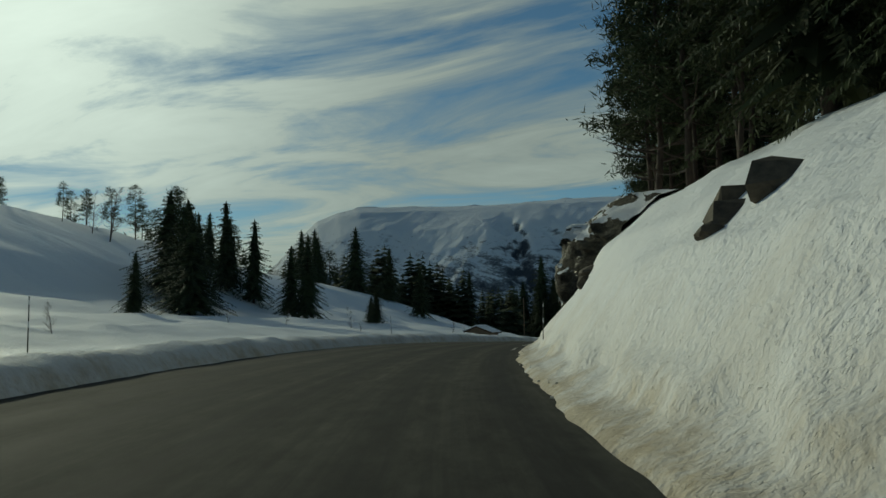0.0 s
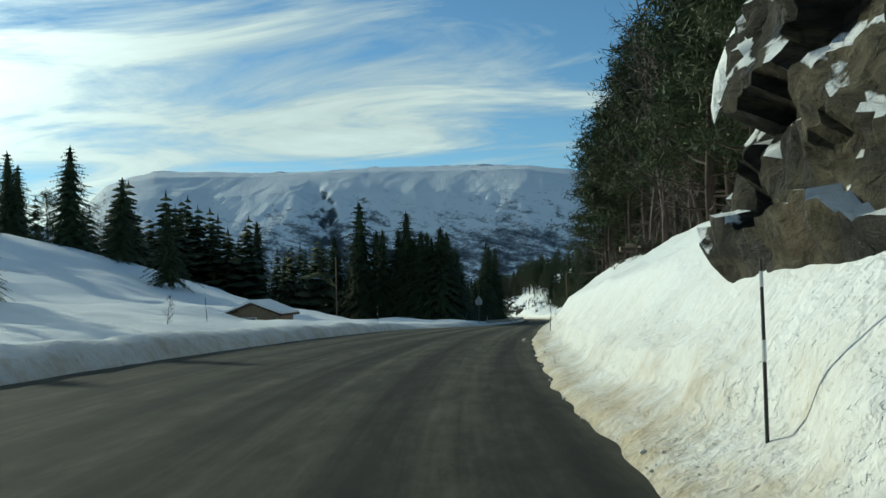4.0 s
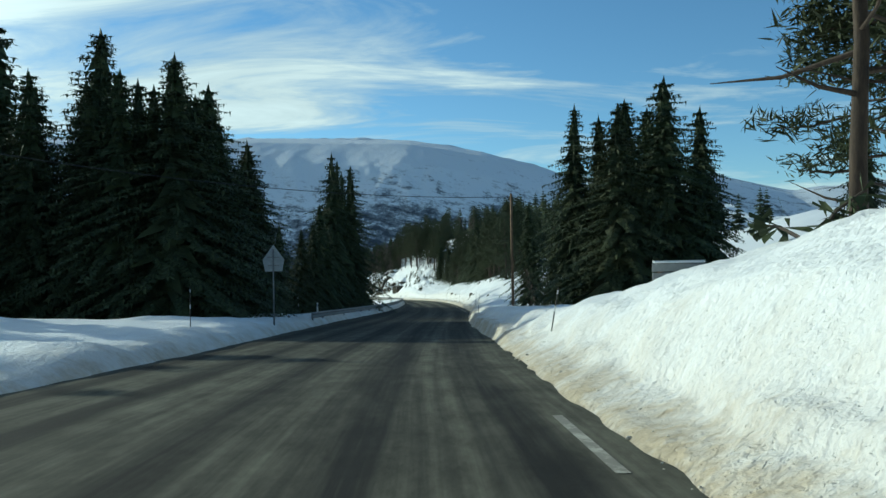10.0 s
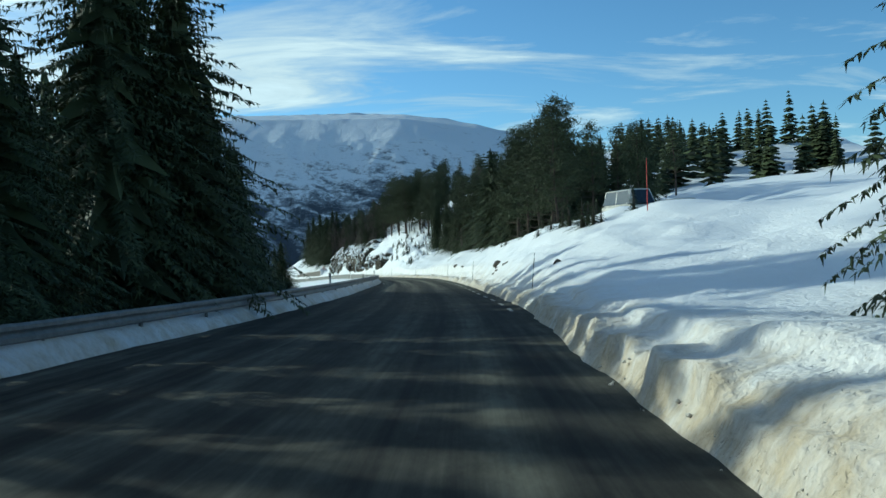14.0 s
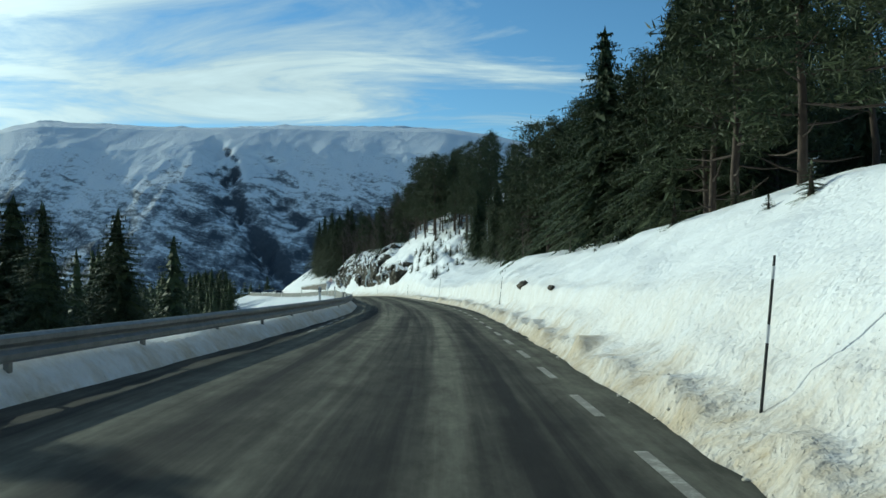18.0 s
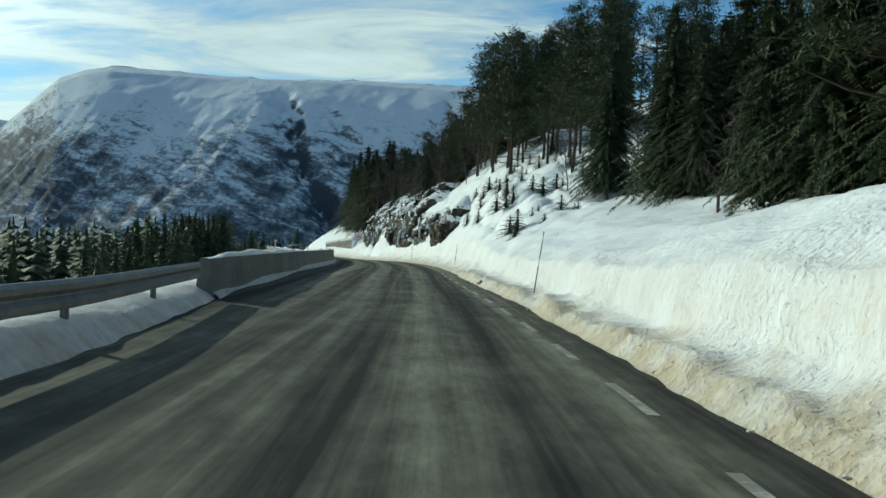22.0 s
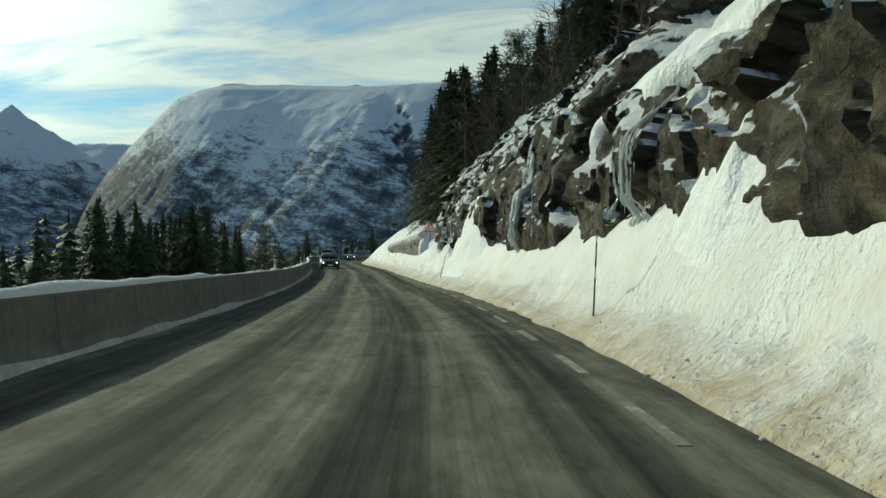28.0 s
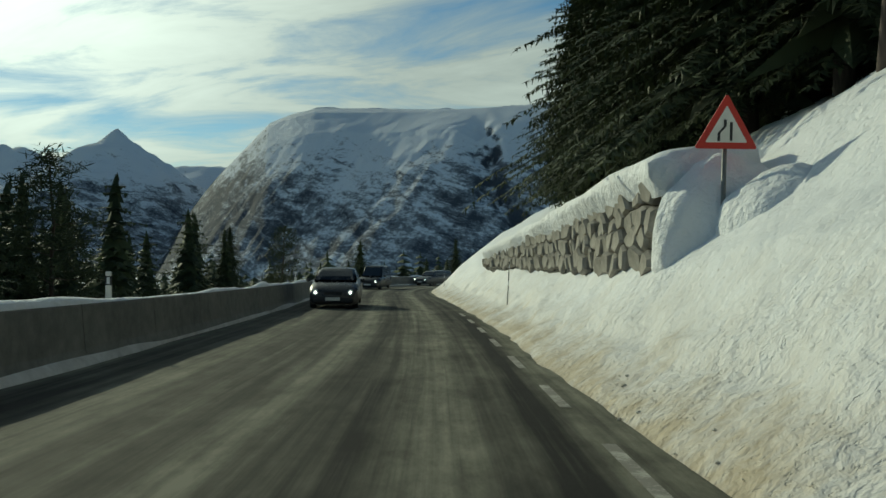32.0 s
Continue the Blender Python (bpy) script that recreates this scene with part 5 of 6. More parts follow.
def forest_stuff(n, name, label, region):
    """Far woods as one object: many small ragged spruces."""
    r = random.Random(len(name))
    rows = []
    for _ in range(n):
        x, y, z, h = region(r)
        rows.append((r.randrange(len(SKETCH)), x, y, z, r.uniform(0, 6.28), h / 10 * r.uniform(.95, 1.5), h / 10))
    return joined(name, SKETCH, rows, label, "forest")


def slope_region(r):
    s, d = r.uniform(204, 524), -r.uniform(30, 60) if r.random() < .6 else -r.uniform(50, 90) if r.random() < .6 else -r.uniform(70, 148)
    g = hg_far(s, d)
    x, y, z = place(s, d, g)
    return x, y, z - .4, max(6.5, min(21, r.uniform(-2.5, .6) - g))


def knoll_region(r):
    s, d = r.uniform(140, 204), -r.uniform(26, 110)
    x, y, z = place(s, d, hg_far(s, d))
    return x, y, z - .4, r.uniform(7, 12)


def hill_region(r):
    s, d = r.uniform(255, 440), r.uniform(26, 66)
    x, y, z = place(s, d, hg_far(s, d))
    return x, y, z - .4, r.uniform(6, 9)


def valley_region(r):
    x, y = r.uniform(-420, -110), r.uniform(330, 900)
    k = (x + 420) / 310
    return x, y, -95 + 10 * k - min(60, max(0, y - 300) * .1), r.uniform(9, 15)


forest_stuff(3000, "slope_forest", "dense dark spruce forest falling away below the road", slope_region)
forest_stuff(300, "knoll_forest", "dark spruce forest behind the snowy knoll", knoll_region)
forest_stuff(260, "hillside_forest", "dark conifer forest covering the slope above the road", hill_region)
forest_stuff(600, "valley_forest", "distant dark forest on the valley floor", valley_region)


# ---- rock faces beside the road ----
def facets(S, V, size, seed, tilt=.5):
    """Broken blocks: cells of random set-back, each a flat plane with a tilt of its own."""
    x, y = (S * .91 + V * .42) / size, (V * .91 - S * .42) / (size * .72)
    i0, j0 = np.floor(x), np.floor(y)
    best, out = np.full(np.shape(x), 9.0), np.zeros(np.shape(x))
    for di in (-1, 0, 1):
        for dj in (-1, 0, 1):
            i, j = i0 + di, j0 + dj
            dx, dy = x - i - hash2(i, j, seed), y - j - hash2(i, j, seed + 1)
            r = np.maximum(np.abs(dx), np.abs(dy)) + .25 * np.hypot(dx, dy)
            v = hash2(i, j, seed + 2) - .5 + tilt * ((hash2(i, j, seed + 3) - .5) * dx + (hash2(i, j, seed + 4) - .58) * dy)
            out = np.where(r < best, v, out)
            best = np.minimum(r, best)
    return out


def rock_shape(S, V, spec):
    """d and h of a rock wall at s and at the run V up its face: tilted beds that overhang
    and step back in ledges, broken by upright joints into blocks."""
    s0, s1, line, amp, seed = spec
    dl, hl = np.array(line).T
    run = np.r_[0, np.cumsum(np.hypot(np.diff(dl), np.diff(hl)))]
    d, h = np.interp(V, run, dl), np.interp(V, run, hl)
    bed = (V - .42 * S + .35 * vnoise(S / 2.3, V / 1.4, seed)) / (1.15 + .0 * S)
    row = np.floor(bed)
    saw = bed - row
    col = np.floor(S / 1.35 + hash2(row, 0 * row, seed) * 5 + .22 * vnoise(S / .5, V / .4, seed + 6))
    block = hash2(row, col, seed + 1) - .5
    bed2 = (V + .25 * S + .2 * vnoise(S / 1.1, V / .8, seed + 7)) / .47
    row2 = np.floor(bed2)
    col2 = np.floor(S / .55 + hash2(row2, 1 + 0 * row2, seed) * 7 + .3 * vnoise(S / .3, V / .3, seed + 8))
    chip = (hash2(row2, col2, seed + 2) - .5) + .5 * (bed2 - row2)
    big = vnoise(S / 3.6, V / 2.4, seed + 2)
    fine = vnoise(S / .42, V / .36, seed + 3) + .6 * vnoise(S / .2, V / .19, seed + 4)
    mid = vnoise(S / 1.3, V / .9, seed + 10)
    rim = np.clip(saw / .82, 0, 1) - np.clip((saw - .82) / .18, 0, 1)
    out = amp * (.12 * rim + .12 * block + .08 * chip + .34 * big + .14 * mid + .07 * fine + .80 * facets(S, V, 2.6, seed + 20, .8) + .34 * facets(S, V, .95, seed + 30, .8) + .07 * facets(S, V, .36, seed + 40, .6) - .06)
    wav = .7 * vnoise(V / .8, 0 * V, seed + 9)
    ln = s1 - s0
    ends = np.minimum(np.clip((S - s0 - .5 + wav) / min(1.6, ln * .25), 0, 1), np.clip((s1 - .5 - S + wav) / min(2.5, ln * .3), 0, 1))
    out = out * np.clip(V / 1.3, 0, 1) * ends - (1 - ends) * 1.4 - np.clip((V - run[-1] + .9) / .9, 0, 1) * .7
    return d - out * .9, h + out * .22 - np.clip((V - run[-1] + .9) / .9, 0, 1) * .45


def rock_run(line):
    dl, hl = np.array(line).T
    return float(np.hypot(np.diff(dl), np.diff(hl)).sum())


def rock_face(spec, label):
    """Broken rock wall that stands out of the snow bank. Its line gives d, h from the foot up."""
    s0, s1, line, amp, seed = spec
    step = .11
    S, V = np.meshgrid(np.arange(s0, s1, step), np.arange(0, rock_run(line), step), indexing="ij")
    d, h = rock_shape(S, V, spec)
    jit = .05 * vnoise(S / .3, V / .27, seed + 5)
    P = place(S + jit, d, h + jit)
    n, m = S.shape
    i = np.arange(n * m).reshape(n, m)
    a = np.stack([i[:-1, :-1], i[1:, :-1], i[1:, 1:]], -1).reshape(-1, 3)
    b = np.stack([i[:-1, :-1], i[1:, 1:], i[:-1, 1:]], -1).reshape(-1, 3)
    me = mesh_of("rock_face", P.reshape(-1, 3), np.concatenate([a, b]).tolist(), ROCK, smooth=True)
    me.set_sharp_from_angle(angle=radians(38))
    return tagged(new("rock_outcrop", me), label, "rock", kind="structure")


CLIFF = (27.6, 57, ((3.15, 1.0), (3.1, 2.0), (3.2, 3.2), (3.7, 4.4), (4.8, 5.4), (6.5, 5.9)), .72, 51)
LEDGE = (316, 336.5, ((3.5, .9), (3.4, 2.0), (3.55, 3.1), (4.3, 4.3), (5.5, 5.3)), .72, 64)
CUTTING = (333.5, 369.5, ((3.5, .9), (3.4, 2.0), (3.55, 3.4), (4.2, 5.0), (5.4, 6.6), (7.4, 8.6)), .62, 61)
rock_face(CLIFF, "dark layered rock outcrop with snow on its ledges")
rock_face(LEDGE, "dark rock ledge under a thick overhang of snow")
rock_face(CUTTING, "dark rock cutting with snow patches and frozen seeps")


BOULDER = speckle((.03, .024, .016), (.14, .112, .075), 6, .85, .6)("brown_boulder_stone")


def boulder(s, d, size, seed):
    """Angular stone that shows through the snow."""
    r = random.Random(seed)
    bm = bmesh.new()
    for _ in range(26):
        v = Vector((r.gauss(0, 1), r.gauss(0, 1), r.gauss(0, .8))).normalized()
        bm.verts.new((v.x * size * r.uniform(.9, 1.5), v.y * size * r.uniform(.9, 1.3), v.z * size * r.uniform(.7, 1.0)))
    bmesh.ops.convex_hull(bm, input=bm.verts[:])
    for v in [v for v in bm.verts if not v.link_faces]:
        bm.verts.remove(v)
    bm.verts.index_update()
    me = mesh_of("boulder", [v.co for v in bm.verts], [[v.index for v in f.verts] for f in bm.faces], BOULDER)
    bm.free()
    tagged(new("boulder", me), "brown boulder showing through the snow bank", "boulder", "boulders in the snow bank").matrix_basis = at(s, d, hg(s, d) - size * .12, r.uniform(0, 360), r.uniform(-20, 20))


for k, row in enumerate(((211.1, 3.45, .17), (210.6, 3.55, .24), (210.1, 3.4, .15), (209.7, 3.5, .13), (209.3, 3.3, .09), (207.3, 3.5, .12), (207.9, 3.15, .11), (208.3, 3.0, .08), (206.9, 3.6, .10),
                         (241.5, 3.6, .22), (241.8, 3.5, .14), (241.1, 3.55, .12), (234.0, 3.4, .12), (88.0, 6.0, .2), (91.5, 5.9, .26), (94.0, 6.2, .18), (99.0, 6.1, .3), (100.2, 6.3, .22), (104.5, 5.7, .16), (109.0, 5.6, .24), (113.0, 5.3, .2), (116.0, 5.2, .14), (11.0, 3.9, .34), (11.7, 4.2, .30), (10.3, 4.3, .40), (10.8, 3.6, .20), (26.0, 3.6, .3), (26.8, 3.8, .36), (192.5, 3.9, .16), (283.0, 2.4, .10), (284.1, 2.4, .07))):
    boulder(*row, seed=700 + k)


def rock_cap(spec, s0, s1, v0, v1, thick, seed):
    """Thick slab of settled snow on the top of a rock face, with a rounded drooping lip."""
    line = spec[2]
    dl, hl = np.array(line).T
    run = np.r_[0, np.cumsum(np.hypot(np.diff(dl), np.diff(hl)))]
    S, Q = np.meshgrid(np.arange(s0, s1 + .01, .22), np.linspace(0, 1, 18), indexing="ij")
    V = v0 + .5 * vnoise(S / 1.9, 0 * S, seed) + (v1 - v0) * np.clip((Q - .22) / .78, 0, 1)
    d, h = np.interp(V, run, dl), np.interp(V, run, hl)
    ends = np.clip(np.minimum(S - s0, s1 - S) / .8, 0, 1) ** .5
    lip = np.clip(Q / .22, 0, 1)
    up = thick * (.75 + .35 * vnoise(S / 1.4, V / .9, seed + 1)) * ends * np.where(Q < .22, np.sin(lip * 1.57), 1.0) - .35 * (1 - lip)
    d = d - .02 - .16 * np.sin(lip * 3.14) * ends + .06 * vnoise(S / .5, V / .4, seed + 2)
    P = place(S, d, h + .02 + up - .5 * (1 - ends))
    n, m = S.shape
    i = np.arange(n * m).reshape(n, m)
    q = np.stack([i[:-1, :-1], i[1:, :-1], i[1:, 1:], i[:-1, 1:]], -1).reshape(-1, 4)
    tagged(new("snow_cap", mesh_of("snow_cap", P.reshape(-1, 3), q.tolist(), SNOW_PLAIN, smooth=True)), "thick snow slab lying on top of the rock", "snow", kind="structure")


for spec, s0, s1, v0, v1, thick, seed in ((CLIFF, 38.5, 46, 4.0, 6.6, .34, 83), (CLIFF, 47, 56.5, 3.5, 6.0, .34, 85), (LEDGE, 318, 335, 3.9, 5.4, .45, 87)):
    rock_cap(spec, s0, s1, v0, v1, thick, seed)


# ---- frozen seeps and icicles ----
def icefall(spec, s, v0, v1, w, seed, fat=1.0):
    """A frozen seep: lumpy wandering runs of ice that follow the rock, hung with icicles."""
    r = random.Random(seed)
    vv = np.arange(v0, v1, .07)
    d, h = rock_shape(np.full_like(vv, s), vv, spec)
    k = 4
    hang = np.array([d[max(0, i - k):i + k + 1].min() for i in range(len(d))])
    hang = np.convolve(np.pad(hang, 2, mode="edge"), np.ones(5) / 5, "valid")
    base = thing("icefall", "pale frozen seep with icicles hanging on the rock", "ice", at(s, float(hang[0]), float(h[0])), "frozen seeps on the rock")
    inv = base.matrix_basis.inverted()
    for _ in range(max(2, int(w / .06))):
        y = r.uniform(-w / 2, w / 2)
        i0 = int(len(vv) * r.uniform(0, .65))
        i1 = int(i0 + len(vv) * r.uniform(.25, .45))
        pts, rad = [], []
        for i in range(i0, max(i1, i0 + 6)):
            i = min(i, len(vv) - 1)
            y += r.uniform(-.018, .018)
            x, yy, z = place(s + y, hang[i] - .01 + r.uniform(-.015, .015), h[i])
            pts.append(inv @ Vector((x, yy, z)))
            lump = .5 + .5 * float(vnoise(i / 3.1, seed + y * 0, seed))
            rad.append(fat * (.010 + .026 * lump ** 2 + (.014 if i < i0 + 3 else 0) + r.uniform(0, .008)))
        rad[-1] = .012
        me = Geo().tube(pts[::-1], rad[::-1], 8)
        me.v = [tuple(Vector(q) + .016 * noise.noise_vector(Vector(q) * 9)) for q in me.v]
        part("ice_ribbon", me.mesh("ice_ribbon", ICE, True), base)
        for _ in range(2):
            p = r.choice(pts)
            ln, rr = r.uniform(.10, .38), r.uniform(.008, .018)
            o = p + Vector((r.uniform(-.10, .10), r.uniform(-.10, .10), .03))
            g = Geo().tube([o, o - Vector((0, 0, ln * .4)), o - Vector((0, 0, ln))], [rr, rr * .7, .003], 6)
            part("icicle", g.mesh("icicle", ICE, True), base)


for k, row in enumerate(((358.4, .4, 3.6, .14), (360.2, .5, 4.6, .16), (356.4, .6, 3.4, .3), (362.2, .6, 2.8, .13), (347, 1.4, 3.4, .16), (337.5, .8, 2.2, .2))):
    icefall(CUTTING, *row, seed=200 + k)
icefall(CUTTING, 340.3, .4, 3.7, .9, 241, 2.2)
icefall(CUTTING, 341.0, 1.4, 4.6, .5, 242, 2.4)
for k, row in enumerate(((329.0, .5, 3.7, .8), (329.5, .6, 3.2, .4), (330.8, 1.0, 2.8, .25), (322.5, 1.8, 3.0, .5))):
    icefall(LEDGE, *row, seed=220 + k)
for k, row in enumerate(((41.5, .6, 1.8, .25), (44.8, .5, 1.7, .2), (36.5, .7, 2.4, .3), (39.3, .7, 1.5, .16), (32.5, .6, 1.6, .2))):
    icefall(CLIFF, *row, seed=230 + k)


# ---- dry stone wall ----
def stone_wall():
    s0, s1 = 374.0, 399.0
    top = lambda s: np.interp(s, (374, 376, 384, 392, 399), (2.75, 2.85, 2.6, 2.35, 2.1))
    foot = lambda s: 1.30 + .012 * (s - 374)
    wall = thing("wall_retaining", "dry stone retaining wall of rough grey blocks, snow on top", "stone wall", kind="structure")
    back = Geo()
    ss = np.arange(s0, s1 + .1, 1.0)
    v = []
    for s in ss:
        v += [place(s, 3.26, foot(s) - .4), place(s, 3.40, float(top(s)) - .06 - .4 * (s < 375.5)), place(s, 4.3, float(top(s)) - .06 - .4 * (s < 375.5)), place(s, 4.3, foot(s) - .4)]
    f = []
    for i in range(len(ss) - 1):
        for j in range(4):
            f.append((4 * i + j, 4 * i + 4 + j, 4 * i + 4 + (j + 1) % 4, 4 * i + (j + 1) % 4))
    f += [(0, 1, 2, 3), tuple(len(v) - 4 + j for j in (3, 2, 1, 0))]
    part("wall_core", back.add(v, f).mesh("wall_core", speckle((.02, .02, .018), (.05, .047, .04), 6, .9)("dark_wall_joint")), wall)
    r = random.Random(8)
    # irregular stones: cells of a jittered grid on the wall's face, cut against their neighbours
    wide, tall = .52, .34
    seeds = {(i, j): ((i + .5 + r.uniform(-.36, .36) + .5 * (j % 2)) * wide, (j + .5 + r.uniform(-.34, .34)) * tall) for i in range(-1, 50) for j in range(-1, 6)}
    for i in range(49):
        for j in range(5):
            cy, cz = seeds[i, j]
            poly = [(cy - wide, cz - tall), (cy + wide, cz - tall), (cy + wide, cz + tall), (cy - wide, cz + tall)]
            for di in (-2, -1, 0, 1, 2):
                for dj in (-1, 0, 1):
                    if (di, dj) == (0, 0) or (i + di, j + dj) not in seeds:
                        continue
                    oy, oz = seeds[i + di, j + dj]
                    ny, nz = oy - cy, (oz - cz) * 2.0
                    c = ny * (oy + cy) / 2 + nz * (oz + cz) / 2
                    cut = []
                    for (y0, z0), (y1, z1) in zip(poly, poly[1:] + poly[:1]):
                        a0, a1 = ny * y0 + nz * z0 - c, ny * y1 + nz * z1 - c
                        if a0 <= 0:
                            cut.append((y0, z0))
                        if a0 * a1 < 0:
                            q = a0 / (a0 - a1)
                            cut.append((y0 + (y1 - y0) * q, z0 + (z1 - z0) * q))
                    poly = cut
            s = s0 + cy
            z = foot(s) + cz
            if len(poly) < 3 or s > s1 - .2 or s < s0 or z + tall * .45 > float(top(s)):
                continue
            n = len(poly)
            proud, lean, slant = r.uniform(.05, .17), r.uniform(-.12, .12), r.uniform(-.18, .18)
            ring = [((y - cy) * .95, (q - cz) * .95) for y, q in poly]
            vv = [(.08, y, q) for y, q in ring] + [(-proud * .6 + lean * y + slant * q, y * .97, q * .97) for y, q in ring] + [(-proud + lean * y + slant * q, y * .80, q * .80) for y, q in ring]
            ff = [tuple(range(2 * n, 3 * n))] + [(b + k, b + n + k, b + n + (k + 1) % n, b + (k + 1) % n) for b in (0, n) for k in range(n)]
            part("stone", mesh_of("stone", vv, ff, STONE), wall, m=at(s, 3.27 + .09 * (z - foot(s)), z))
    cap = Geo()
    cv, cf = [], []
    cs = np.arange(s0 - .3, s1 + .1, .5)
    for s in cs:
        t = float(top(s))
        e = .10 * vnoise(s / .8, 0, 3)
        cv += [place(s, 3.30, t - .34), place(s, 3.12 + e, t - .05), place(s, 3.10 + e, t + .14 + e), place(s, 3.5, t + .30 + e), place(s, 4.6, t + .45 + e), place(s, 4.7, t - .1)]
    for i in range(len(cs) - 1):
        for j in range(5):
            cf.append((6 * i + j, 6 * i + 6 + j, 6 * i + 7 + j, 6 * i + 1 + j))
    cf += [(0, 1, 2, 3, 4, 5), tuple(len(cv) - 6 + j for j in (5, 4, 3, 2, 1, 0))]
    tagged(new("snow_cap", cap.add(cv, cf).mesh("snow_cap", SNOW_PLAIN, True)), "thick snow cap lying along the stone wall", "snow", kind="structure")


stone_wall()


def snow_shoulder():
    """Rounded drift that wraps the near end of the wall."""
    bm = bmesh.new()
    bmesh.ops.create_icosphere(bm, subdivisions=4, radius=1)
    for q in bm.verts:
        q.co *= 1 + .07 * noise.noise(q.co * 2.3) + .04 * noise.noise(q.co * 6)
    bm.verts.index_update()
    me = mesh_of("snow_drift", [q.co for q in bm.verts], [[q.index for q in f.verts] for f in bm.faces], SNOW_PLAIN, smooth=True)
    bm.free()
    for s, d, h, sx, sy, sz in ((373.5, 4.15, 1.7, 1.05, .62, 1.25), (372.6, 4.7, 1.8, 1.0, 1.1, .9)):
        ob = tagged(new("snow_drift", me), "rounded snow drift wrapping the end of the stone wall", "snow drift", "drifts at the wall's end")
        ob.matrix_basis = at(s, d, h) @ Matrix.Diagonal((sx, sy, sz, 1))


snow_shoulder()


def snow_heap(s, d, w, tall, seed):
    """Cone of lumpy snow that has slid off the rock onto the bank."""
    v, f = [], []
    n, m = 44, 20
    for i in range(m + 1):
        q = i / m
        for j in range(n):
            a = 6.283 * j / n
            rr = w * q * (1 + .22 * float(vnoise(math.cos(a) * 1.5, math.sin(a) * 1.5, seed)))
            ds, dd = math.cos(a) * rr, math.sin(a) * rr * .30
            z = tall * (.5 + .5 * math.cos(math.pi * min(1, q) ** 1.15) - .12 * q) + (1 - q) * (.12 + .25 * tall) * (.7 * float(vnoise(ds / .5, dd / .4, seed + 3)) + .5 * float(vnoise(ds / .22, dd / .22, seed + 1)) + .25 * float(vnoise(ds / .1, dd / .1, seed + 2)))
            v.append(place(s + ds, d + dd, hg_bank(s + ds, d + dd) + z))
    for i in range(m):
        for j in range(n):
            f.append((i * n + j, i * n + (j + 1) % n, (i + 1) * n + (j + 1) % n, (i + 1) * n + j))
    tagged(new("snow_heap", mesh_of("snow_heap", v, f, SNOW_PLAIN, smooth=True)), "cone of lumpy snow slid down against the rock", "snow heap", "snow heaps under the rock")


for row in ((358.5, 3.2, 2.0, .7, 3), (351.5, 3.75, 5.6, 1.7, 4), (364.5, 3.3, 2.2, .8, 5), (325.4, 3.8, 2.4, .7, 7)):
    snow_heap(*row)


# ---- road markings ----
def dash(s0, s1, d, name="edge_line_dash"):
    ss = np.linspace(s0, s1, 5)
    v = [p for s in ss for p in (place(s, d - .055, .018), place(s, d + .055, .018))]
    f = [(2 * i, 2 * i + 1, 2 * i + 3, 2 * i + 2) for i in range(4)]
    part(name, mesh_of(name, v, f, PAINT), road)


for k in range(62):
    a = 185.2 + 3.3 * k
    e = table(RIGHT_EDGE, a)[0]
    dash(a, a + 1.6, e - float(np.interp(a, (185, 215, 240, 300, 330, 350, 390), (.40, .45, .60, .62, .55, .40, .30))))
for k in range(5):
    a = 233.2 + 2.35 * k
    dash(a, a + 1.3, -3.48 + .02 * k)
for a, b in ((32.4, 35.2), (39.4, 42.6), (73.9, 76.7), (119.6, 122.6)):
    dash(a, b, table(RIGHT_EDGE, a)[0] - .32)


# ---- snow stakes, marker posts ----
def stake_meshes():
    g = Geo()
    g.tube([(0, 0, -.35), (0, 0, .02), (.004, 0, .8), (.004, 0, 1.18)], [.014, .014, .0125, .011], 8)
    b = Geo()
    b.tube([(.003, 0, .52), (.004, 0, .66)], .0150, 8)
    c = Geo()
    c.tube([(.004, 0, 1.0), (.004, 0, 1.10)], .0138, 8)
    return g.mesh("stake", BLACK), b.mesh("band", REFLEX), c.mesh("band", REFLEX)


STAKE = stake_meshes()


def stake(s, d, tilt=0.0, h=1.0, roll=0.0):
    t = thing("snow_stake", "thin black snow stake with reflective bands in the ploughed bank", "snow stake",
              at(s, d, hg(s, d), 0, tilt) @ Matrix.Rotation(radians(roll), 4, "X") @ Matrix.Diagonal((1, 1, h, 1)), "snow stakes along the road")
    for nm, me in zip(("pole", "reflective_band", "reflective_band"), STAKE):
        part(nm, me, t)


for row in ((25.5, 2.25, 1), (50.5, 2.1, 0), (74.7, 2.28, 1), (107.2, 2.35, -2), (131.6, 2.72, 10, .8), (163.6, 2.1, 4), (189.1, 2.5, 6), (216.6, 2.5, 5, 1.05), (247.1, 3.3, 6, 1.05), (275.6, 3.05, 6, 1.35),
            (303.5, 2.7, 4), (327.9, 2.48, 2, 1.15), (353.3, 2.35, 14), (384.9, 2.35, 2), (17.0, -8.8, 0), (54.4, -9.57, -3, 1.1), (78.2, -11.7, -4), (99.2, -9.0, -2), (138.5, -7.1, 0), (164, -8.8, 0), (412, 2.3, 0)):
    stake(*row)


RED_POLE = Geo().tube([(0, 0, -.4), (0, 0, .6), (.01, 0, 2.2)], [.022, .02, .014], 8).mesh("pole", RED)
POLE_CAP = Geo().tube([(.01, 0, 2.19), (.01, 0, 2.26)], [.017, .012], 8).mesh("cap", BLACK)
for s, d in ((196.8, 8.5),):
    pole = thing("snow_pole", "tall thin red snow pole at the edge of the parking place", "snow pole", at(s, d, hg(s, d), 0, .8), "red snow poles")
    part("rod", RED_POLE, pole)
    part("cap", POLE_CAP, pole)


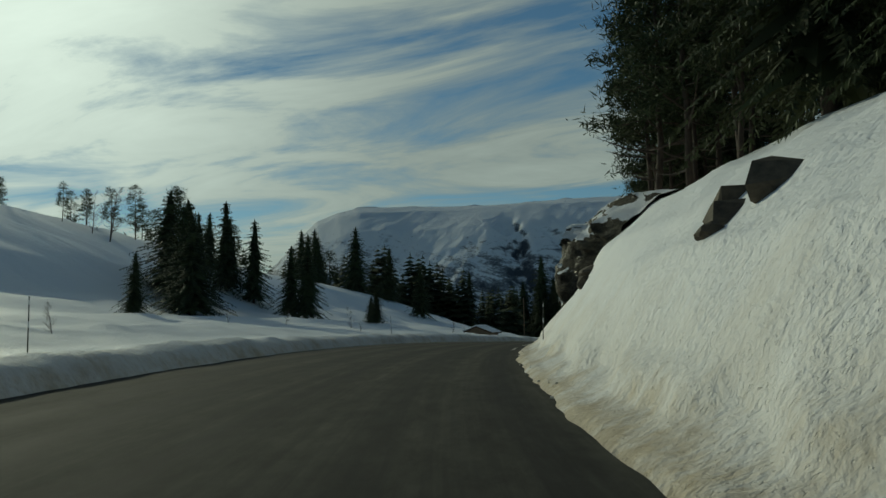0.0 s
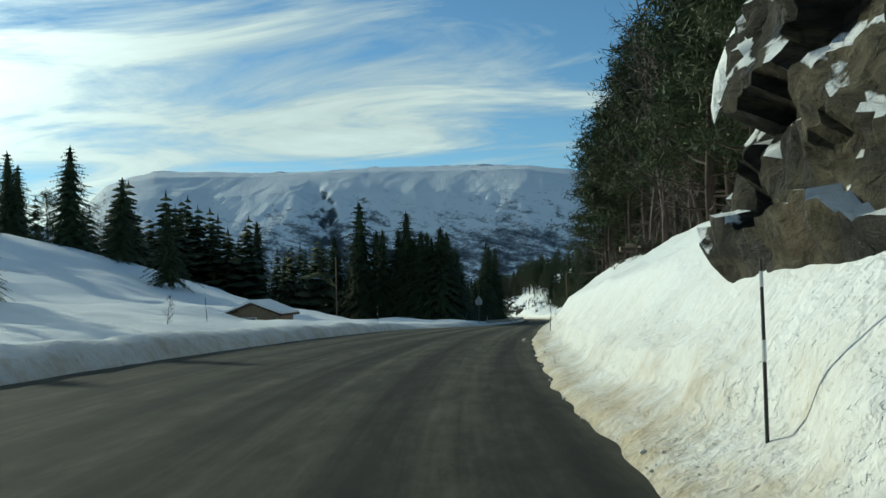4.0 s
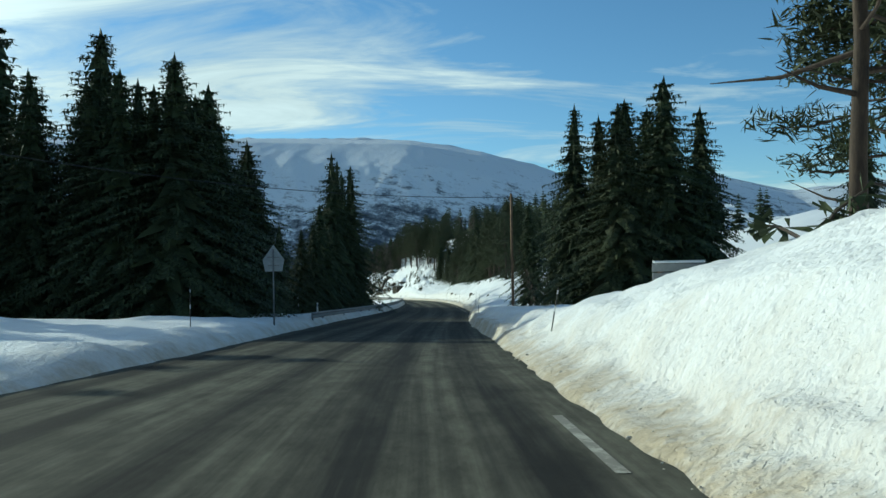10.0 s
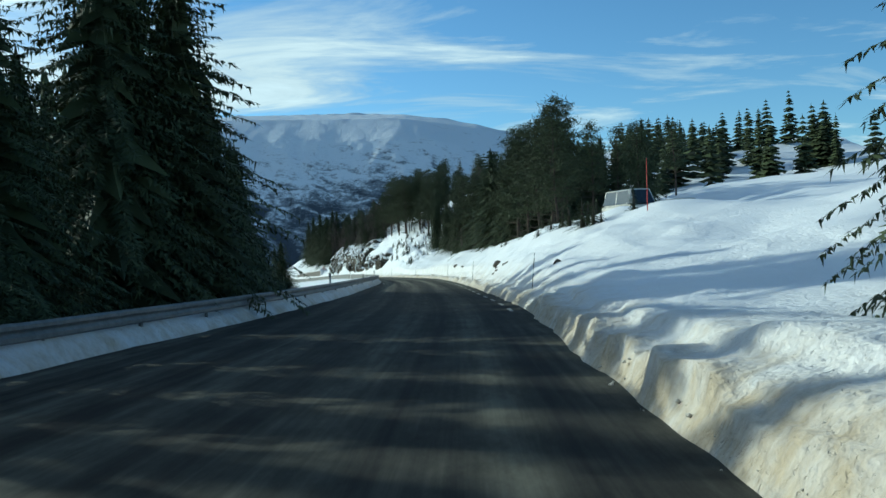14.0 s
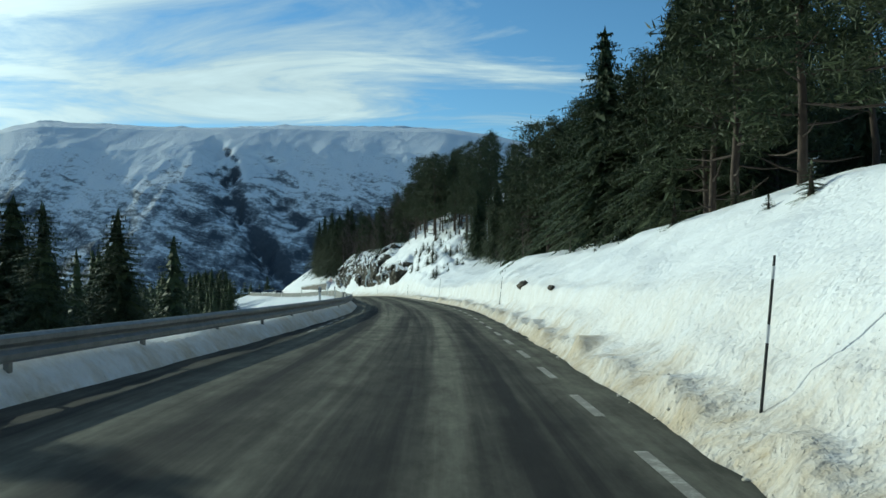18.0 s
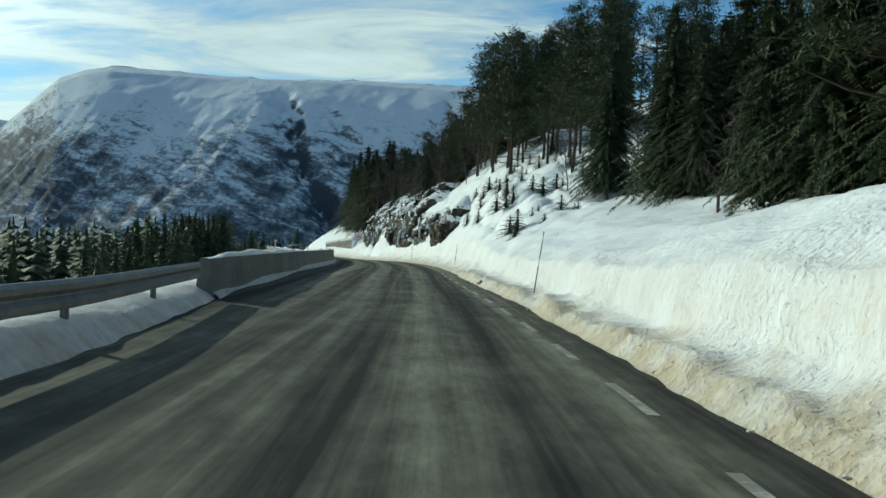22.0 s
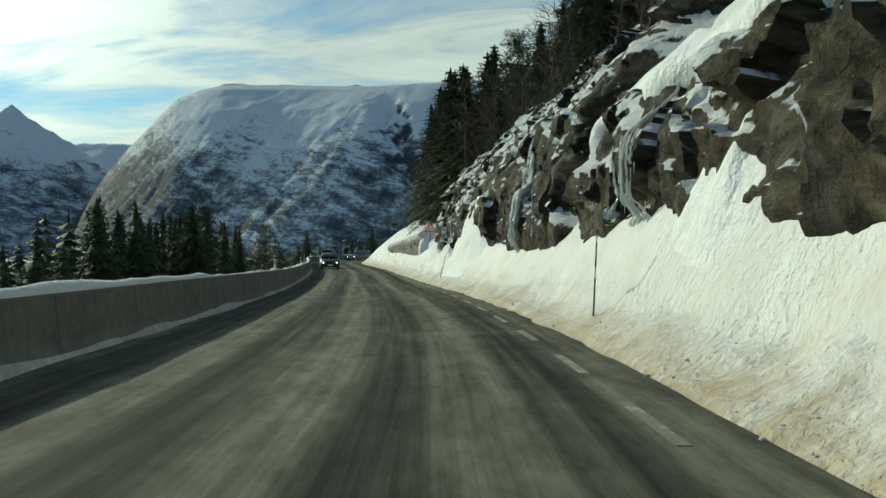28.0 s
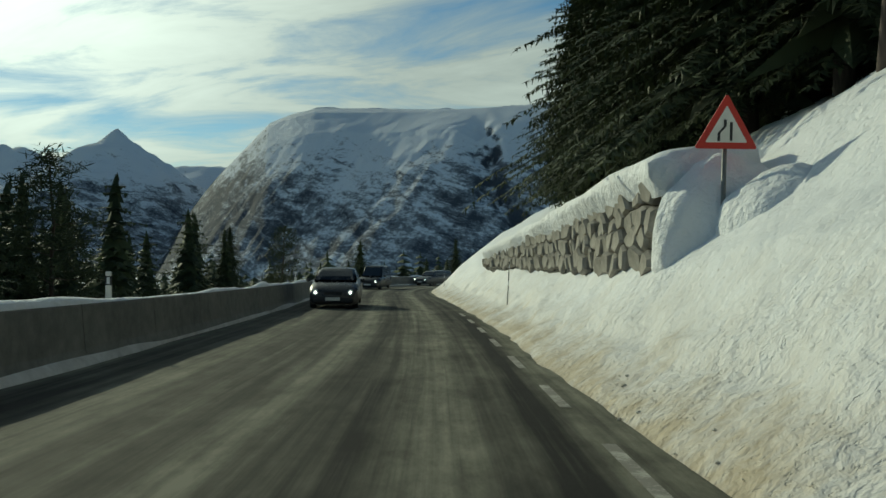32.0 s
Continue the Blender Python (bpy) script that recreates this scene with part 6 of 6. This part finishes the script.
def marker_meshes():
    g = Geo()
    g.box((0, 0, .36), (.035, .10, 1.3), 0, .012)
    b = Geo()
    b.box((-.004, 0, .86), (.032, .106, .16), 0, .008)
    c = Geo()
    c.box((-.022, 0, .86), (.006, .05, .11), 0, .002)
    return g.mesh("post", SIGN_WHITE), b.mesh("band", BLACK), c.mesh("reflector", REFLEX)


MARKER = marker_meshes()


def marker(s, d, h):
    t = thing("marker_post", "white plastic road marker post with a black band", "marker post", at(s, d, h, 90), "marker posts along the barrier")
    for nm, me in zip(("post", "black_band", "reflector"), MARKER):
        part(nm, me, t)


for s in (163.0, 203.5, 243, 286.0, 321.0, 351.9, 375.7, 400, 425):
    marker(s, table(LEFT_EDGE, s)[0] - .62, .25)


# ---- steel guard rail ----
def guard_rail(s0, s1):
    rail = thing("guard_rail", "galvanised steel guard rail on posts above the snow", "guard rail")
    off = lambda s: table(LEFT_EDGE, s)[0] - .28
    prof = ((0, .44), (.045, .47), (.045, .53), (.0, .58), (0, .60), (.045, .65), (.045, .71), (.0, .75), (-.02, .755), (-.012, .60), (-.02, .43))
    k = 0
    for a in np.arange(s0, s1, 4.0):
        ss = np.linspace(a, min(a + 4.03, s1), 5)
        v = [place(s, off(s) + x, z + .004 * (k % 2)) for s in ss for x, z in prof]
        n = len(prof)
        f = [(i * n + j, i * n + (j + 1) % n, (i + 1) * n + (j + 1) % n, (i + 1) * n + j) for i in range(4) for j in range(n)]
        part("beam", mesh_of("beam", v, f, STEEL), rail)
        k += 1
    pm = Geo().box((0, 0, .25), (.07, .10, .9), 0, .01).mesh("post", STEEL)
    for s in np.arange(s0 + 1, s1, 4.0):
        part("post", pm, rail, m=at(s, off(s) - .10, .0))


guard_rail(158.5, 271)


# ---- concrete barrier ----
def barrier(s0, s1):
    b = thing("concrete_barrier", "long dirty grey concrete road barrier with a crust of snow", "barrier")
    prof = ((0.0, -.1), (0.0, .08), (-.05, .22), (-.10, .80), (-.12, .82), (-.30, .82), (-.32, .80), (-.37, .22), (-.42, -.1))
    off = lambda s: table(LEFT_EDGE, s)[0] - .02
    for a in np.arange(s0, s1, 3.0):
        ss = np.linspace(a + .012, a + 2.988, 4)
        n = len(prof)
        v = [place(s, off(s) + x, z) for s in ss for x, z in prof]
        f = [(i * n + j, i * n + (j + 1) % n, (i + 1) * n + (j + 1) % n, (i + 1) * n + j) for i in range(3) for j in range(n)]
        f += [tuple(range(n)), tuple(range(3 * n, 4 * n))[::-1]]
        part("barrier_block", mesh_of("barrier_block", v, f, CONCRETE), b)
    cv, cf = [], []
    cs = np.arange(s0, s1 + .1, .4)
    for s in cs:
        e = max(0.0, .02 + .055 * float(fbm(s / 3.1, 0, 21, 3)))
        cv += [place(s, off(s) - .115, .815), place(s, off(s) - .13, .825 + e), place(s, off(s) - .21, .835 + e * 1.6), place(s, off(s) - .30, .825 + e), place(s, off(s) - .312, .815)]
    for i in range(len(cs) - 1):
        for j in range(4):
            cf.append((5 * i + j, 5 * i + 5 + j, 5 * i + 6 + j, 5 * i + 1 + j))
    part("snow_crust", mesh_of("snow_crust", cv, cf, SNOW_PLAIN, smooth=True), b, "thin crust of white snow on the barrier")
    fv, ff = [], []
    for s in cs:
        w = max(.03, .10 + .10 * float(fbm(s / 4.3, 3, 22, 3))) * (1.0 if s < 330 else .6)
        fv += [place(s, off(s) + w, .0), place(s, off(s) + w * .55, .05 + w * .22), place(s, off(s) - .03, .10 + w * .38)]
    for i in range(len(cs) - 1):
        for j in range(2):
            ff.append((3 * i + j, 3 * i + 3 + j, 3 * i + 4 + j, 3 * i + 1 + j))
    tagged(new("snow_ridge", mesh_of("snow_ridge", fv, ff, DIRTY_SHADED_SNOW, smooth=True)), "low dirty ploughed snow ridge, toned as in shade, along the barrier's foot", "snow", kind="structure")


barrier(271.4, 486)


# ---- signs ----
def flat_prism(outline, x0, x1):
    n = len(outline)
    v = [(x0, y, z) for y, z in outline] + [(x1, y, z) for y, z in outline]
    return v, [tuple(range(n)), tuple(range(n, 2 * n))[::-1]] + [(j, n + j, n + (j + 1) % n, (j + 1) % n) for j in range(n)]


def rounded_triangle(side, z, r=.05):
    c = [(-side / 2, z), (side / 2, z), (0, z + side * .866)]
    cx, cz = 0, z + side * .2887
    out = []
    for y, q in c:
        for o in (-.35, 0, .35):
            a = math.atan2(q - cz, y - cx) + o
            ky, kz = y + (cx - y) * 2 * r / side, q + (cz - q) * 2 * r / side
            out.append((ky + r * math.cos(a), kz + r * math.sin(a)))
    return out


def warning_sign(s, d):
    h = hg(s, d)
    t = thing("warning_sign", "red and white triangular sign warning that the road narrows", "road sign", at(s, d, 1.85, 90, -2))
    part("post", Geo().tube([(.04, 0, -1.2), (.04, 0, 1.5)], .032, 10).mesh("post", STEEL, True), t)
    part("border", Geo().add(*flat_prism(rounded_triangle(.80, 1.11), -.012, .008)).mesh("border", RED), t, "red border")
    part("face", Geo().add(*flat_prism(rounded_triangle(.54, 1.185, .02), -.018, -.010)).mesh("face", SIGN_WHITE), t, "white face")
    g = Geo()
    g.box((-.019, -.06, 1.325), (.006, .035, .24))
    part("straight_edge_symbol", g.mesh("symbol", BLACK), t)
    g = Geo()
    for a, b in (((.02, 1.475), (.02, 1.39)), ((.02, 1.39), (.10, 1.30)), ((.10, 1.30), (.10, 1.195))):
        (y0, z0), (y1, z1) = a, b
        w = .018
        g.add([(-.022, y0 - w, z0), (-.022, y0 + w, z0), (-.022, y1 + w, z1), (-.022, y1 - w, z1)], [(0, 1, 2, 3)])
    part("narrowing_edge_symbol", g.mesh("symbol", BLACK), t)


warning_sign(372.9, 3.85)


def turned_sign(s, d):
    t = thing("road_sign", "grey back of a pointed road sign on a steel post", "road sign", at(s, d, hg(s, d), 90))
    part("post", Geo().tube([(0, 0, -.6), (0, 0, 3.2)], .035, 10).mesh("post", STEEL, True), t)
    o = [(-.36, 2.25), (.36, 2.25), (.46, 2.75), (0, 3.38), (-.46, 2.75)]
    part("panel", Geo().add(*flat_prism(o, .035, .055)).mesh("panel", SIGN_BACK), t)
    part("bracket", Geo().box((.028, 0, 2.5), (.02, .5, .04), 0, .004).mesh("bracket", STEEL), t)
    part("bracket", Geo().box((.028, 0, 2.85), (.02, .5, .04), 0, .004).mesh("bracket", STEEL), t)


turned_sign(148.8, -6.8)


def direction_board(s, d):
    b = hg(s, d)
    t = thing("direction_board", "grey direction board seen from behind on two wooden posts", "board", at(s, d, b, 90))
    top = 2.05 - b
    for y in (-.42, .42):
        part("post", Geo().box((0, y, top / 2 - .4), (.09, .09, top + .5), 0, .01).mesh("post", POLE_WOOD), t)
    for k in range(2):
        part("plank", Geo().box((-.065, 0, top - .12 - .20 * k), (.035, 1.25, .18), 0, .012).mesh("plank", SIGN_BACK), t)
    part("snow_crust", Geo().box((-.05, 0, top + .01), (.14, 1.2, .06), 0, .025).mesh("snow_crust", SNOW_PLAIN), t, "white snow on top")


direction_board(132.6, 5.8)


# ---- power line ----
def mast(s, d, h, label):
    b = hg(s, d)
    t = thing("utility_pole", label, "utility pole", at(s, d, b))
    part("pole", Geo().tube([(0, 0, -.8), (0, 0, h * .5), (0, 0, h)], [.08, .072, .065], 14).mesh("pole", POLE_WOOD, True), t)
    part("insulator", Geo().tube([(-.13, 0, h - .22), (-.2, 0, h - .2), (-.2, 0, h - .08)], [.02, .02, .035], 8).mesh("insulator", BLACK), t)
    part("cap", Geo().tube([(0, 0, h), (0, 0, h + .05)], [.072, .04], 14).mesh("cap", STEEL), t)
    return place(s, d, b + h - .15)


m1 = mast(158.4, 3.9, 6.1, "tall brown wooden utility pole in the snow")
m2 = mast(141.0, -22.8, 7.0, "wooden utility pole beside the dark spruces")


def cable(a, b, sag, name):
    pts = [Vector(a).lerp(Vector(b), q / 24) + Vector((0, 0, -4 * sag * (q / 24) * (1 - q / 24))) for q in range(25)]
    tagged(new(name, Geo().tube(pts, .016, 6).mesh(name, BLACK, True)), "black overhead cable sagging across the road", "cable")


cable(m1, m2, .9, "overhead_cable")
cable(m1, place(205, 24, 9.5), .8, "overhead_cable")


# ---- buildings ----
def gabled(t, w, l, eave, ridge, wall_mat, roof_mat, snow=True, over=.35):
    """Walls, roof planes with thickness and snow; ridge runs along local x."""
    x, y = l / 2, w / 2
    o = [(-y, -1.0), (y, -1.0), (y, eave), (0, ridge), (-y, eave)]
    part("wall", Geo().add(*flat_prism(o, -x, x)).mesh("wall", wall_mat), t)
    for zz in np.arange(0.0, ridge - .1, .16):
        half = y if zz < eave else y * (ridge - zz) / (ridge - eave)
        for xx in (-x - .012, x + .012):
            part("gable_board", Geo().box((xx, 0, zz), (.03, 2 * half, .145), 0, .01).mesh("gable_board", wall_mat), t)
    for sgn in (-1, 1):
        e = (sgn * (y + over), eave - (ridge - eave) / y * over)
        r = (0, ridge)
        v = []
        for xx in (-x - over, x + over):
            v += [(xx, e[0], e[1]), (xx, r[0], r[1]), (xx, r[0], r[1] + .12), (xx, e[0], e[1] + .12)]
        part("roof", Geo().add(v, [(0, 1, 2, 3), (7, 6, 5, 4), (0, 4, 5, 1), (1, 5, 6, 2), (2, 6, 7, 3), (3, 7, 4, 0)]).mesh("roof", roof_mat), t, "dark roof plane")
        if snow:
            v = []
            for xx in (-x - over * .9, x + over * .9):
                v += [(xx, e[0] * .97, e[1] + .125), (xx, 0, r[1] + .125), (xx, 0, r[1] + .30), (xx, e[0] * .95, e[1] + .27)]
            part("roof_snow", Geo().add(v, [(0, 1, 2, 3), (7, 6, 5, 4), (0, 4, 5, 1), (1, 5, 6, 2), (2, 6, 7, 3), (3, 7, 4, 0)]).mesh("roof_snow", SNOW_PLAIN), t, "thick white snow on the roof")


def window(t, x, y, z, w, h, face):
    """A small window on a wall that faces +-x (face 'x') or +-y."""
    m = Matrix.Translation((x, y, z)) @ (Matrix() if face == "x" else Matrix.Rotation(radians(90), 4, "Z"))
    win = part("window", Geo().box((0, 0, 0), (.05, w, h), 0, .01).mesh("window", GLASS), t, m=m)
    for a, b in (((0, -w / 2, 0), (.09, .07, h + .1)), ((0, w / 2, 0), (.09, .07, h + .1)), ((0, 0, h / 2), (.09, w + .1, .07)), ((0, 0, -h / 2), (.12, w + .16, .06)), ((0, 0, 0), (.07, .035, h))):
        part("frame", Geo().box(a, b, 0, .008).mesh("frame", SIGN_WHITE), win)


hut = thing("roadside_hut", "small tan wooden hut half buried in snow", "hut", at(97.5, -16.4, .45, 90))
gabled(hut, 3.4, 3.0, .82, 1.45, HUT_WOOD, CABIN_WOOD)
window(hut, -1.53, .2, .35, .9, .5, "x")
cabin = thing("cabin", "dark wooden mountain cabin with snow on its roof above the road", "cabin", at(311.0, 15.2, 8.3, 62))
gabled(cabin, 4.2, 5.6, 1.9, 3.0, CABIN_WOOD, CABIN_WOOD)
window(cabin, -2.84, .3, 1.1, 1.0, .8, "x")
window(cabin, -.6, -2.13, 1.1, 1.0, .8, "y")
window(cabin, 1.2, -2.13, 1.1, 1.0, .8, "y")
part("chimney", Geo().box((.6, .2, 3.2), (.45, .45, 1.1), 0, .03).mesh("chimney", STONE), cabin, "grey masonry chimney")
part("terrace", Geo().box((-3.6, 0, .15), (1.6, 3.6, .12), 0, .01).mesh("terrace", CABIN_WOOD), cabin)
far_cabin = thing("cabin", "dark cabin with a snowy roof among the pines", "cabin", at(277, 14.5, 3.4, 12))
gabled(far_cabin, 3.8, 5.6, 1.5, 2.4, CABIN_WOOD, CABIN_WOOD)
window(far_cabin, -.9, -1.93, .8, .9, .7, "y")


# ---- cars ----
def loft(sections, mat, name):
    """Body from cross-sections: (x, half width at sill, half width at top, z low, z mid, z top)."""
    g = Geo()
    rings = []
    for x, w0, w1, z0, z1, z2 in sections:
        half = [(w0 * .93, z0), (w0, z0 + .12), (w0, z1), (w0 * .35 + w1 * .65, z2 - .05), (w1 * .80, z2)]
        ring = [(x, y, z) for y, z in half] + [(x, -y, z) for y, z in half[::-1]]
        rings.append(ring)
    n = len(rings[0])
    v = [p for r in rings for p in r]
    f = [(i * n + j, i * n + (j + 1) % n, (i + 1) * n + (j + 1) % n, (i + 1) * n + j) for i in range(len(rings) - 1) for j in range(n)]
    f += [tuple(range(n))[::-1], tuple(range((len(rings) - 1) * n, len(rings) * n))]
    return g.add(v, f).mesh(name, mat, True)


def wheel_meshes():
    ty = Geo().tube([(0, -.10, 0), (0, -.085, 0), (0, .085, 0), (0, .10, 0)], [.25, .315, .315, .25], 20)
    ri = Geo().tube([(0, -.103, 0), (0, -.06, 0), (0, .06, 0), (0, .103, 0)], [.20, .19, .19, .20], 14)
    return ty.mesh("tyre", RUBBER, True), ri.mesh("rim", STEEL)


TYRE, RIM = wheel_meshes()


def car(name, label, m, paint, tall=1.42, lit=False, van=False, box=False):
    t = thing(name, label, "van" if van else "car", m, "")
    L, W = (2.25, .88) if not van else (2.35, .92)
    hood = .92 if not van else 1.05
    body = [(L, .70, .60, .32, .50, .62), (L - .08, .80, .66, .22, .60, .74), (L - .9, W, .74, .20, .72, hood), (.9, W, .76, .20, .78, hood + .06), (-1.6, W, .78, .20, .80, hood + .08),
            (-L + .1, .84, .72, .24, .80, hood + .06), (-L, .76, .66, .34, .74, hood - .05)]
    if van:
        body = body[:3] + [(L - 1.2, W, .80, .20, .90, hood + .05), (-1.6, W, .82, .20, .95, hood + .05), (-L, W * .97, .80, .26, .95, hood + .05)]
    part("body", loft(body, paint, "body"), t)
    a, b, c, e = ((1.05, .35, -.95, -1.75) if not box else (1.05, .45, -1.9, -2.15)) if not van else (1.35, .75, -2.2, -2.32)
    cab = [(a, .74, .70, hood - .02, hood, hood + .03), (b, .76, .60, hood - .02, hood + .12, tall), (c, .76, .60, hood - .02, hood + .12, tall), (e, .72, .66, hood - .02, hood, hood + .06 if not (box or van) else tall - .25)]
    part("cabin_shell", loft(cab, paint, "cabin_shell"), t)

    def pane(nm, pts):
        part(nm, mesh_of(nm, pts, [tuple(range(len(pts)))], GLASS), t)
    z0, z1 = hood + .07, tall - .07
    fx = lambda z: a + (b - a) * (z - hood) / (tall - hood) + .025
    pane("windscreen", [(fx(z0), -.66, z0), (fx(z0), .66, z0), (fx(z1), .56, z1), (fx(z1), -.56, z1)])
    for sg in (-1, 1):
        y0, y1 = sg * .775, sg * .665
        pane("side_window", [(a - .25, y0, z0 + .02), (b - .1, y1, z1 - .02), ((b + c) / 2 + .05, y1, z1 - .02), ((b + c) / 2 + .05, y0, z0 + .02)])
        pane("side_window", [((b + c) / 2 - .05, y0, z0 + .02), ((b + c) / 2 - .05, y1, z1 - .02), (c + .1, y1, z1 - .02), (c - .25, y0, z0 + .02)])
        part("mirror", Geo().box((a - .2, sg * .97, hood + .08), (.12, .16, .12), 0, .03).mesh("mirror", paint), t)
        hl = part("headlight", Geo().tube([(L - .13, sg * .60, .64), (L + .005, sg * .60, .64)], [.115, .10], 14).mesh("headlight", DULL_LAMP, True), t, "round clear headlight")
        if lit:
            part("lamp", Geo().tube([(L + .004, sg * .60, .64), (L + .012, sg * .60, .64)], .055, 12).mesh("lamp", LAMP), hl, "lit lamp")
    part("grille", Geo().box((L - .01, 0, .62), (.06, .62, .12), 0, .02).mesh("grille", BLACK), t)
    part("bumper", Geo().box((L - .02, 0, .36), (.14, 1.42, .18), 0, .05).mesh("bumper", paint if van else BLACK), t)
    part("number_plate", Geo().box((L + .055, 0, .42), (.012, .50, .11), 0, .003).mesh("number_plate", SIGN_WHITE), t, "plain white number plate")
    for x in (1.38, -1.35):
        for sg in (-1, 1):
            w = part("wheel", TYRE, t, m=Matrix.Translation((x, sg * .74, .315)))
            part("rim", RIM, w)
    return t


car("saloon_car", "dark grey saloon car with lit round headlights on the road", at(393.2, -2.9, .02, -90), CAR_BLACK, 1.40, True)
car("off_road_car", "black boxy off-road car with lit headlights on the road", at(424.5, -2.9, .02, -95), CAR_BLACK, 1.70, True, box=True)
car("estate_car", "grey estate car with lit headlights in the bend", at(443.0, -3.0, .02, -102), CAR_GREY, 1.42, True, box=True)
car("parked_van", "white salt-stained van parked above the snow bank", at(209.8, 11.5, 3.3, -78), CAR_WHITE, 2.0, van=True)
car("parked_car", "white car parked beside the van above the snow bank", at(208.8, 14.0, 3.1, -80), CAR_WHITE, 1.5, box=True)


# ---- small things on the banks ----
def fallen_branches():
    r = random.Random(77)
    for s, d in ((84.5, 6.6), (86.5, 7.0), (88.5, 7.2), (118, 6.2), (125.5, 5.6)):
        t = thing("fallen_branches", "broken spruce branches lying on the snow bank", "branches", at(s, d, hg(s, d) + .05, r.uniform(0, 360)), "broken branches on the bank")
        for k in range(4):
            a = r.uniform(0, 6.28)
            ln = r.uniform(.7, 1.6)
            e = Vector((math.cos(a) * ln, math.sin(a) * ln, r.uniform(.1, .7)))
            g = Geo().tube([(0, 0, -.2), e * .5, e], [.04, .03, .012], 5)
            br = part("branch", g.mesh("branch", BARK), t)
            tw = Geo()
            for _ in range(26):
                p = e * r.uniform(.3, 1)
                q = p + Vector((r.gauss(0, .2), r.gauss(0, .2), r.gauss(-.02, .14)))
                sd = Vector((r.gauss(0, .05), r.gauss(0, .05), r.gauss(0, .05)))
                tw.add([p, q + sd, q * 1.02, q - sd], [(0, 1, 2, 3)])
            part("needles", tw.mesh("needles", SPRUCE), br)


fallen_branches()


def log(s, d, h, ln, turn, tilt):
    t = thing("cut_log", "sawn pine log lying at the top of the bank", "log", at(s, d, h, turn, tilt), "cut logs on the bank")
    part("trunk", Geo().tube([(-ln / 2, 0, 0), (0, .02, 0), (ln / 2, 0, 0)], [.13, .12, .10], 12).mesh("trunk", PINE_BARK, True), t)
    for x, rr in ((-ln / 2 - .004, .12), (ln / 2 + .004, .09)):
        part("sawn_end", Geo().tube([(x - .003, 0, 0), (x + .003, 0, 0)], rr, 12).mesh("sawn_end", HUT_WOOD), t, "pale sawn wood")


for row in ((85.0, 7.3, hg(85, 7.3) + .14, 3.4, 10, 4), (86.2, 7.8, hg(86.2, 7.8) + .28, 3.0, 35, -6), (87.4, 7.4, hg(87.4, 7.4) + .2, 2.6, -20, 8)):
    log(*row)


def chunk_mesh(seed):
    r = random.Random(seed)
    bm = bmesh.new()
    bmesh.ops.create_icosphere(bm, subdivisions=2, radius=1)
    for v in bm.verts:
        v.co *= r.uniform(.72, 1.12)
        v.co.z *= .7
    bm.verts.index_update()
    me = mesh_of("chunk", [v.co for v in bm.verts], [[v.index for v in f.verts] for f in bm.faces], SNOW_PLAIN)
    bm.free()
    return me


CLOD = speckle((.45, .40, .31), (.78, .75, .68), 9, .7, .4)("dirty_snow_clods")
CHUNKS = [chunk_mesh(300 + k) for k in range(5)]


def snow_lumps(n, name, label, s0, s1, o0, o1, a, b, seed, side=1):
    """Loose clods thrown up by the plough: one object."""
    r = random.Random(seed)
    g = Geo()
    for _ in range(n):
        s = r.uniform(s0, s1)
        o = o0 + (o1 - o0) * r.random() ** 1.4
        d = table(RIGHT_EDGE, s)[0] + o if side > 0 else table(LEFT_EDGE, s)[0] - o
        k = a + (b - a) * r.random() ** 3
        me = r.choice(CHUNKS)
        m = at(s, d, hg_bank(s, d) + k * .1, r.uniform(0, 360)) @ Matrix.Scale(k, 4)
        g.add([m @ v.co for v in me.vertices], [tuple(p.vertices) for p in me.polygons])
    tagged(new(name, g.mesh(name, CLOD)), label, "snow clods", kind="stuff")


snow_lumps(1100, "snow_clods", "loose dirty snow clods along the ploughed edge", -5, 372, .0, .4, .008, .032, 5)
